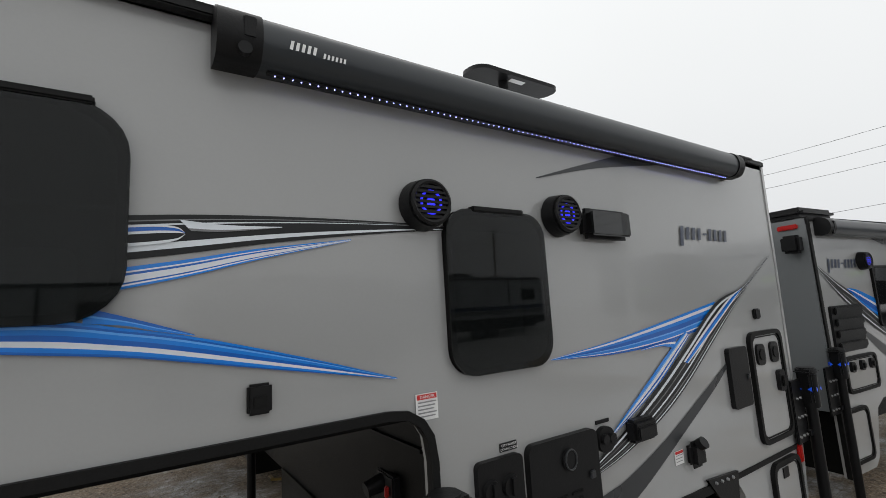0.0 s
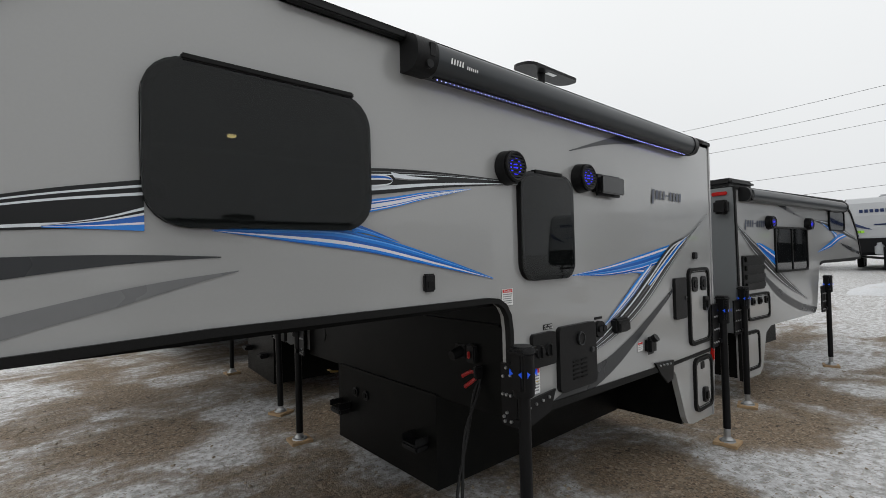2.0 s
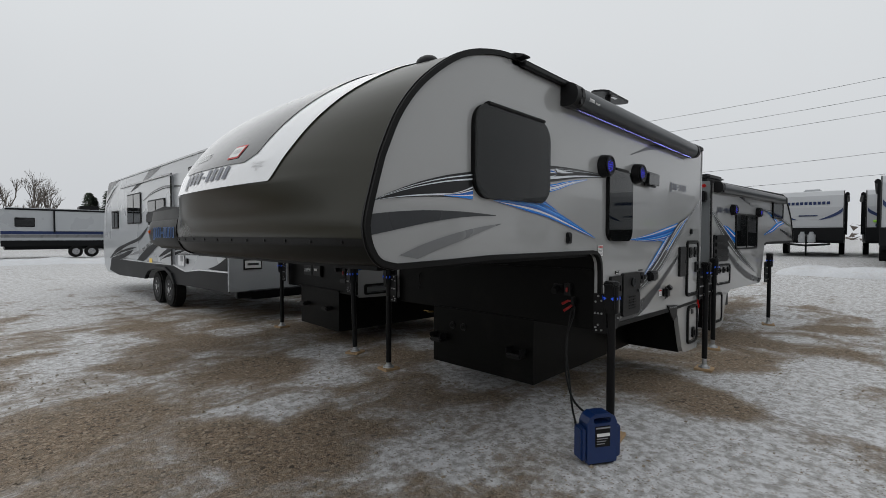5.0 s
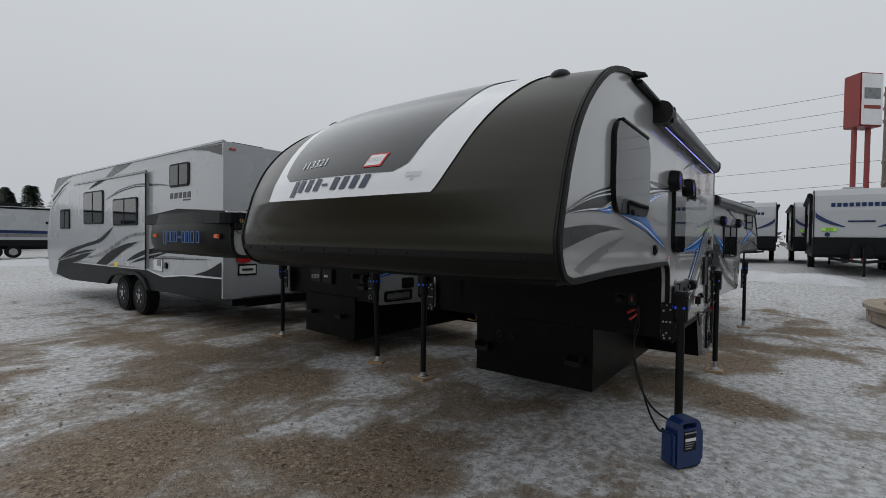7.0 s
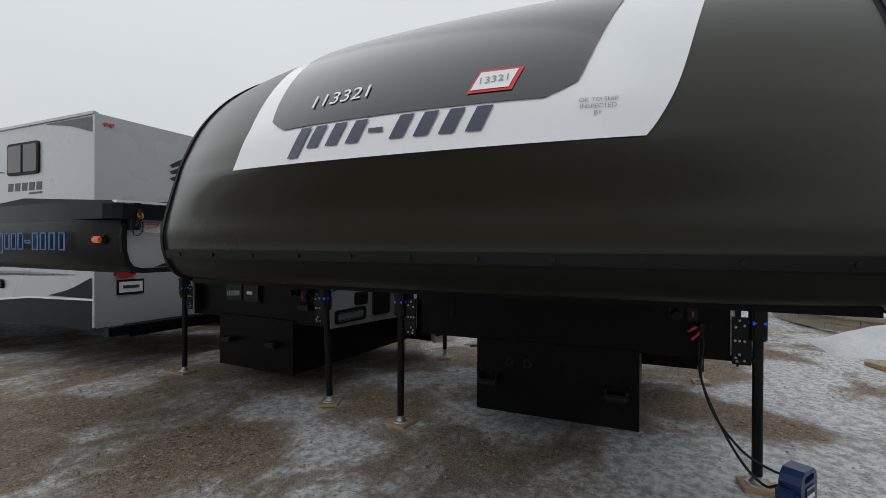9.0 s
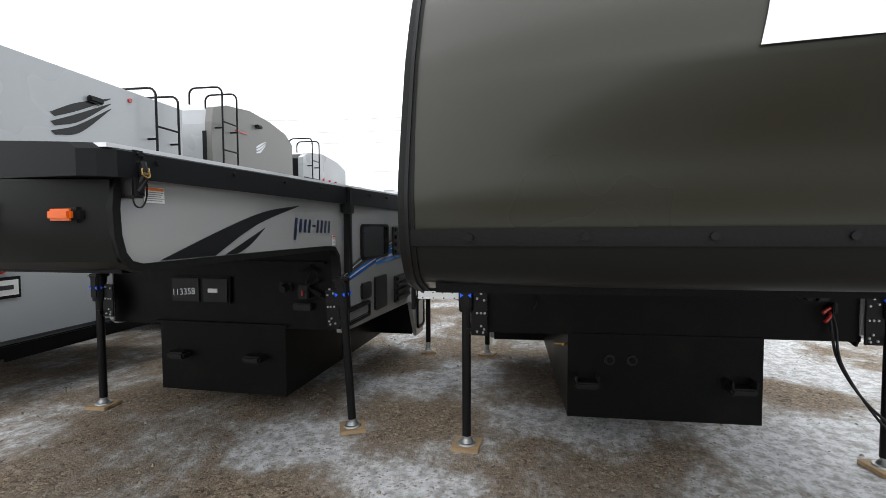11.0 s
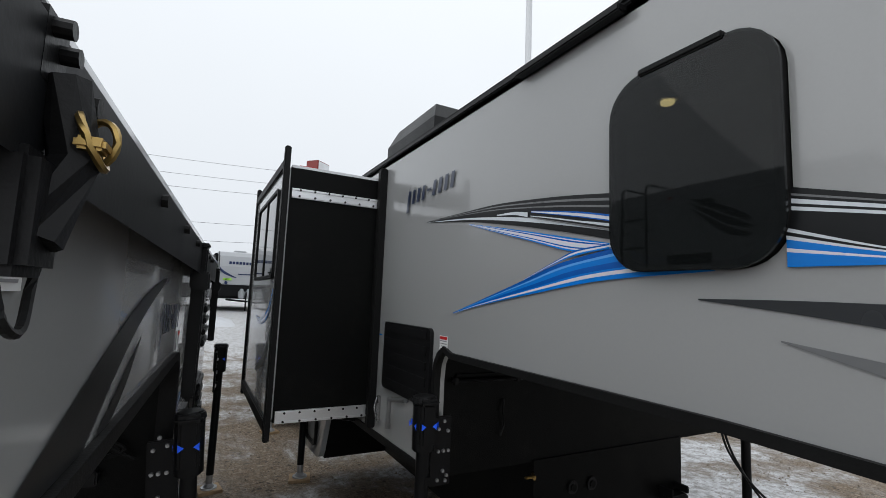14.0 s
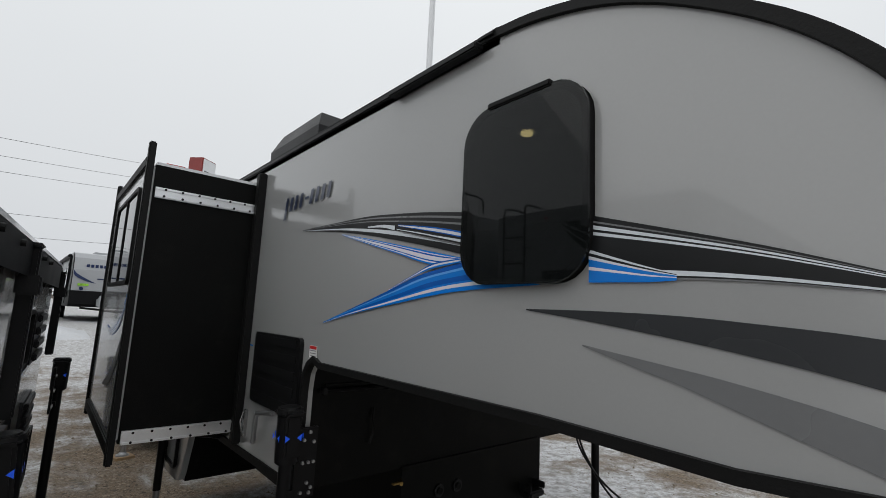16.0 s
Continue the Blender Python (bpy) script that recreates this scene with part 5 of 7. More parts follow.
# roof fittings
part("antenna_post", cyl((1.34, 1.46, 2.31), (1.34, 1.46, 2.53), 0.022, n=12), BLACK, camper, "", True)
an = plate([rrect(1.10, 1.58, -0.075, 0.075, 0.06)], 0, 0.016)
bmesh.ops.transform(an, matrix=Matrix.Translation((0.05, 1.46, 2.535)) @ Matrix.Rotation(radians(-84), 4, "X"), verts=an.verts[:])
part("roof_antenna", an, BLACK, camper, "flat black roof antenna")
part("antenna_label", box(1.35, 1.43, 1.40, 1.44, 2.514, 2.518), PAPER, camper)
acb = None
for z0, z1, i0, i1 in ((2.33, 2.54, 0.0, 0.0), (2.54, 2.65, 0.0, 0.08), (2.65, 2.69, 0.08, 0.18)):
    b = bmesh.new()
    lo = [b.verts.new((x, y, z0)) for x, y in ((1.25 + i0, 2.62 + i0 * 0.6), (1.99 - i0, 2.62 + i0 * 0.6), (1.99 - i0, 3.22 - i0 * 0.6), (1.25 + i0, 3.22 - i0 * 0.6))]
    hi = [b.verts.new((x, y, z1)) for x, y in ((1.25 + i1, 2.62 + i1 * 0.6), (1.99 - i1, 2.62 + i1 * 0.6), (1.99 - i1, 3.22 - i1 * 0.6), (1.25 + i1, 3.22 - i1 * 0.6))]
    for k in range(4):
        b.faces.new((lo[k], lo[(k + 1) % 4], hi[(k + 1) % 4], hi[k]))
    b.faces.new(hi)
    acb = join(acb, b)
part("air_conditioner", acb, BLACK, camper, "black roof air conditioner shroud")
for y in (1.47, 3.24):
    p = on_cap(y, 2.245, -0.006)
    b = bmesh.new()
    bmesh.ops.create_uvsphere(b, u_segments=18, v_segments=10, radius=1, matrix=Matrix.Translation(p) @ Matrix.Rotation(radians(-18), 4, "Y") @ Matrix.Diagonal((0.065, 0.05, 0.036, 1)))
    part("roof_lamp", b, BLACK, camper, "small black domed roof lamp", True)

# slide-out room on the far side
sl = part("slide_out", box(1.505, 2.75, FY - 0.05, 3.955, 0.80, 2.16), UNDER, camper, "black slide-out room with a grey outer wall")
part("outer_wall", box(1.505, 2.75, 3.955, 3.985, 0.815, 2.15, 0.004), GEL, sl, "glossy grey outer wall")
for x0, x1, z0, z1 in ((1.475, 1.515, 0.71, 2.27), (2.74, 2.78, 0.71, 2.27), (1.515, 2.74, 2.145, 2.20), (1.515, 2.74, 0.75, 0.815)):
    part("outer_flange", box(x0, x1, 3.966, 3.998, z0, z1, 0.006), RUBBER, sl)
part("slide_roof", box(1.51, 2.74, FY, 3.95, 2.16, 2.176), WHITE, sl)
for z0, z1 in ((1.99, 2.044), (0.795, 0.858)):
    tr = part("slide_track", box(1.493, 1.505, FY + 0.04, 3.945, z0, z1), ALU, sl, "bare aluminium slide track")
    for zz in (z0 + 0.008, z1 - 0.008):
        part("track_lip", box(1.487, 1.495, FY + 0.04, 3.945, zz - 0.004, zz + 0.004), ALU, tr)
    for k in range(6):
        part("rivet", cyl((1.488, FY + 0.10 + k * 0.078, z1 - 0.010), (1.483, FY + 0.10 + k * 0.078, z1 - 0.010), 0.006, n=8), RUBBER, tr)
    for k in range(6):
        part("rivet", cyl((1.488, FY + 0.07 + k * 0.085, z0 + 0.010), (1.483, FY + 0.07 + k * 0.085, z0 + 0.010), 0.006, n=8), RUBBER, tr)
part("wall_flange", box(1.45, 1.502, FY, FY + 0.045, 0.74, 2.23, 0.006), RUBBER, camper, "black slide-out seal flange")
part("wall_flange", box(2.755, 2.81, FY, FY + 0.045, 0.74, 2.23, 0.006), RUBBER, camper)
wl_ = part("slide_window", frame_ring(rrect(1.62, 2.50, 1.55, 2.06, 0.04), 0.02, 3.985, 4.0), RUBBER, sl, "dark slide-out window")
part("pane", plate([rrect(1.63, 2.49, 1.56, 2.05, 0.035)], 3.985, 3.992), PANE_D, wl_)
part("mullion", box(2.04, 2.06, 3.988, 3.998, 1.56, 2.05), RUBBER, wl_)
sweep(sl, [(1.60, 1.50), (1.75, 1.38), (2.05, 1.31), (2.3, 1.32)], [(1.60, 1.47), (1.75, 1.33), (2.05, 1.27), (2.3, 1.31)], [(0, 0.5, BLUE), (0.5, 0.7, SILVER), (0.7, 1, BLUE)], 3.988)
sweep(sl, [(1.60, 1.30), (1.8, 1.12), (2.1, 1.0)], [(1.60, 1.22), (1.8, 1.05), (2.1, 0.99)], [(0, 1, INK)], 3.988)
part("slide_marker", box(1.60, 1.66, 3.80, 3.90, 2.176, 2.205, 0.006), REDLENS, sl, "red marker lamp")
part("slide_arm", tube([(1.8, FY - 0.03, 0.70), (1.8, 3.75, 0.775)], 0.018, 8), JACKP, sl)

# ---- battery pack and leads ----
pk = thing("battery_pack", "blue plastic portable battery pack standing on the icy gravel", "battery pack", (0.26, 1.03, 0.0), 0)
import_m = Matrix.Translation((0.318, 1.040, 0.012)) @ Matrix.Rotation(radians(-32), 4, "Z") @ Matrix.Scale(0.85, 4)


def turned(bm):
    bmesh.ops.transform(bm, matrix=import_m, verts=bm.verts[:])
    return bm


case_loop = [(-0.112, 0.0), (0.112, 0.0), (0.118, 0.02), (0.118, 0.285), (0.100, 0.325), (0.060, 0.350), (-0.060, 0.350), (-0.100, 0.325), (-0.118, 0.285), (-0.118, 0.02)]
grip = rrect(-0.068, 0.068, 0.283, 0.322, 0.015)
body = part("case", turned(plate([case_loop, grip], -0.055, 0.055)), PACK, pk, "blue moulded case with a grip hole")
for s in (-1, 1):
    part("side_pod", turned(box(s * 0.114, s * 0.160, -0.045, 0.06, 0.02, 0.255, 0.012)), PACK, pk, "blue side pod for a lead", True)
pf = part("face_panel", turned(box(-0.056, 0.062, -0.060, -0.050, 0.115, 0.262, 0.003)), BLACK, pk, "black printed label")
part("print_bar", turned(box(-0.054, 0.060, -0.0635, -0.0595, 0.246, 0.256)), GREYINK, pf)
part("print_bar", turned(box(-0.046, 0.056, -0.0635, -0.0595, 0.190, 0.212)), PAPER, pf)
for k in range(3):
    part("print_bar", turned(box(-0.046, 0.040 - 0.012 * k, -0.0635, -0.0595, 0.172 - 0.018 * k, 0.177 - 0.018 * k)), GREYINK, pf)
part("foot_strip", turned(box(-0.10, 0.10, -0.052, 0.052, -0.012, 0.004, 0.003)), RUBBER, pk)
for s in (-1, 1):
    lead = thing("charging_lead", "black charging lead from the battery pack to the camper", "cable", (0.5, 1.3, 0.0), 0, "charging leads")
    pts = [(0.28 + 0.06 * s, 1.09 - 0.05 * s, 0.24), (0.34 + 0.03 * s, 1.16 - 0.02 * s, 0.22 + 0.03 * s), (0.41, 1.26, 0.28 + 0.03 * s), (0.53, 1.36 + 0.012 * s, 0.42 + 0.02 * s), (0.64 + 0.01 * s, 1.43, 0.62), (0.705, 1.425 + 0.012 * s, 0.80), (0.735, 1.42, 0.875)]
    part("lead", tube(smooth_line(pts, 6), 0.007, 8), WIRE, lead, "", True)

# chrome catch, strip of tape and hinge bolts below the slide-out
ct = part("compartment_catch", box(1.375, 1.40, FY, FY + 0.018, 0.79, 0.93, 0.004), CHROME, camper, "bright steel compartment catch")
part("catch_lever", tube([(1.388, FY + 0.02, 0.92), (1.392, FY + 0.032, 0.87), (1.386, FY + 0.02, 0.81)], 0.006, 8), CHROME, ct)
part("tape_strip", box(1.41, 1.45, FY, FY + 0.002, 1.255, 1.262), BLUE, camper, "strip of blue masking tape")

# ---- the pop-up camper beside it ----
# built in its own axes: x along its near side from front to rear, y into the body
pop = thing("pop_up_camper", "low grey pop-up truck camper with its black roof closed", "truck camper", (0.5, 4.43, 0.0), -3.5, kind="local")
PW = 1.95
pop_out = [(-1.183, 1.241), (-1.228, 1.255), (-1.253, 1.287), (-1.268, 1.346), (-1.272, 1.433), (-1.266, 1.491), (-1.238, 1.546), (-1.22, 1.58), (2.90, 1.58), (2.90, 0.62), (2.86, 0.12), (2.55, 0.12), (2.30, 0.56), (0.50, 0.62), (0.46, 0.66), (0.46, 1.08), (0.44, 1.18), (0.38, 1.235), (0.28, 1.245), (-0.4, 1.245), (-1.0, 1.245)]
part("side_wall", plate([pop_out], 0, 0.04), GEL, pop, "glossy grey side wall")
part("side_wall", plate([pop_out], PW, PW - 0.04), GEL, pop, "glossy grey side wall")
part("edge_trim", ribbon([(0.46, 0.66), (0.46, 1.08), (0.44, 1.18), (0.38, 1.235), (0.28, 1.245), (-0.4, 1.245), (-1.0, 1.242), (-1.183, 1.241), (-1.228, 1.255), (-1.253, 1.287), (-1.268, 1.346), (-1.272, 1.433), (-1.266, 1.491), (-1.238, 1.546), (-1.225, 1.57)], 0.024, -0.014, 0.045, over=0.006), RUBBER, pop, "black rubber edge trim", True)
part("rear_wall", box(2.87, 2.905, 0.02, PW - 0.02, 0.6, 1.58), GEL_REAR, pop)
part("lower_body", box(0.47, 2.86, 0.03, PW - 0.03, 0.64, 1.25), UNDER, pop, "black painted lower body")
part("bed_box", box(0.46, 2.86, 0.425, PW - 0.47, 0.14, 0.66), UNDER, pop, "black box that rides in a truck bed")
part("cabover_floor", box(-1.22, 0.47, 0.04, PW - 0.04, 1.215, 1.25), UNDER, pop)
for y0, y1 in ((0.045, 0.5), (PW - 0.5, PW - 0.045)):
    part("rear_compartment", box(2.5, 2.84, y0, y1, 0.15, 0.65), UNDER, pop)
part("body_core", box(-1.24, 2.87, 0.05, PW - 0.05, 1.24, 1.56), UNDER, pop)
# the closed roof lid
lid = bmesh.new()
rows = []
for x, ins in ((-1.37, 0.035), (-1.345, -0.015), (-1.31, -0.055), (1.0, -0.045), (2.92, -0.04)):
    slope = 1.64 + 0.016 * (x + 1.4)
    rows.append([lid.verts.new((x, y, z)) for y, z in ((ins  , 1.535), (ins, slope - 0.02), (ins + 0.03, slope), (PW / 2, slope + 0.05), (PW - ins - 0.03, slope), (PW - ins, slope - 0.02), (PW - ins, 1.535))])
for r, s in zip(rows, rows[1:]):
    for k in range(6):
        lid.faces.new((r[k], r[k + 1], s[k + 1], s[k]))
lid.faces.new(rows[0])
lid.faces.new(rows[-1][::-1])
bmesh.ops.recalc_face_normals(lid, faces=lid.faces[:])
lidp = part("roof_lid", lid, LID, pop, "black roof lid with bolts along its side")
part("lid_top", box(-1.31, 2.9, -0.045, 0.03, 1.648, 1.662), WHITE, lidp, "white roof edge").data.transform(Matrix.Rotation(radians(-0.92), 4, "Y"))
for k in range(7):
    part("lid_bolt", cyl((-1.15 + 0.42 * k, -0.045, 1.60 + 0.006 * k), (-1.15 + 0.42 * k, -0.062, 1.60 + 0.006 * k), 0.010, n=8), RUBBER, lidp)
# black moulded nose
nz = bmesh.new()
rows = []
for y in [PW * k / 16 for k in range(17)]:
    u = abs(2 * y / PW - 1)
    w = 1 - u ** 4
    rows.append([nz.verts.new((x - bul * w, y, z)) for x, bul, z in ((-1.20, 0.04, 1.225), (-1.27, 0.09, 1.26), (-1.29, 0.12, 1.33), (-1.29, 0.14, 1.41), (-1.29, 0.11, 1.53), (-1.27, 0.12, 1.535), (-1.27, 0.11, 1.645))])
for r, s in zip(rows, rows[1:]):
    for k in range(6):
        nz.faces.new((r[k], r[k + 1], s[k + 1], s[k]))
bmesh.ops.recalc_face_normals(nz, faces=nz.faces[:])
nzp = part("nose_cap", nz, OLIVE_LOW, pop, "charcoal nose cap with an outlined blue mark and amber lamps", True)
for y in (0.118, 1.44):
    u = abs(2 * y / PW - 1)
    x = -1.285 - 0.12 * (1 - u ** 4)
    al = part("amber_lamp", box(x - 0.02, x + 0.02, y - 0.055, y + 0.055, 1.39, 1.44, 0.012), RUBBER, nzp, "amber marker lamp")
    part("lens", box(x - 0.035, x - 0.012, y - 0.045, y + 0.045, 1.396, 1.434, 0.008), AMBER, al)
for k in range(9):
    y = 1.16 - 0.095 * k
    x = -1.29 - 0.14 * (1 - abs(2 * y / PW - 1) ** 4) - 0.008
    z0, z1 = (1.395, 1.41) if k == 4 else (1.355 if k else 1.33, 1.455)
    b = bmesh.new()
    loop = [(y, z0), (y - 0.062, z0), (y - 0.072, z1), (y - 0.010, z1)]
    for (a, c), (d, e) in zip(loop, loop[1:] + loop[:1]):
        box(x - 0.003, x, min(a, d) - 0.004, max(a, d) + 0.004, min(c, e) - 0.004, max(c, e) + 0.004, bm=b)
    part("mark_outline", b, NEON, nzp)
# graphics on the side
sweep(pop, [(-1.10, 1.252), (-0.72, 1.375), (-0.42, 1.455), (-0.085, 1.500)], [(-0.80, 1.252), (-0.6, 1.345), (-0.42, 1.41), (-0.085, 1.495)], [(0, 1, INK)], -0.003)
sweep(pop, [(-0.74, 1.252), (-0.6, 1.305), (-0.43, 1.372)], [(-0.65, 1.252), (-0.55, 1.29), (-0.43, 1.366)], [(0, 1, INK)], -0.003)
wordmark((-0.15, -0.004, 1.345), (1, 0, -0.02), (0, 0, 1), 0.48, 0.085, NAVY, pop)
sweep(pop, [(0.46, 1.02), (0.9, 1.15), (1.5, 1.24), (2.6, 1.33)], [(0.46, 0.95), (0.9, 1.02), (1.5, 1.12), (2.6, 1.32)], [(0, 0.2, INK), (0.2, 0.3, SILVER), (0.3, 0.55, GREY_D), (0.55, 0.7, BLUE), (0.7, 0.8, SILVER), (0.8, 1, BLUE_D)], -0.003)
sweep(pop, [(1.2, 1.11), (1.6, 1.17), (2.4, 1.10)], [(1.2, 1.05), (1.7, 1.06), (2.4, 1.09)], [(0, 0.4, BLUE), (0.4, 0.6, SILVER), (0.6, 1, BLUE)], -0.004)
pwn = part("window", frame_ring(rrect(0.86, 1.52, 1.11, 1.40, 0.05), 0.022, 0.004, -0.02), RUBBER, pop, "dark sliding window")
part("pane", plate([rrect(0.87, 1.51, 1.12, 1.39, 0.045)], 0.0, -0.010), PANE_D, pwn)
louvre(pop, 1.66, 2.15, 1.10, 1.38, 0.0, -1, 4)
louvre(pop, 1.70, 2.20, 0.64, 0.90, 0.0, -1, 4)
part("heater_door", plate([rrect(1.15, 1.45, 0.66, 0.95, 0.03)], 0, -0.02), BLACK, pop)
part("water_inlet", plate([rrect(0.85, 1.05, 0.80, 0.93, 0.03)], 0, -0.02), BLACK, pop)
hatch(pop, 0.56, 1.02, 0.65, 0.78, 0.0, 0.02, mat_in=GEL_REAR)
hatch(pop, 2.55, 2.85, 0.2, 0.56, 0.0, 0.04)
label_bars(0.35, 0.40, 1.25, 1.32, -0.003, pop, REDINK)
label_bars(-1.16, -1.07, 1.462, 1.518, -0.003, pop, ORANGEINK)
# roof latch with a padlock
LX, LZ = -1.233, 1.522
la = part("roof_latch", box(LX - 0.03, LX + 0.02, -0.045, 0.021, LZ - 0.05, LZ + 0.02, 0.006), BLACK, pop, "black roof latch with a brass-coloured lock")
part("latch_arm", tube([(LX - 0.005, -0.04, LZ - 0.03), (LX + 0.01, -0.05, LZ + 0.02), (LX + 0.012, -0.04, LZ + 0.07)], 0.014, 8), BLACK, la)
part("latch_plate", box(LX - 0.015, LX + 0.03, -0.035, -0.018, LZ + 0.06, LZ + 0.11, 0.004), BLACK, la)
part("lock_ring", tube([(LX + 0.008 + 0.015 * math.cos(a), -0.058 + 0.007 * math.sin(a), LZ + 0.034 + 0.016 * math.sin(a)) for a in [k * math.tau / 18 for k in range(18)]], 0.0026, 6, None, True), BRASS, la, "", True)
part("lock_ring", tube([(LX + 0.016 + 0.006 * math.cos(a), -0.060 + 0.010 * math.cos(a), LZ + 0.036 + 0.014 * math.sin(a)) for a in [k * math.tau / 18 for k in range(18)]], 0.0024, 6, None, True), BRASS, la, "", True)
part("lock_body", box(LX - 0.008, LX + 0.010, -0.068, -0.052, LZ + 0.026, LZ + 0.034, 0.002), BRASS, la)
part("latch_screw", cyl((LX + 0.0, -0.045, LZ + 0.098), (LX + 0.0, -0.030, LZ + 0.098), 0.006, n=10), BLACK, la)
part("latch_screw", cyl((LX + 0.016, -0.045, LZ + 0.088), (LX + 0.016, -0.030, LZ + 0.088), 0.006, n=10), BLACK, la)
part("latch_cord", tube(smooth_line([(LX - 0.02, -0.03, LZ - 0.05), (LX - 0.015, -0.035, LZ - 0.075), (LX + 0.01, -0.035, LZ - 0.08), (LX + 0.035, -0.03, LZ - 0.05), (LX + 0.03, -0.04, LZ)], 5), 0.003, 6), WIRE, la)
la.location.y -= 0.02
# bulkhead panels with the stock number
pn = part("bulkhead_panel", box(0.445, 0.46, 0.855, 1.365, 0.81, 1.015, 0.006), UNDER, pop, "black hatch cover with a white hand-written number")
for y0, y1 in ((0.87, 1.087), (1.11, 1.352)):
    part("cover", box(0.435, 0.447, y0, y1, 0.823, 1.002, 0.018), BLACK, pn)
lettering("113358", 0.068, pose(0.432, 1.245, 0.895, 90, -4, -90), CHALK, pn)
part("paper_tag", box(0.431, 0.435, 0.955, 1.035, 0.895, 0.925), PAPER, pn)
part("batten", box(0.44, 0.462, 0.1, PW - 0.1, 1.115, 1.132), UNDER, pop)
part("box_lip", box(0.435, 0.462, 0.40, PW - 0.44, 0.655, 0.672, 0.004), UNDER, pop)
part("hose", tube(smooth_line([(0.45, 0.22, 1.12), (0.43, 0.20, 1.05), (0.44, 0.24, 0.98), (0.43, 0.16, 0.90), (0.44, 0.10, 0.86)], 5), 0.008, 6), RUBBER, pop)
sk = part("socket", cyl((0.46, 0.41, 0.945), (0.40, 0.41, 0.935), 0.03, 0.025, 14), BLACK, pop)
part("socket_flange", box(0.45, 0.462, 0.36, 0.46, 0.915, 0.975, 0.004), BLACK, sk)
bs = part("battery_switch", box(0.43, 0.462, 0.225, 0.305, 0.865, 0.965, 0.006), BLACK, pop)
part("red_key", box(0.415, 0.432, 0.257, 0.271, 0.89, 0.93, 0.003), REDCLAMP, bs)
for k in range(2):
    part("battery_lead", tube(smooth_line([(0.44, 0.30 - 0.03 * k, 1.06), (0.42, 0.20 - 0.02 * k, 1.08), (0.425, 0.14, 1.02 - 0.02 * k), (0.43, 0.22, 0.96), (0.43, 0.13 + 0.02 * k, 0.90), (0.435, 0.24, 0.86), (0.44, 0.31, 0.85)], 6), 0.007, 6), RUBBER, pop, "looped black battery lead", True)
part("terminal_box", box(0.42, 0.462, 0.20, 0.34, 0.785, 0.835, 0.006), BLACK, pop)
for yy in (0.65, 1.28):
    part("bumper_block", box(0.36, 0.46, yy - 0.07, yy + 0.07, 0.40, 0.45, 0.012), BLACK, pop)
# roof rails
part("roof_fan", box(-0.6, -0.1, 0.7, 1.2, 1.66, 1.73, 0.03), BLACK, pop)
popinv = pop.matrix_world.inverted()
for wx, wy, s, f in ((0.845, 4.28, 1, True), (0.985, 6.34, -1, True), (3.05, 4.14, 1, False), (3.3, 6.20, -1, False)):
    g = pad(wx, wy, 10 * s + 12 * f)
    lp = popinv @ Vector((wx, wy, 0))
    j = jack(pop, lp.x, lp.y, 1.04 if f else 1.05, g, s, f)
    if f and s > 0:
        j.matrix_local = Matrix.Translation((0, lp.y, g)) @ Matrix.Rotation(radians(-3.4), 4, "X") @ Matrix.Translation((0, -lp.y, -g))
# tall lift posts that carry the roof
for xx in (0.52, 2.80):
    po = part("roof_lift_post", box(xx - 0.022, xx + 0.022, -0.07, -0.02, 1.05, 1.64, 0.006), JACKP, pop, "black roof lift post")
    part("post_knob", box(xx - 0.05, xx + 0.05, -0.075, -0.02, 1.64, 1.655, 0.005), BLACK, po)
    part("post_clamp", box(xx - 0.05, xx + 0.03, -0.085, -0.015, 1.47, 1.54, 0.006), BLACK, po)

# ---- the camper parked tail to tail ----
tail = thing("truck_camper", "grey truck camper with a slate rear wall, parked tail to tail", "truck camper", (4.45, 1.42, -0.07), -5.2, kind="local")
TW, dz = 2.1, 0.07
t_out = [(-0.06, 2.10 + dz), (3.45, 2.13 + dz), (3.62, 2.08 + dz), (3.85, 1.95 + dz), (4.08, 1.72 + dz), (4.23, 1.45 + dz), (4.26, 1.34 + dz), (4.20, 1.28 + dz), (2.50, 1.265 + dz), (2.40, 1.24 + dz), (2.36, 1.15 + dz), (2.24, 0.69 + dz), (2.16, 0.63 + dz), (0.75, 0.62 + dz), (0.62, 0.56 + dz), (0.50, 0.20 + dz), (0.42, 0.14 + dz), (-0.02, 0.14 + dz)]
part("side_wall", plate([t_out], 0, 0.04), GEL, tail, "glossy grey side wall")
part("side_wall", plate([t_out], TW, TW - 0.04), GEL, tail, "glossy grey side wall")
part("edge_trim", ribbon(t_out[:10], -0.025, -0.012, 0.02), RUBBER, tail, "", True)
part("edge_trim", ribbon([t_out[-1], t_out[0]], -0.03, -0.012, 0.02), RUBBER, tail)
part("rear_wall", box(-0.07, -0.02, 0.0, TW, 0.62 + dz, 2.10 + dz, 0.004), GEL_REAR, tail, "slate rear wall")
part("lower_rear", box(-0.02, 2.3, 0.03, TW - 0.03, 0.68 + dz, 1.26 + dz), UNDER, tail)
part("bed_box", box(-0.01, 2.32, 0.5, TW - 0.5, 0.2 + dz, 0.7 + dz), UNDER, tail)
part("rear_compartment", box(-0.01, 0.45, 0.045, 0.5, 0.16 + dz, 0.69 + dz), UNDER, tail)
part("rear_compartment", box(-0.01, 0.45, TW - 0.5, TW - 0.045, 0.16 + dz, 0.69 + dz), UNDER, tail)
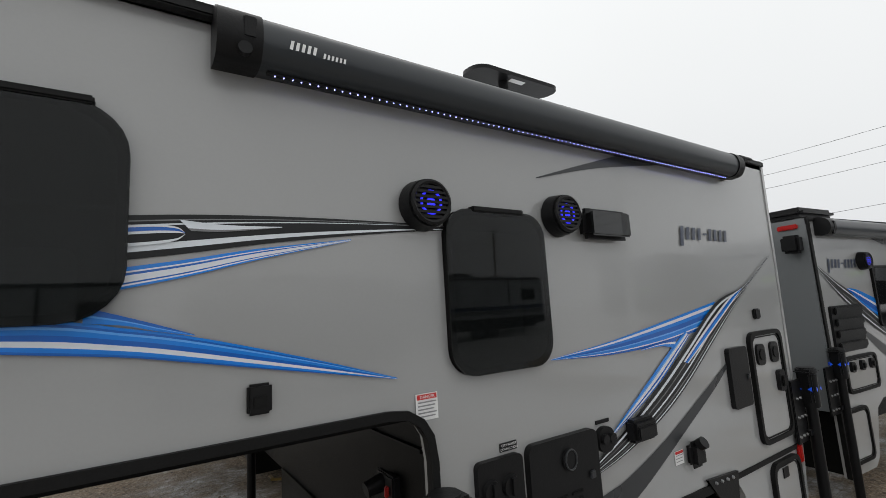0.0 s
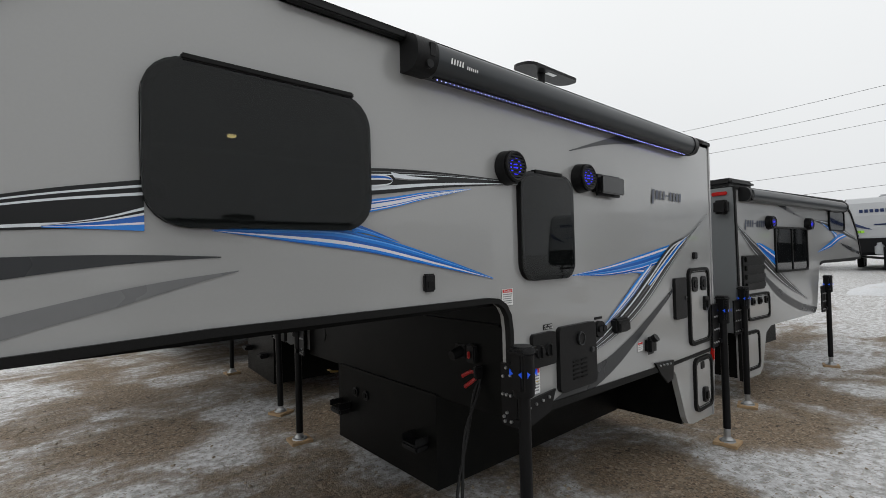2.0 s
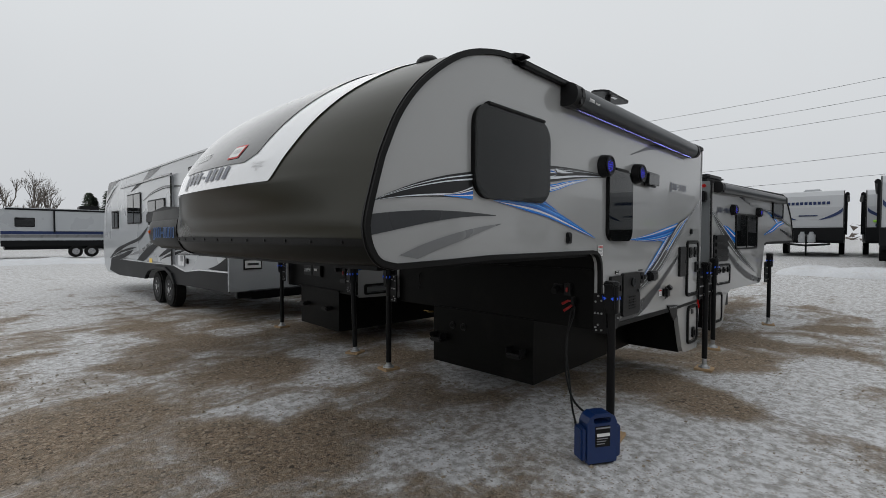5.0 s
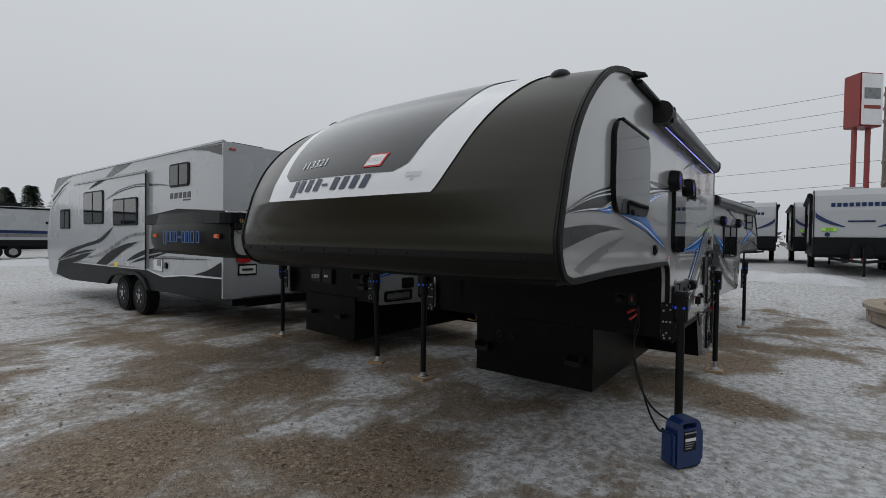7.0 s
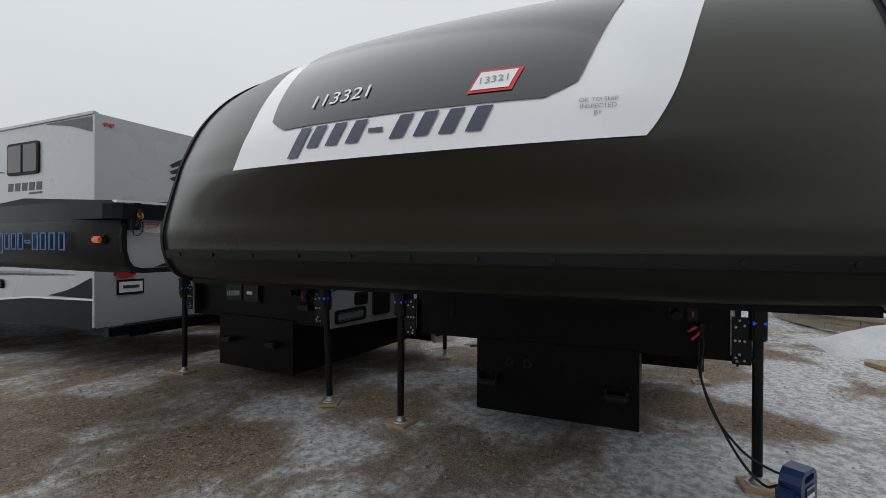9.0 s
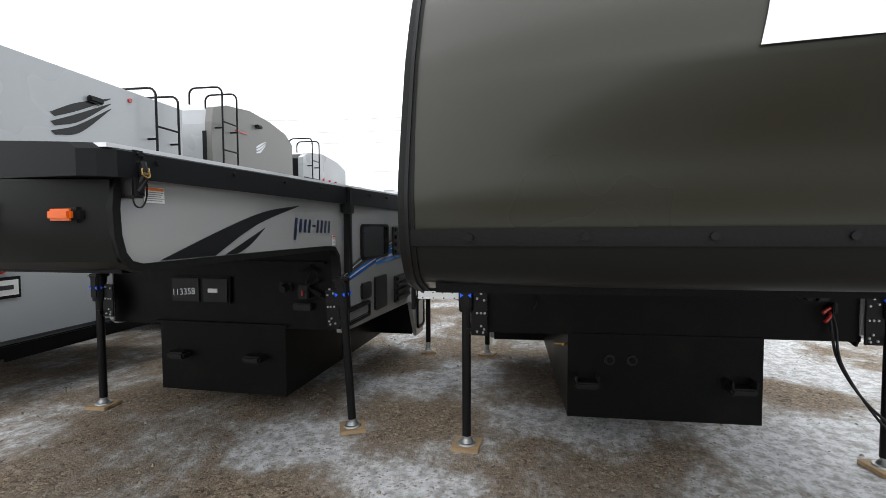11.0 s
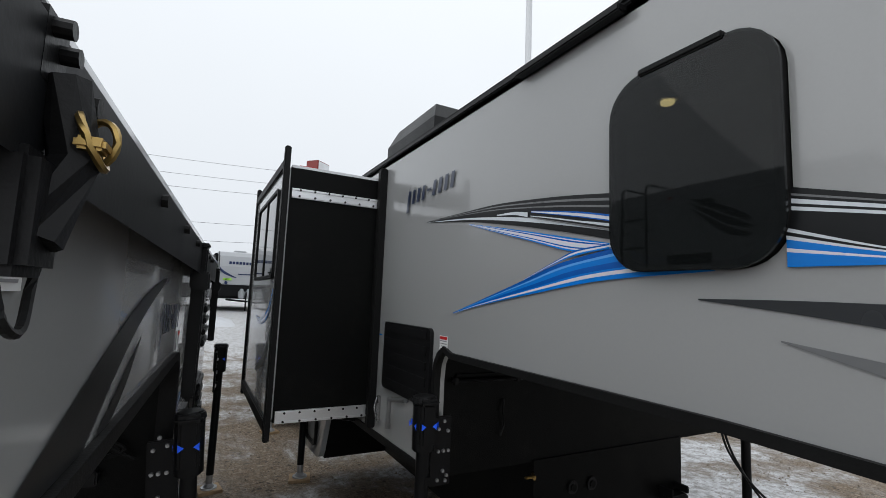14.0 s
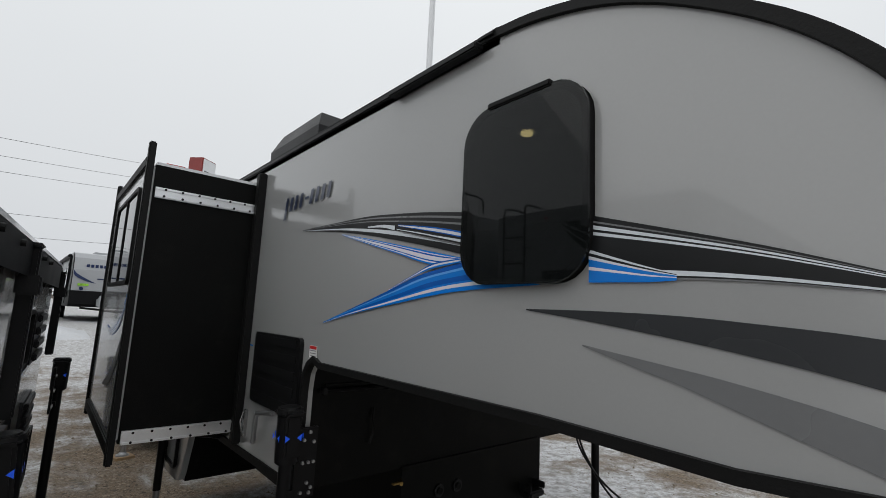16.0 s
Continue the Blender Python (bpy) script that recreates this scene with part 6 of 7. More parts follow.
part("cabover_floor", box(2.3, 4.2, 0.04, TW - 0.04, 1.25 + dz, 1.30 + dz), UNDER, tail)
rf = bmesh.new()
prof = t_out[:7]
a = [rf.verts.new((x, 0.04, z)) for x, z in prof]
c = [rf.verts.new((x, TW - 0.04, z)) for x, z in prof]
for k in range(len(prof) - 1):
    rf.faces.new((a[k], a[k + 1], c[k + 1], c[k]))
part("roof", rf, WHITE, tail)
part("rear_lamp", box(-0.085, -0.068, 0.05, 0.20, 2.02 + dz, 2.06 + dz, 0.008), REDLENS, tail, "red clearance lamp")
part("rear_speaker", box(-0.16, -0.068, 0.03, 0.16, 1.83 + dz, 1.97 + dz, 0.02), BLACK, tail)
part("air_conditioner", box(-0.02, 0.72, 0.55, 1.25, 2.11 + dz, 2.24 + dz, 0.05), BLACK, tail, "dark roof air conditioner", True)
part("vent_hood", box(0.02, 0.60, 0.05, 0.5, 2.13 + dz, 2.21 + dz, 0.03), BLACK, tail, "", True)
awning(tail, 0.05, 3.30, 0.0, 1.955 + dz, 2.095 + dz, False)
wordmark((0.16, -0.004, 1.70 + dz), (1, 0, 0), (0, 0, 1), 0.52, 0.075, NAVY, tail)
for xx, zz in ((0.76, 1.755), (1.95, 1.76)):
    speaker(tail, xx, zz + dz, 0.0)
tw = part("window", frame_ring(rrect(0.92, 1.94, 1.19 + dz, 1.715 + dz, 0.04), 0.022, 0.004, -0.02), RUBBER, tail, "dark sliding window")
part("pane", plate([rrect(0.93, 1.93, 1.20 + dz, 1.705 + dz, 0.035)], 0.0, -0.010), PANE_D, tw)
part("mullion", box(1.42, 1.44, -0.018, 0, 1.20 + dz, 1.705 + dz), RUBBER, tw)
t3 = part("window", frame_ring(rrect(2.79, 3.45, 1.69 + dz, 1.98 + dz, 0.06), 0.016, 0.004, -0.024), RUBBER, tail, "dark cabover window")
part("pane", plate([rrect(2.80, 3.44, 1.70 + dz, 1.97 + dz, 0.055)], 0.0, -0.016), PANE_D, t3)
louvre(tail, 0.06, 0.58, 1.04 + dz, 1.40 + dz, 0.0, -1, 4)
th = hatch(tail, 0.15, 0.70, 0.72 + dz, 1.0 + dz, 0.0, 0.04)
for k in range(3):
    latch(th, 0.25 + 0.17 * k, 0.92 + dz, -0.012, -1, 0.06, 0.08)
hatch(tail, 0.05, 0.40, 0.22 + dz, 0.62 + dz, 0.0, 0.05)
sweep(tail, [(-0.05, 1.815), (0.285, 1.655), (0.658, 1.500), (1.204, 1.205), (1.890, 0.905)], [(-0.05, 1.790), (0.285, 1.545), (0.658, 1.330), (1.204, 1.100), (1.890, 0.895)],
      [(0, 0.16, INK), (0.16, 0.24, SILVER), (0.24, 0.5, INK), (0.5, 0.56, GREY_M), (0.56, 0.76, INK), (0.76, 0.84, SILVER), (0.84, 1, INK)], -0.003)
sweep(tail, [(0.43, 1.602), (0.60, 1.585), (0.93, 1.500)], [(0.43, 1.595), (0.65, 1.470), (0.93, 1.345)], [(0, 0.3, BLUE), (0.3, 0.45, SILVER), (0.45, 0.8, BLUE_D), (0.8, 1, BLUE)], -0.005)
sweep(tail, [(0.598, 1.264), (1.163, 1.020), (1.7, 0.86), (2.23, 0.765)], [(0.598, 1.215), (1.009, 0.980), (1.60, 0.790), (2.16, 0.710)], [(0, 1, GREY_D)], -0.003)
sweep(tail, [(2.25, 1.90), (3.0, 1.87), (4.15, 1.64)], [(2.25, 1.885), (3.0, 1.78), (4.15, 1.62)], [(0, 0.3, INK), (0.3, 0.45, SILVER), (0.45, 1, INK)], -0.003)
sweep(tail, [(2.33, 1.478), (2.80, 1.60), (3.14, 1.70), (3.40, 1.73)], [(2.33, 1.470), (2.85, 1.535), (3.20, 1.62), (3.60, 1.69)], [(0, 0.5, BLUE), (0.5, 0.7, SILVER), (0.7, 1, BLUE)], -0.005)
sweep(tail, [(2.50, 1.865), (2.85, 1.80), (3.14, 1.72)], [(2.50, 1.860), (2.85, 1.76), (3.12, 1.66)], [(0, 0.5, BLUE), (0.5, 0.7, SILVER), (0.7, 1, BLUE)], -0.006)
sweep(tail, [(3.3, 1.59), (3.7, 1.54), (4.2, 1.45)], [(3.3, 1.57), (3.7, 1.49), (4.2, 1.41)], [(0, 1, GREY_D)], -0.003)
sweep(tail, [(1.30, 2.03), (1.55, 1.965), (1.90, 1.90)], [(1.05, 2.03), (1.45, 1.955), (1.90, 1.895)], [(0, 1, GREY_D)], -0.003)
tailinv = tail.matrix_world.inverted()
for wx, wy, s, f in ((4.36, 1.36, 1, False), (6.85, 1.13, 1, False), (6.97, 3.35, -1, False), (4.5, 3.5, -1, False)):
    g = pad(wx, wy, 14)
    lp = tailinv @ Vector((wx, wy, g))
    jack(tail, lp.x, lp.y, 1.10 + dz, lp.z, s, f)

# ---- trailers in the row behind ----


def wheel(parent, x, y, z, r=0.36, w=0.22):
    t = part("wheel", cyl((x - w / 2, y, z), (x + w / 2, y, z), r, n=28, bevel=0.03), TYRE, parent, "black tyre on an alloy rim", True)
    part("rim", cyl((x - w / 2 - 0.004, y, z), (x - w / 2 + 0.05, y, z), r * 0.62, r * 0.58, 24), T_DARK, t, "", True)
    for k in range(5):
        a = k * math.tau / 5 + 0.3
        part("spoke", box(x - w / 2 - 0.012, x - w / 2 + 0.004, y + r * 0.34 * math.cos(a) - 0.03, y + r * 0.34 * math.cos(a) + 0.03, z + r * 0.34 * math.sin(a) - 0.03, z + r * 0.34 * math.sin(a) + 0.03, 0.012), CHROME, t)
    part("hub", cyl((x - w / 2 - 0.016, y, z), (x - w / 2, y, z), r * 0.18, n=14), CHROME, t, "", True)
    return t


def side_plate(loop, x0, x1):
    """A plate in the yz plane."""
    b = plate([[(p[0], p[1]) for p in loop]], 0, 1)
    for v in b.verts:
        v.co = Vector((x0 + (x1 - x0) * v.co.y, v.co.x, v.co.z))
    bmesh.ops.recalc_face_normals(b, faces=b.faces[:])
    return b


def side_sweep(parent, top, bottom, bands, x, name="stripe"):
    """As sweep(), on a wall in the yz plane."""
    before = set(o.name for o in parent.children)
    sweep(parent, top, bottom, bands, 0.0, 22, name)
    off = BASE.get(parent.name, Vector((0, 0, 0)))
    for o in parent.children:
        if o.name not in before:
            for v in o.data.vertices:
                c = v.co + off
                v.co = Vector((x, c.x, c.z)) - off


def side_window(parent, y0, y1, z0, z1, x, mull=True):
    w = part("window", side_plate(rrect(y0, y1, z0, z1, 0.05), x - 0.02, x + 0.01), RUBBER, parent, "dark sliding window")
    part("pane", side_plate(rrect(y0 + 0.03, y1 - 0.03, z0 + 0.03, z1 - 0.03, 0.04), x - 0.026, x - 0.019), PANE_D, w)
    if mull:
        part("mullion", box(x - 0.032, x - 0.02, (y0 + y1) / 2 - 0.012, (y0 + y1) / 2 + 0.012, z0 + 0.03, z1 - 0.03), RUBBER, w)


def ladder(parent, x, y, z0, z1, w=0.34):
    """A rear ladder whose rails hook over the roof edge."""
    for s in (0, 1):
        xx = x + s * w
        part("ladder_rail", tube([(xx, y - 0.11, z0)] + [(xx, y - 0.11 + 0.09 * (1 - math.cos(q)), z1 + 0.11 + 0.09 * math.sin(q)) for q in [k * 0.314 for k in range(6)]] + [(xx, y + 0.29 + 0.09 * math.sin(q), z1 + 0.11 + 0.09 * math.cos(q)) for q in [k * 0.314 for k in range(6)]] + [(xx, y + 0.38, z1 - 0.02)], 0.013, 8), JACKP, parent, "black tubular ladder rail", True)
    for k in range(6):
        zz = z0 + 0.12 + k * (z1 - z0) / 6
        part("rung", cyl((x, y - 0.11, zz), (x + w, y - 0.11, zz), 0.012, n=8), JACKP, parent)
    for zz in (z0 + 0.2, z1 - 0.35):
        for s in (0, 1):
            part("ladder_bracket", cyl((x + s * w, y - 0.11, zz), (x + s * w, y, zz), 0.012, n=8), JACKP, parent)


def bird_mark(parent, x0, z0, y, s, ink=INK):
    """A plain wing-like maker's mark."""
    for k in range(3):
        sweep(parent, [(x0, z0 + 0.08 * k * s), (x0 + 0.25 * s, z0 + (0.10 + 0.10 * k) * s), (x0 + 0.62 * s, z0 + (0.34 + 0.05 * k) * s)], [(x0 + 0.04 * s, z0 + (0.08 * k - 0.03) * s), (x0 + 0.28 * s, z0 + (0.04 + 0.10 * k) * s), (x0 + 0.62 * s, z0 + (0.33 + 0.05 * k) * s)], [(0, 1, ink)], y)


# fifth-wheel trailer whose long side faces the yard
EX, EY0, EY1, EX2 = 0.52, 7.12, 15.9, 2.98
eagle = thing("travel_trailer", "long white travel trailer with dark grey swoosh graphics", "trailer", (1.7, 11.0, 0.0))
e_out = [(EY0, 0.49), (EY0, 2.80), (EY0 + 2, 2.81), (EY1 - 1.6, 2.83), (EY1 - 0.65, 2.80), (EY1 - 0.35, 2.57), (EY1, 2.04), (EY1 + 0.22, 1.49), (EY1 + 0.22, 0.93), (EY1 + 0.07, 0.52), (EY1 - 0.25, 0.36), (14.2, 0.34), (11.72, 0.41), (11.62, 0.52), (11.40, 0.63), (11.0, 0.69), (10.2, 0.70), (9.86, 0.63), (9.66, 0.44)]
part("body", side_plate(e_out, EX, EX2), T_WHITE, eagle, "glossy white fibreglass body")
part("lower_band", side_plate([(EY0 - 0.004, 0.485), (EY0 - 0.004, 0.79), (8.36, 0.765), (9.1, 0.70), (9.55, 0.755), (9.77, 0.79), (11.8, 0.765), (15.08, 0.75), (15.3, 0.42), (14.2, 0.335), (11.72, 0.405), (11.62, 0.515), (11.40, 0.625), (11.0, 0.685), (10.2, 0.695), (9.86, 0.625), (9.66, 0.435)], EX - 0.012, EX + 0.01), T_DARK, eagle, "dark grey lower band")
part("band_line", side_plate([(EY0, 0.79), (8.36, 0.765), (9.1, 0.70), (9.55, 0.755), (9.77, 0.79), (11.8, 0.765), (15.08, 0.75), (15.08, 0.77), (11.8, 0.785), (9.77, 0.81), (9.5, 0.775), (9.1, 0.722), (8.36, 0.785), (EY0, 0.812)], EX - 0.016, EX - 0.011), WHITE, eagle, "white pinstripe")
part("rear_trim", box(EX - 0.012, EX + 0.03, EY0 - 0.012, EY0 + 0.03, 0.5, 2.81, 0.004), T_WHITE, eagle)
part("drip_rail", box(EX - 0.02, EX + 0.01, EY0, EY1 - 1.4, 2.79, 2.82), T_WHITE, eagle)
part("slide_room", box(EX - 0.05, EX + 0.02, 9.74, 13.65, 0.82, 2.54, 0.01), T_WHITE, eagle, "closed slide-out room")
part("slide_trim", box(EX - 0.062, EX - 0.045, 9.715, 9.745, 0.80, 2.52), RUBBER, eagle)
part("slide_trim", box(EX - 0.075, EX - 0.045, 9.68, 13.65, 2.54, 2.575), GREY_M, eagle)
for y0, y1, z0, z1, xx in ((8.17, 8.86, 2.22, 2.60, EX), (10.08, 11.27, 1.60, 2.12, EX - 0.05), (11.83, 13.02, 1.64, 2.34, EX - 0.05), (14.22, 14.95, 1.55, 2.02, EX)):
    side_window(eagle, y0, y1, z0, z1, xx)
D = [(0, 1, T_DARK)]
DG = [(0, 1, GREY_D)]
side_sweep(eagle, [(8.04, 2.775), (7.6, 2.772), (7.165, 2.768)], [(8.04, 2.765), (7.6, 2.705), (7.165, 2.60)], DG, EX - 0.004)
side_sweep(eagle, [(11.69, 2.14), (11.0, 2.29), (10.25, 2.355), (9.75, 2.348)], [(11.69, 2.13), (11.0, 2.24), (10.25, 2.30), (9.75, 2.29)], [(0, 0.55, GREY_D), (0.55, 0.7, T_WHITE), (0.7, 1, T_DARK)], EX - 0.056)
side_sweep(eagle, [(9.71, 2.345), (9.3, 2.315), (8.95, 2.275)], [(9.71, 2.30), (9.3, 2.285), (8.95, 2.262)], DG, EX - 0.004)
side_sweep(eagle, [(11.9, 2.60), (11.6, 2.70), (11.33, 2.785), (10.9, 2.79), (10.5, 2.785)], [(11.9, 2.585), (11.55, 2.60), (11.2, 2.65), (10.9, 2.70), (10.5, 2.775)], DG, EX - 0.004)
side_sweep(eagle, [(12.71, 2.41), (12.35, 2.50), (11.95, 2.565), (11.3, 2.58)], [(12.71, 2.40), (12.2, 2.46), (11.8, 2.52), (11.3, 2.575)], D, EX - 0.056)
side_sweep(eagle, [(15.50, 2.50), (15.25, 2.79), (14.6, 2.80), (14.0, 2.80)], [(15.50, 2.45), (15.15, 2.56), (14.6, 2.70), (14.0, 2.79)], DG, EX - 0.004)
side_sweep(eagle, [(15.62, 2.30), (15.2, 2.44), (14.7, 2.60), (14.2, 2.68)], [(15.62, 2.24), (15.2, 2.38), (14.7, 2.56), (14.2, 2.675)], D, EX - 0.004)
side_sweep(eagle, [(15.75, 2.12), (15.4, 2.26), (14.9, 2.46), (14.5, 2.54)], [(15.75, 2.06), (15.4, 2.20), (14.9, 2.42), (14.5, 2.535)], [(0, 1, GREY_M)], EX - 0.004)
side_sweep(eagle, [(15.0, 0.775), (14.19, 1.03), (13.09, 1.195), (12.12, 1.325), (11.54, 1.505), (11.32, 1.57)], [(15.0, 0.76), (14.0, 0.965), (13.09, 1.12), (12.0, 1.265), (11.5, 1.455), (11.32, 1.56)], D, EX - 0.056)
side_sweep(eagle, [(14.95, 0.77), (14.0, 0.94), (13.0, 1.07), (12.28, 1.10)], [(14.95, 0.765), (14.0, 0.905), (13.0, 1.01), (12.28, 1.095)], D, EX - 0.056)
side_sweep(eagle, [(14.9, 0.765), (13.9, 0.865), (13.2, 0.975), (12.6, 1.03)], [(14.4, 0.76), (13.8, 0.77), (13.0, 0.90), (12.6, 1.02)], D, EX - 0.056)
side_sweep(eagle, [(12.92, 0.91), (11.82, 1.075), (10.99, 1.30), (10.36, 1.44), (9.75, 1.47)], [(12.92, 0.89), (11.97, 0.975), (11.25, 1.145), (10.48, 1.362), (9.75, 1.42)], [(0, 1, GREY_M)], EX - 0.056)
side_sweep(eagle, [(12.27, 0.80), (11.53, 1.06), (10.73, 1.232), (10.07, 1.30)], [(11.67, 0.80), (11.3, 0.92), (10.72, 1.12), (10.07, 1.292)], D, EX - 0.058)
side_sweep(eagle, [(10.6, 0.93), (10.2, 1.06), (9.76, 1.155)], [(10.6, 0.92), (10.2, 0.98), (9.76, 1.07)], D, EX - 0.056)
side_sweep(eagle, [(9.71, 1.165), (9.3, 1.215), (8.74, 1.23)], [(9.71, 1.08), (9.3, 1.12), (8.74, 1.222)], D, EX - 0.004)
side_sweep(eagle, [(10.4, 0.89), (10.1, 0.97), (9.76, 1.03)], [(10.4, 0.885), (10.1, 0.93), (9.76, 0.975)], D, EX - 0.056)
side_sweep(eagle, [(9.71, 1.045), (9.3, 1.10), (8.95, 1.13)], [(9.71, 0.99), (9.3, 1.06), (8.95, 1.125)], D, EX - 0.004)
side_sweep(eagle, [(9.55, 1.035), (8.9, 1.07), (8.2, 1.07), (7.44, 1.06)], [(9.55, 0.985), (8.9, 1.015), (8.2, 1.03), (7.44, 1.055)], [(0, 0.5, GREY_M), (0.5, 1, GREY_D)], EX - 0.004)
side_sweep(eagle, [(7.95, 0.815), (7.55, 0.90), (7.145, 1.04)], [(7.95, 0.81), (7.55, 0.812), (7.145, 0.812)], D, EX - 0.018)
for k in range(5):
    part("mark_bar", side_plate([(8.87 - 0.155 * k, 2.03), (8.76 - 0.155 * k, 2.03), (8.75 - 0.155 * k, 2.125), (8.86 - 0.155 * k, 2.125)], EX - 0.004, EX), INK, eagle)
part("mark_bar", side_plate([(8.40, 1.985), (8.13, 1.985), (8.13, 2.008), (8.40, 2.008)], EX - 0.004, EX), INK, eagle)
part("caution_sticker", box(EX - 0.056, EX - 0.05, 11.05, 11.25, 0.79, 0.88), YELLOWINK, eagle)
part("water_panel", box(EX - 0.02, EX, 9.13, 9.48, 0.795, 1.01, 0.01), WHITE, eagle)
part("panel_window", box(EX - 0.024, EX - 0.018, 9.18, 9.33, 0.89, 0.99, 0.004), GREY_M, eagle)
part("side_port", box(EX - 0.03, EX, 8.94, 9.04, 0.85, 0.96, 0.03), BLACK, eagle)
for y in (10.27, 11.10):
    wheel(eagle, EX + 0.16, y, 0.265, 0.345)
part("fender", side_plate([(9.64, 0.44), (9.84, 0.64), (10.2, 0.74), (11.0, 0.73), (11.44, 0.66), (11.66, 0.52), (11.72, 0.41), (11.66, 0.41), (11.58, 0.50), (11.40, 0.60), (11.0, 0.665), (10.2, 0.675), (9.89, 0.58), (9.72, 0.44)], EX - 0.05, EX + 0.02), T_DARK, eagle)
part("chassis", box(EX + 0.3, EX2 - 0.3, EY0 - 0.1, EY1 - 0.6, 0.36, 0.50), T_DARK, eagle)
part("rear_bumper", box(EX + 0.05, EX2 - 0.05, EY0 - 0.16, EY0 - 0.06, 0.40, 0.50, 0.01), JACKP, eagle)
part("air_conditioner", box(1.4, 2.1, 10.6, 11.6, 2.86, 3.02, 0.05), BLACK, eagle, "", True)
part("roof_vent", box(0.9, 1.5, 7.6, 8.2, 2.80, 2.92, 0.04), BLACK, eagle, "", True)
part("tail_lamp", plate([[(0.82 + 0.115 * math.cos(k * math.tau / 24), 1.065 + 0.045 * math.sin(k * math.tau / 24)) for k in range(24)]], EY0, EY0 - 0.03), REDLENS, eagle, "red oval tail lamp")
pt = part("number_plate", box(0.74, 1.04, EY0 - 0.012, EY0, 0.83, 1.0), RUBBER, eagle, "framed dealer plate with plain bars")
part("plate_face", box(0.76, 1.02, EY0 - 0.016, EY0 - 0.01, 0.855, 0.975), PAPER, pt)
part("plate_bar", box(0.80, 0.98, EY0 - 0.02, EY0 - 0.014, 0.90, 0.935), GREY_D, pt)
part("rear_camera", box(1.70, 1.86, EY0 - 0.05, EY0, 2.56, 2.62, 0.015), BLACK, eagle)
for xx in (0.62, 0.68, 2.2):
    part("clearance_lamp", cyl((xx, EY0, 2.70), (xx, EY0 - 0.02, 2.70), 0.022, n=12), REDLENS, eagle)
bird_mark(eagle, 1.35, 2.22, EY0 - 0.004, 1.0)
part("mark_bar", plate([[(1.75, 1.95), (2.25, 1.95), (2.25, 2.06), (1.75, 2.06)]], EY0 - 0.004, EY0), INK, eagle)
ladder(eagle, 2.44, EY0, 0.7, 2.70)

# taupe trailer beside it
taupe = thing("travel_trailer", "taupe-backed travel trailer with white sides and a roof ladder", "trailer", (4.8, 11.0, 0.0))
arch = [(3.66, 0.5), (3.66, 2.82), (3.70, 3.02), (4.0, 3.12), (4.6, 3.19), (5.2, 3.15), (5.75, 3.05), (6.0, 2.90), (6.02, 0.5)]
part("rear_cap", plate([arch], 7.20, 7.30), T_BEIGE, taupe, "taupe moulded rear wall")
part("body", plate([[(x + (0.02 if x < 4.8 else -0.02), z - 0.02) for x, z in arch]], 7.30, 15.5), T_WHITE, taupe, "white body")
part("side_trim", box(3.655, 3.67, 7.28, 7.34, 0.5, 2.7), RUBBER, taupe)
bird_mark(taupe, 4.75, 2.58, 7.196, 0.5, SILVER)
part("rear_camera", box(4.72, 4.86, 7.13, 7.2, 2.96, 3.01, 0.012), BLACK, taupe)
part("clearance_lamp", box(4.2, 4.5, 7.185, 7.2, 2.80, 2.82), REDLENS, taupe)
ladder(taupe, 3.74, 7.20, 0.8, 3.10)
for y in (10.2, 11.0):
    wheel(taupe, 3.84, y, 0.27)
part("chassis", box(3.9, 5.8, 7.3, 15.2, 0.34, 0.52), T_DARK, taupe)

third = thing("travel_trailer", "white travel trailer with dark sides and red lamps", "trailer", (7.8, 11.0, 0.0))
arch3 = [(6.55, 0.5), (6.55, 2.78), (6.8, 2.90), (7.5, 2.98), (8.4, 2.92), (8.95, 2.78), (9.0, 0.5)]
part("rear_cap", plate([arch3], 7.25, 7.35), T_WHITE, third)
part("body", plate([[(x + (0.02 if x < 7.8 else -0.02), z - 0.02) for x, z in arch3]], 7.35, 15), T_DARK, third, "dark body")
for k in range(3):
    part("clearance_lamp", cyl((7.55 + 0.35 * k, 7.25, 2.42), (7.55 + 0.35 * k, 7.22, 2.42), 0.04, n=12), REDLENS, third)
part("dark_panel", box(6.6, 7.2, 7.235, 7.25, 1.0, 2.40), T_DARK, third)
ladder(third, 6.75, 7.25, 0.8, 2.98)
for y in (10.2, 11.0):
    wheel(third, 6.72, y, 0.27)
part("chassis", box(6.8, 8.8, 7.4, 14.8, 0.34, 0.52), T_DARK, third)

# ---- trailers with their fronts towards the yard ----


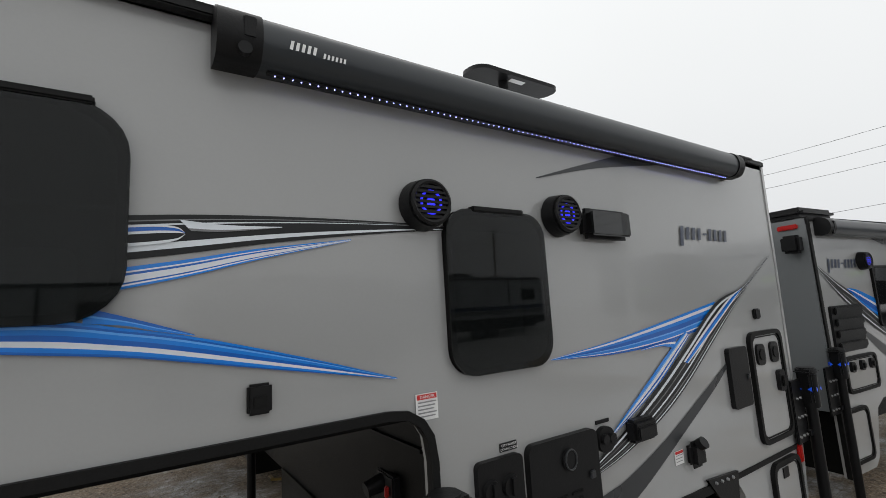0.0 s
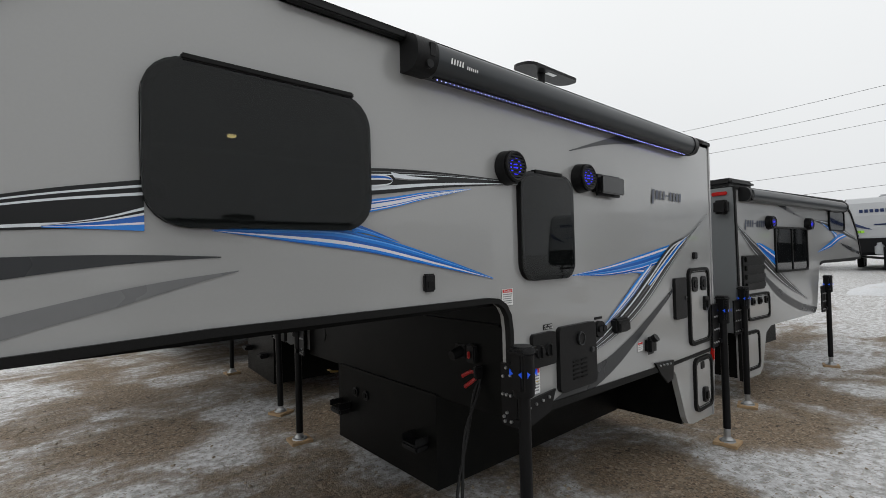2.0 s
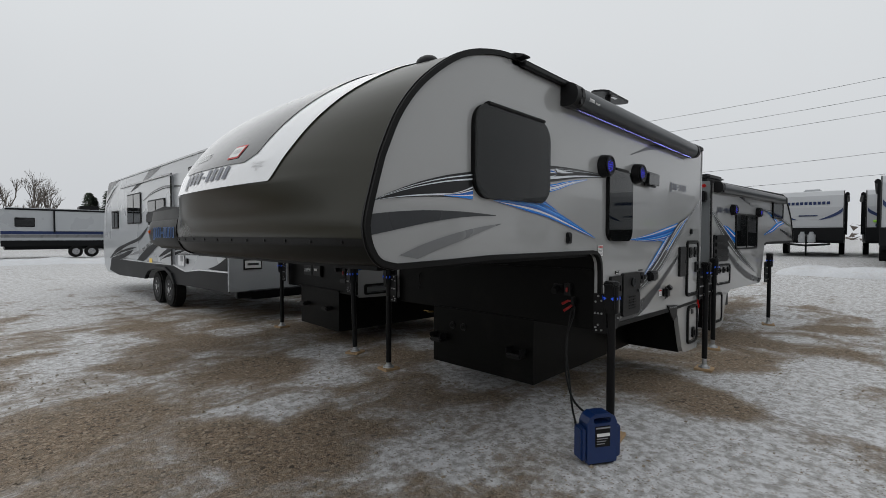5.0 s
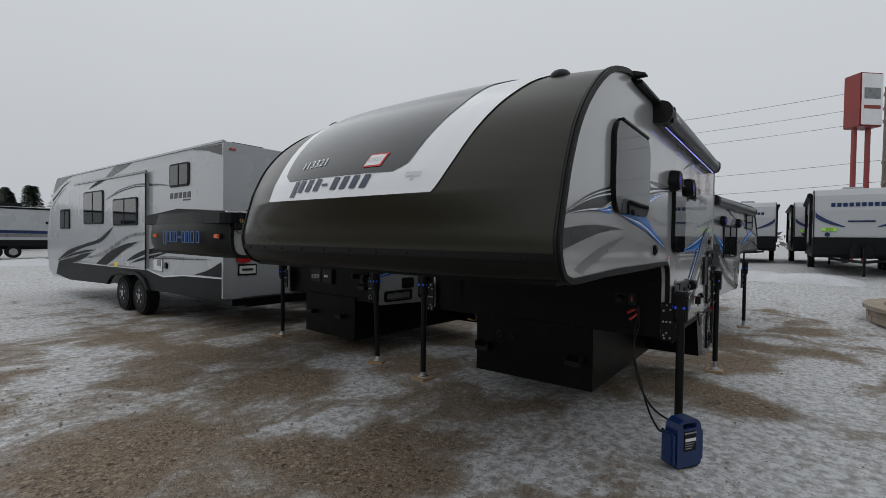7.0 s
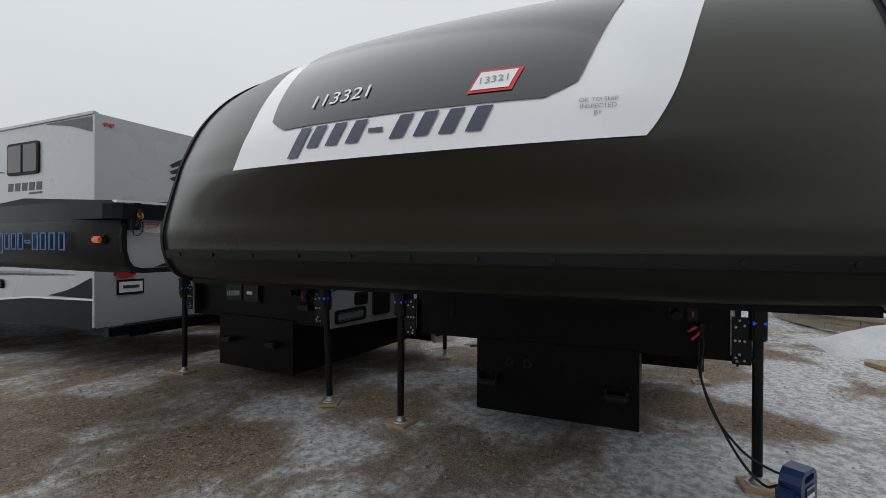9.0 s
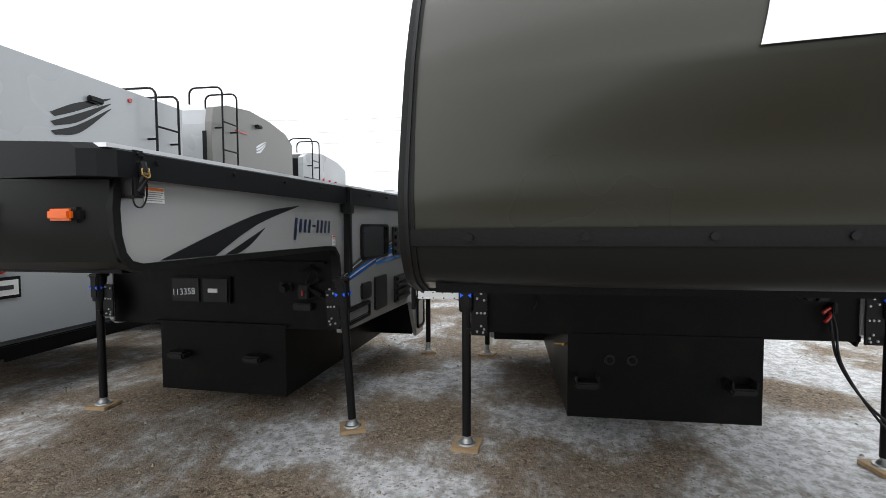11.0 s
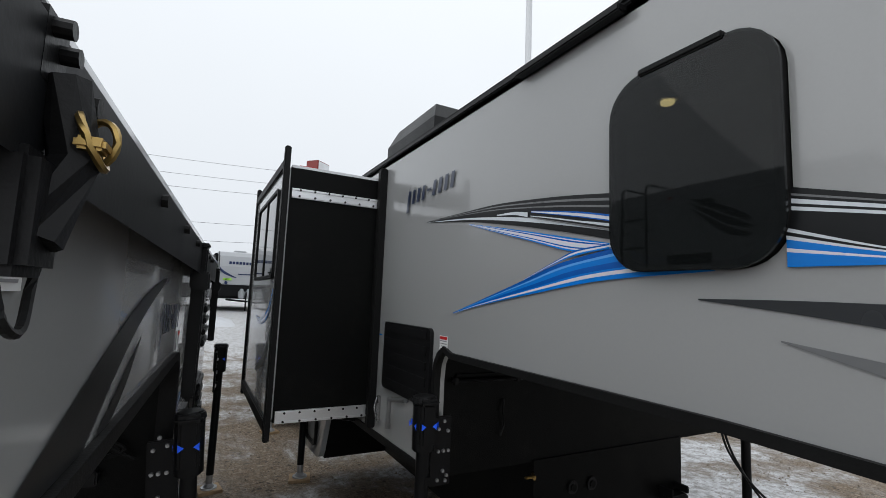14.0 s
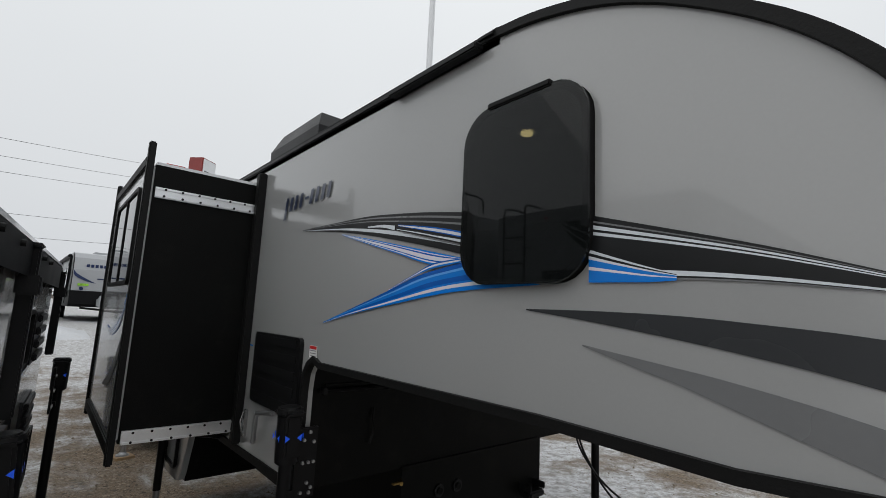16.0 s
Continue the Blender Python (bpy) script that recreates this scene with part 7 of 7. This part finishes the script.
def springer(x, y, turn=0.0):
    z = ground_height(x, y)
    t = thing("travel_trailer", "white travel trailer with a ribbed front and blue swooshes", "trailer", (x, y, z), turn, "trailers facing the yard", "local")
    W = 1.22
    prof = [(0.10, 0.62), (0.0, 0.75), (0.02, 1.35), (0.16, 2.2), (0.34, 2.72), (0.60, 2.92), (1.0, 2.98), (8.0, 2.98), (8.0, 0.62)]
    part("body", plate([prof], -W, W), T_CORR, t, "white ribbed metal body")
    part("lower_band", plate([[(0.06, 0.60), (-0.03, 0.72), (-0.02, 1.28), (0.06, 1.30), (8.0, 0.98), (8.0, 0.60)]], -W - 0.012, W + 0.012), T_DARK, t, "dark lower front")
    for s in (-1, 1):
        for k in range(12):
            zz = 1.40 + 0.12 * k
            part("rib", box(0.36 if zz < 2.6 else 0.7, 7.98, s * W - 0.008, s * W + 0.008, zz - 0.016, zz + 0.016), T_CORR, t)
    for s in (-1, 1):
        b = bmesh.new()
        rows_ = []
        for k in range(13):
            f = k / 12
            yy = s * (W - 0.04 - 0.80 * f)
            zt = 2.16 - 0.52 * f ** 0.7
            zb = zt - 0.17 * (1 - f) ** 0.6
            if f == 1:
                zb = zt - 0.005
            rows_.append([b.verts.new((-0.006 + 0.14 * max(0, (q - 1.35) / 0.85), yy, q)) for q in (zt, zb)])
        for r, q in zip(rows_, rows_[1:]):
            b.faces.new((r[0], r[1], q[1], q[0]))
        part("swoosh", b, T_BLUE, t)
        part("marker_lamp", box(0.30, 0.34, s * (W - 0.25) - 0.05, s * (W - 0.25) + 0.05, 2.50, 2.54), REDLENS, t)
        part("corner_trim", plate([[(p[0] - 0.012, p[1]) for p in prof[1:7]] + [(p[0] + 0.03, p[1]) for p in prof[6:0:-1]]], s * W - 0.02, s * W + 0.02), INK, t)
    for k in range(10):
        yy = 0.78 - 0.156 * k
        part("mark_bar", box(0.09, 0.15, yy - 0.12, yy - 0.012, 2.32, 2.45), T_BLUE, t).data.transform(Matrix.Translation((0.095, 0, 0)))
    part("emblem", box(0.06, 0.10, -0.34, 0.34, 1.80, 1.85, 0.01), T_BLUE, t)
    part("sticker", box(0.0, 0.035, 0.62, 1.0, 1.50, 1.60), LIME, t, "lime year sticker")
    lettering("2021", 0.10, pose(-0.004, 0.81, 1.55, 90, 0, -90), T_DARK, t)
    part("sticker", cyl((0.02, 0.86, 1.38), (-0.004, 0.86, 1.38), 0.08, n=6), T_BLUE, t)
    # drawbar with gas bottles
    for s in (-1, 1):
        part("drawbar", tube([(0.4, s * 0.75, 0.55), (-1.0, 0, 0.50)], 0.05, 6), JACKP, t)
    for s in (-1, 1):
        g = part("gas_bottle", cyl((-0.38, s * 0.16, 0.60), (-0.38, s * 0.16, 1.02), 0.15, n=18, bevel=0.05), T_WHITE if y > 0 else T_DARK, t, "upright gas bottle", True)
        part("collar", cyl((-0.38, s * 0.16, 1.0), (-0.38, s * 0.16, 1.10), 0.07, n=12), T_WHITE if y > 0 else T_DARK, g)
    part("tongue_jack", cyl((-0.85, 0, 0.05), (-0.85, 0, 0.95), 0.035, n=12), JACKP, t, "", True)
    # side towards the yard: door, windows, awning posts
    for s in (-1, 1):
        yy = s * (W + 0.005)
        for x0, x1, z0, z1 in ((0.9, 1.5, 1.75, 2.25), (3.1, 4.0, 1.75, 2.35), (5.5, 6.4, 1.75, 2.35)):
            w = part("window", plate([rrect(x0, x1, z0, z1, 0.05)], yy, yy + s * 0.02), RUBBER, t)
            part("pane", plate([rrect(x0 + 0.03, x1 - 0.03, z0 + 0.03, z1 - 0.03, 0.04)], yy + s * 0.02, yy + s * 0.026), PANE_D, w)
        d = part("door", plate([rrect(1.9, 2.6, 0.72, 2.55, 0.06)], yy, yy + s * 0.03), T_DARK, t, "dark entry door")
        part("pane", plate([rrect(2.0, 2.5, 1.5, 2.4, 0.05)], yy + s * 0.03, yy + s * 0.036), PANE_D, d)
        part("awning_tube", cyl((1.2, yy + s * 0.09, 2.82), (6.5, yy + s * 0.09, 2.82), 0.08, n=12), T_DARK, t)
        for xx in (1.2, 6.5):
            part("awning_arm", box(xx - 0.03, xx + 0.03, min(yy, yy + s * 0.09), max(yy, yy + s * 0.09), 1.0, 2.82), T_DARK, t)
        for xx in (4.2, 5.0):
            wh = part("wheel", cyl((xx, yy - s * 0.2, 0.34), (xx, yy + s * 0.01, 0.34), 0.34, n=20), TYRE, t, "", True)
            part("rim", cyl((xx, yy, 0.34), (xx, yy + s * 0.02, 0.34), 0.2, n=16), CHROME, wh)
    part("air_conditioner", box(2.8, 3.6, -0.35, 0.35, 2.98, 3.22, 0.06), T_WHITE, t, "", True)
    return t


for x, y, a in ((24.0, 2.2, 2), (17.3, -1.40, 0), (17.1, -5.05, -2), (24.6, -0.95, 2), (21.5, 6.0, 2), (22.0, 10.2, 3), (16.8, -9.2, -3)):
    springer(x, y, a + 0.01)


# ---- trailers across the yard, side on ----


def far_trailer(x0, x1, y, z=0.0):
    t = thing("travel_trailer", "white travel trailer with a dark roofline and navy stripe", "trailer", ((x0 + x1) / 2, y, z), 0, "trailers across the yard")
    prof = [(x0, 0.75), (x0, 2.85), (x0 + 0.3, 2.98), (x1 - 0.9, 2.98), (x1 - 0.3, 2.75), (x1, 2.2), (x1, 0.75)]
    part("body", plate([prof], y, y + 2.4), T_WHITE, t, "white body")
    part("roof_edge", box(x0 + 0.2, x1 - 0.6, y - 0.03, y + 0.01, 2.84, 2.94), T_DARK, t)
    part("navy_band", box(x0, x1, y - 0.012, y, 1.42, 1.60), T_BLUE, t)
    part("grey_band", box(x0, x1, y - 0.012, y, 1.22, 1.40), GREY_M, t)
    part("lower_band", box(x0, x1, y - 0.015, y, 0.70, 1.05), T_DARK, t)
    part("slide_room", box(x0 + 2.4, x1 - 2.2, y - 0.10, y, 1.62, 2.80, 0.01), T_WHITE, t)
    part("slide_trim", box(x0 + 2.34, x0 + 2.42, y - 0.12, y, 1.55, 2.85), T_DARK, t)
    part("badge", box(x1 - 1.8, x1 - 0.9, y - 0.02, y, 2.0, 2.16), T_DARK, t)
    for a, b_ in ((x0 + 0.6, x0 + 1.5), (x1 - 0.85, x1 - 0.3)):
        w = part("window", plate([rrect(a, b_, 1.85, 2.4, 0.06)], y, y - 0.02), RUBBER, t)
        part("pane", plate([rrect(a + 0.04, b_ - 0.04, 1.89, 2.36, 0.05)], y - 0.02, y - 0.026), PANE_D, w)
    for xx in (x0 + 3.4, x0 + 4.2):
        wh = part("wheel", cyl((xx, y + 0.02, 0.36), (xx, y + 0.25, 0.36), 0.36, n=20), TYRE, t, "", True)
        part("rim", cyl((xx, y + 0.0, 0.36), (xx, y + 0.03, 0.36), 0.2, n=14), CHROME, wh)
    part("chassis", box(x0 + 0.2, x1 + 0.8, y + 0.4, y + 2.0, 0.5, 0.76), T_DARK, t)
    part("air_conditioner", box((x0 + x1) / 2, (x0 + x1) / 2 + 1.0, y + 0.8, y + 1.6, 2.98, 3.25, 0.05), BLACK, t)
    return t


far_trailer(-0.75, 6.7, 36.3)
far_trailer(-9.3, -1.6, 36.0)
far_trailer(8.2, 15.8, 36.8)
# the row behind the camera, seen in the windows and the paint
for x0, yy in ((-7.5, -13.5), (1.2, -13.0), (9.8, -13.4)):
    far = far_trailer(x0, x0 + 7.6, yy - 2.4)
    far.matrix_world = pose(x0 + 3.8, yy - 1.2, 0, 0, 0, 180)
pick = thing("pickup_truck", "dark pickup truck parked across the yard", "truck", (2.6, -8.2, 0.0))
pb = [(-0.2, 0.5), (-0.25, 1.05), (0.75, 1.15), (1.25, 1.78), (2.5, 1.82), (2.95, 1.2), (5.2, 1.18), (5.25, 0.5)]
part("body", plate([pb], -9.1, -7.2), T_DARK, pick, "dark painted body")
part("side_glass", plate([[(1.1, 1.2), (1.4, 1.68), (2.4, 1.72), (2.75, 1.2)]], -7.2, -7.18), PANE_D, pick)
for xx in (0.75, 4.2):
    wh = part("wheel", cyl((xx, -7.45, 0.39), (xx, -7.17, 0.39), 0.39, n=24), TYRE, pick, "", True)
    part("rim", cyl((xx, -7.2, 0.39), (xx, -7.155, 0.39), 0.24, n=18), CHROME, wh)
    part("rear_axle_wheel", cyl((xx, -9.1, 0.39), (xx, -8.85, 0.39), 0.39, n=24), TYRE, pick, "", True)

# ---- sign, poles, wires ----
sg = thing("roadside_sign", "tall red roadside sign with a white face on two red posts", "sign", (32, -2.65, 0.0), 42, kind="local")
part("sign_box", box(-0.55, 0.45, -0.68, 0.68, 8.0, 10.95, 0.04), SIGNRED, sg)
sf = part("sign_face", box(-0.59, -0.55, -0.62, 0.62, 8.08, 10.87), SIGNFACE, sg, "white sign face with unreadable bars")
part("print_bar", box(-0.60, -0.588, -0.48, 0.5, 9.5, 10.1), GREY_M, sf)
part("print_bar", box(-0.60, -0.588, -0.5, 0.5, 8.95, 9.15), SIGNRED, sf)
for yy in (-0.42, 0.42):
    part("post", box(-0.09, 0.09, yy - 0.09, yy + 0.09, 0.3, 8.0), SIGNRED, sg)
lpole = thing("light_pole", "tall round white light pole", "pole", (11.0, -5.1, 0.05))
part("shaft", cyl((11.0, -5.1, 0.0), (11.0, -5.1, 15.0), 0.13, 0.10, 20), POLE, lpole, "", True)
part("base", cyl((11.0, -5.1, 0.0), (11.0, -5.1, 0.5), 0.28, 0.26, 20), STONE, lpole)
part("lamp_arm", box(10.2, 11.8, -5.15, -5.05, 14.9, 15.0), POLE, lpole)
for xx in (10.1, 11.5):
    part("lamp_head", box(xx, xx + 0.5, -5.25, -4.95, 14.82, 14.98, 0.02), T_DARK, lpole)
WX = 41.0
for y in (-46, -4.75, 34):
    up = thing("utility_pole", "weathered wooden utility pole", "pole", (WX, y, 0.4), 0, "utility poles")
    part("mast", cyl((WX, y, 0.3), (WX, y, 12.4), 0.17, 0.11, 12), POLEWOOD, up, "", True)
    for zz in (12.0, 11.0, 10.1, 7.2, 5.7):
        part("crossarm", box(WX - 1.0, WX + 1.0, y - 0.06, y + 0.06, zz, zz + 0.2), POLEWOOD, up)
for dx, h in ((-0.9, 12.2), (0.0, 11.2), (0.9, 10.3), (0.2, 7.4), (0.2, 5.9)):
    wi_ = thing("overhead_wire", "thin dark overhead wire between the poles", "wire", (WX, 0, 0.4), 0, "overhead wires")
    pts = []
    for a, c in ((-46, -4.75), (-4.75, 34)):
        pts += [(WX + dx, a + (c - a) * k / 10, h - 0.6 * (1 - (2 * k / 10 - 1) ** 2)) for k in range(11 if c > 0 else 10)]
    part("strand", tube(pts, 0.014, 5), WIRE, wi_)

# ---- round stone planter and snow ----
PX, PY, PR, PZ = 9.1, -3.35, 2.62, -0.02
planter = thing("stone_planter", "round sandstone planter wall with a cap course, filled with snow", "planter", (PX, PY, PZ))
rnd = random.Random(9)
NB = 44
for course in range(3):
    for k in range(NB):
        a0, a1 = (k + 0.5 * (course % 2)) * math.tau / NB, (k + 0.5 * (course % 2) + 0.98) * math.tau / NB
        r0, r1 = (PR - 0.16, PR) if course < 2 else (PR - 0.24, PR + 0.06)
        z0, z1 = PZ + 0.12 * course, PZ + 0.12 * course + (0.115 if course < 2 else 0.07)
        if 285 < math.degrees(a0) % 360 or math.degrees(a1) % 360 < 19:
            continue
        jit = rnd.uniform(-0.008, 0.008)
        b = bmesh.new()
        q = [b.verts.new((PX + (r + jit) * math.cos(a), PY + (r + jit) * math.sin(a), z)) for z in (z0, z1) for a in (a0, a1) for r in (r0, r1)]
        for f in ((0, 1, 3, 2), (4, 6, 7, 5), (0, 4, 5, 1), (2, 3, 7, 6), (0, 2, 6, 4), (1, 5, 7, 3)):
            b.faces.new([q[i] for i in f])
        bmesh.ops.recalc_face_normals(b, faces=b.faces[:])
        part("block" if course < 2 else "capstone", b, STONE, planter)


def mound(name, label, cx, cy, rx, ry, h, seed):
    b = bmesh.new()
    n = 30
    g = []
    for i in range(n + 1):
        g.append([])
        for k in range(n + 1):
            u, v = 2 * i / n - 1, 2 * k / n - 1
            x, y = cx + rx * u, cy + ry * v
            d = max(0.0, 1 - u * u) * max(0.0, 1 - v * v)
            z = ground_height(x, y) - 0.03 + h * d ** 0.7 * (0.75 + 0.55 * noise.noise((x * 0.9 + seed, y * 0.9, seed))) + 0.05 * d * noise.noise((x * 4, y * 4, seed))
            g[-1].append(b.verts.new((x, y, z)))
    for i in range(n):
        for k in range(n):
            b.faces.new((g[i][k], g[i + 1][k], g[i + 1][k + 1], g[i][k + 1]))
    part(name, b, SNOW, None, label, True, "snow", "snow heaps", "stuff")


mound("snow_heap", "heap of packed snow beside the stone planter", 6.2, -1.6, 0.75, 1.0, 0.34, 1)
mound("snow_heap", "snow inside the stone planter", PX, PY, 2.3, 2.3, 0.16, 2)
spot = thing("flood_lamp", "small black flood lamp on a spike in the planter", "lamp", (10.1, -2.75, 0.05))
part("spike", cyl((10.1, -2.75, 0.0), (10.1, -2.75, 0.25), 0.02, n=8), BLACK, spot)
part("lamp_head", box(10.0, 10.2, -2.93, -2.57, 0.25, 0.31, 0.03), BLACK, spot)
mound("snow_heap", "ploughed ridge of snow along the trailers", 15.6, 0.4, 0.9, 1.8, 0.35, 3)
mound("snow_heap", "ploughed ridge of snow along the trailers", 17.0, 6.0, 1.3, 3.0, 0.5, 4)
mound("snow_heap", "low snow drift across the yard", 4.0, 30.0, 9.0, 2.0, 0.3, 5)
for k, (x, y, a) in enumerate(((4.88, -0.89, 20), (4.63, -1.0, -15))):
    ob = part("scrap_board", box(-0.14, 0.14, -0.06, 0.06, 0, 0.05, 0.004), WOOD, None, "short pine offcut lying on the snow", False, "board", "offcuts on the snow")
    ob.matrix_world = pose(x, y, ground_height(x, y), 0, 0, a)

# ---- trees ----


def bare_tree(x, y, h, seed):
    r_ = random.Random(seed)
    t = thing("bare_tree", "leafless winter tree with fine upright twigs", "tree", (x, y, 0), 0, "bare trees")
    trunk, limbs = bmesh.new(), bmesh.new()

    def grow(bm, p, d, l, r, depth):
        q = p + d * l
        n = 6 if depth < 2 else 4
        ax = d.to_track_quat("Z", "Y")
        lo = [bm.verts.new(p + ax @ Vector((r * math.cos(k * math.tau / n), r * math.sin(k * math.tau / n), 0))) for k in range(n)]
        hi = [bm.verts.new(q + ax @ Vector((0.65 * r * math.cos(k * math.tau / n), 0.65 * r * math.sin(k * math.tau / n), 0))) for k in range(n)]
        for k in range(n):
            bm.faces.new((lo[k], lo[(k + 1) % n], hi[(k + 1) % n], hi[k]))
        if depth >= 5:
            return
        for k in range(3 if depth < 4 else 4):
            nd = (d + Vector((r_.uniform(-0.6, 0.6), r_.uniform(-0.6, 0.6), r_.uniform(-0.05, 0.35)))).normalized()
            grow(limbs, p + d * l * r_.uniform(0.6, 1.0), nd, l * r_.uniform(0.6, 0.85), r * 0.6, depth + 1)
    grow(trunk, Vector((x, y, 0)), Vector((0, 0, 1)), h * 0.26, 0.16, 0)
    part("trunk", trunk, BARK, t)
    part("crown", limbs, BARK, t)


for k, (x, y, h) in enumerate(((-0.9, 62, 9.6), (0.9, 64, 10.4), (2.6, 63, 9.2), (4.0, 66, 8.4), (40, -10.5, 8.0))):
    bare_tree(x, y, h, 20 + k)


def conifer(x, y, h, seed):
    r_ = random.Random(seed)
    t = thing("conifer", "dark evergreen tree in the distance", "tree", (x, y, 0), 0, "conifers")
    part("trunk", cyl((x, y, 0), (x, y, h * 0.9), 0.14, 0.03, 8), BARK, t)
    b = bmesh.new()
    for k in range(1500):
        f = r_.random() ** 0.7
        z = h * (0.12 + 0.88 * f)
        rad = h * 0.26 * (1 - f) * r_.uniform(0.35, 1.1) + 0.05
        a = r_.uniform(0, math.tau)
        c = Vector((x + rad * math.cos(a), y + rad * math.sin(a), z))
        out = Vector((math.cos(a), math.sin(a), -0.35)) * r_.uniform(0.18, 0.42)
        sd = Vector((-math.sin(a), math.cos(a), 0)) * r_.uniform(0.06, 0.16)
        b.faces.new([b.verts.new(v) for v in (c - sd, c + out * 0.5 - sd * 0.5 + Vector((0, 0, 0.04)), c + out, c + sd)])
    part("needles", b, NEEDLE, t)


for k, (x, y, h) in enumerate(((7.4, 60, 5.4), (9.4, 61, 6.2), (11.6, 60, 5.6), (13.8, 62, 6.4), (-4.5, 66, 3.2), (5.6, 66, 3.4), (16.5, 61, 5.2), (6.6, 57, 5.6), (8.4, 58, 6.0), (10.5, 57, 6.3), (12.6, 58, 5.8), (15.2, 59, 5.6))):
    conifer(x, y, h, 50 + k)
woods = bmesh.new()
r_ = random.Random(77)
for k in range(2600):
    a = r_.uniform(-0.5, 2.4)
    d = r_.uniform(150, 190)
    c = Vector((d * math.cos(a), d * math.sin(a), r_.uniform(0, 1.0) ** 1.5 * (3.2 + 1.6 * math.sin(a * 23) + 1.0 * math.sin(a * 61))))
    s = r_.uniform(0.8, 2.2)
    woods.faces.new([woods.verts.new(c + Vector((r_.uniform(-s, s), r_.uniform(-s, s), r_.uniform(-0.4 * s, 0.7 * s)))) for q in range(3)])
part("far_woods", woods, BARK, None, "thin grey-brown line of far winter woods", False, "woods", "", "stuff")
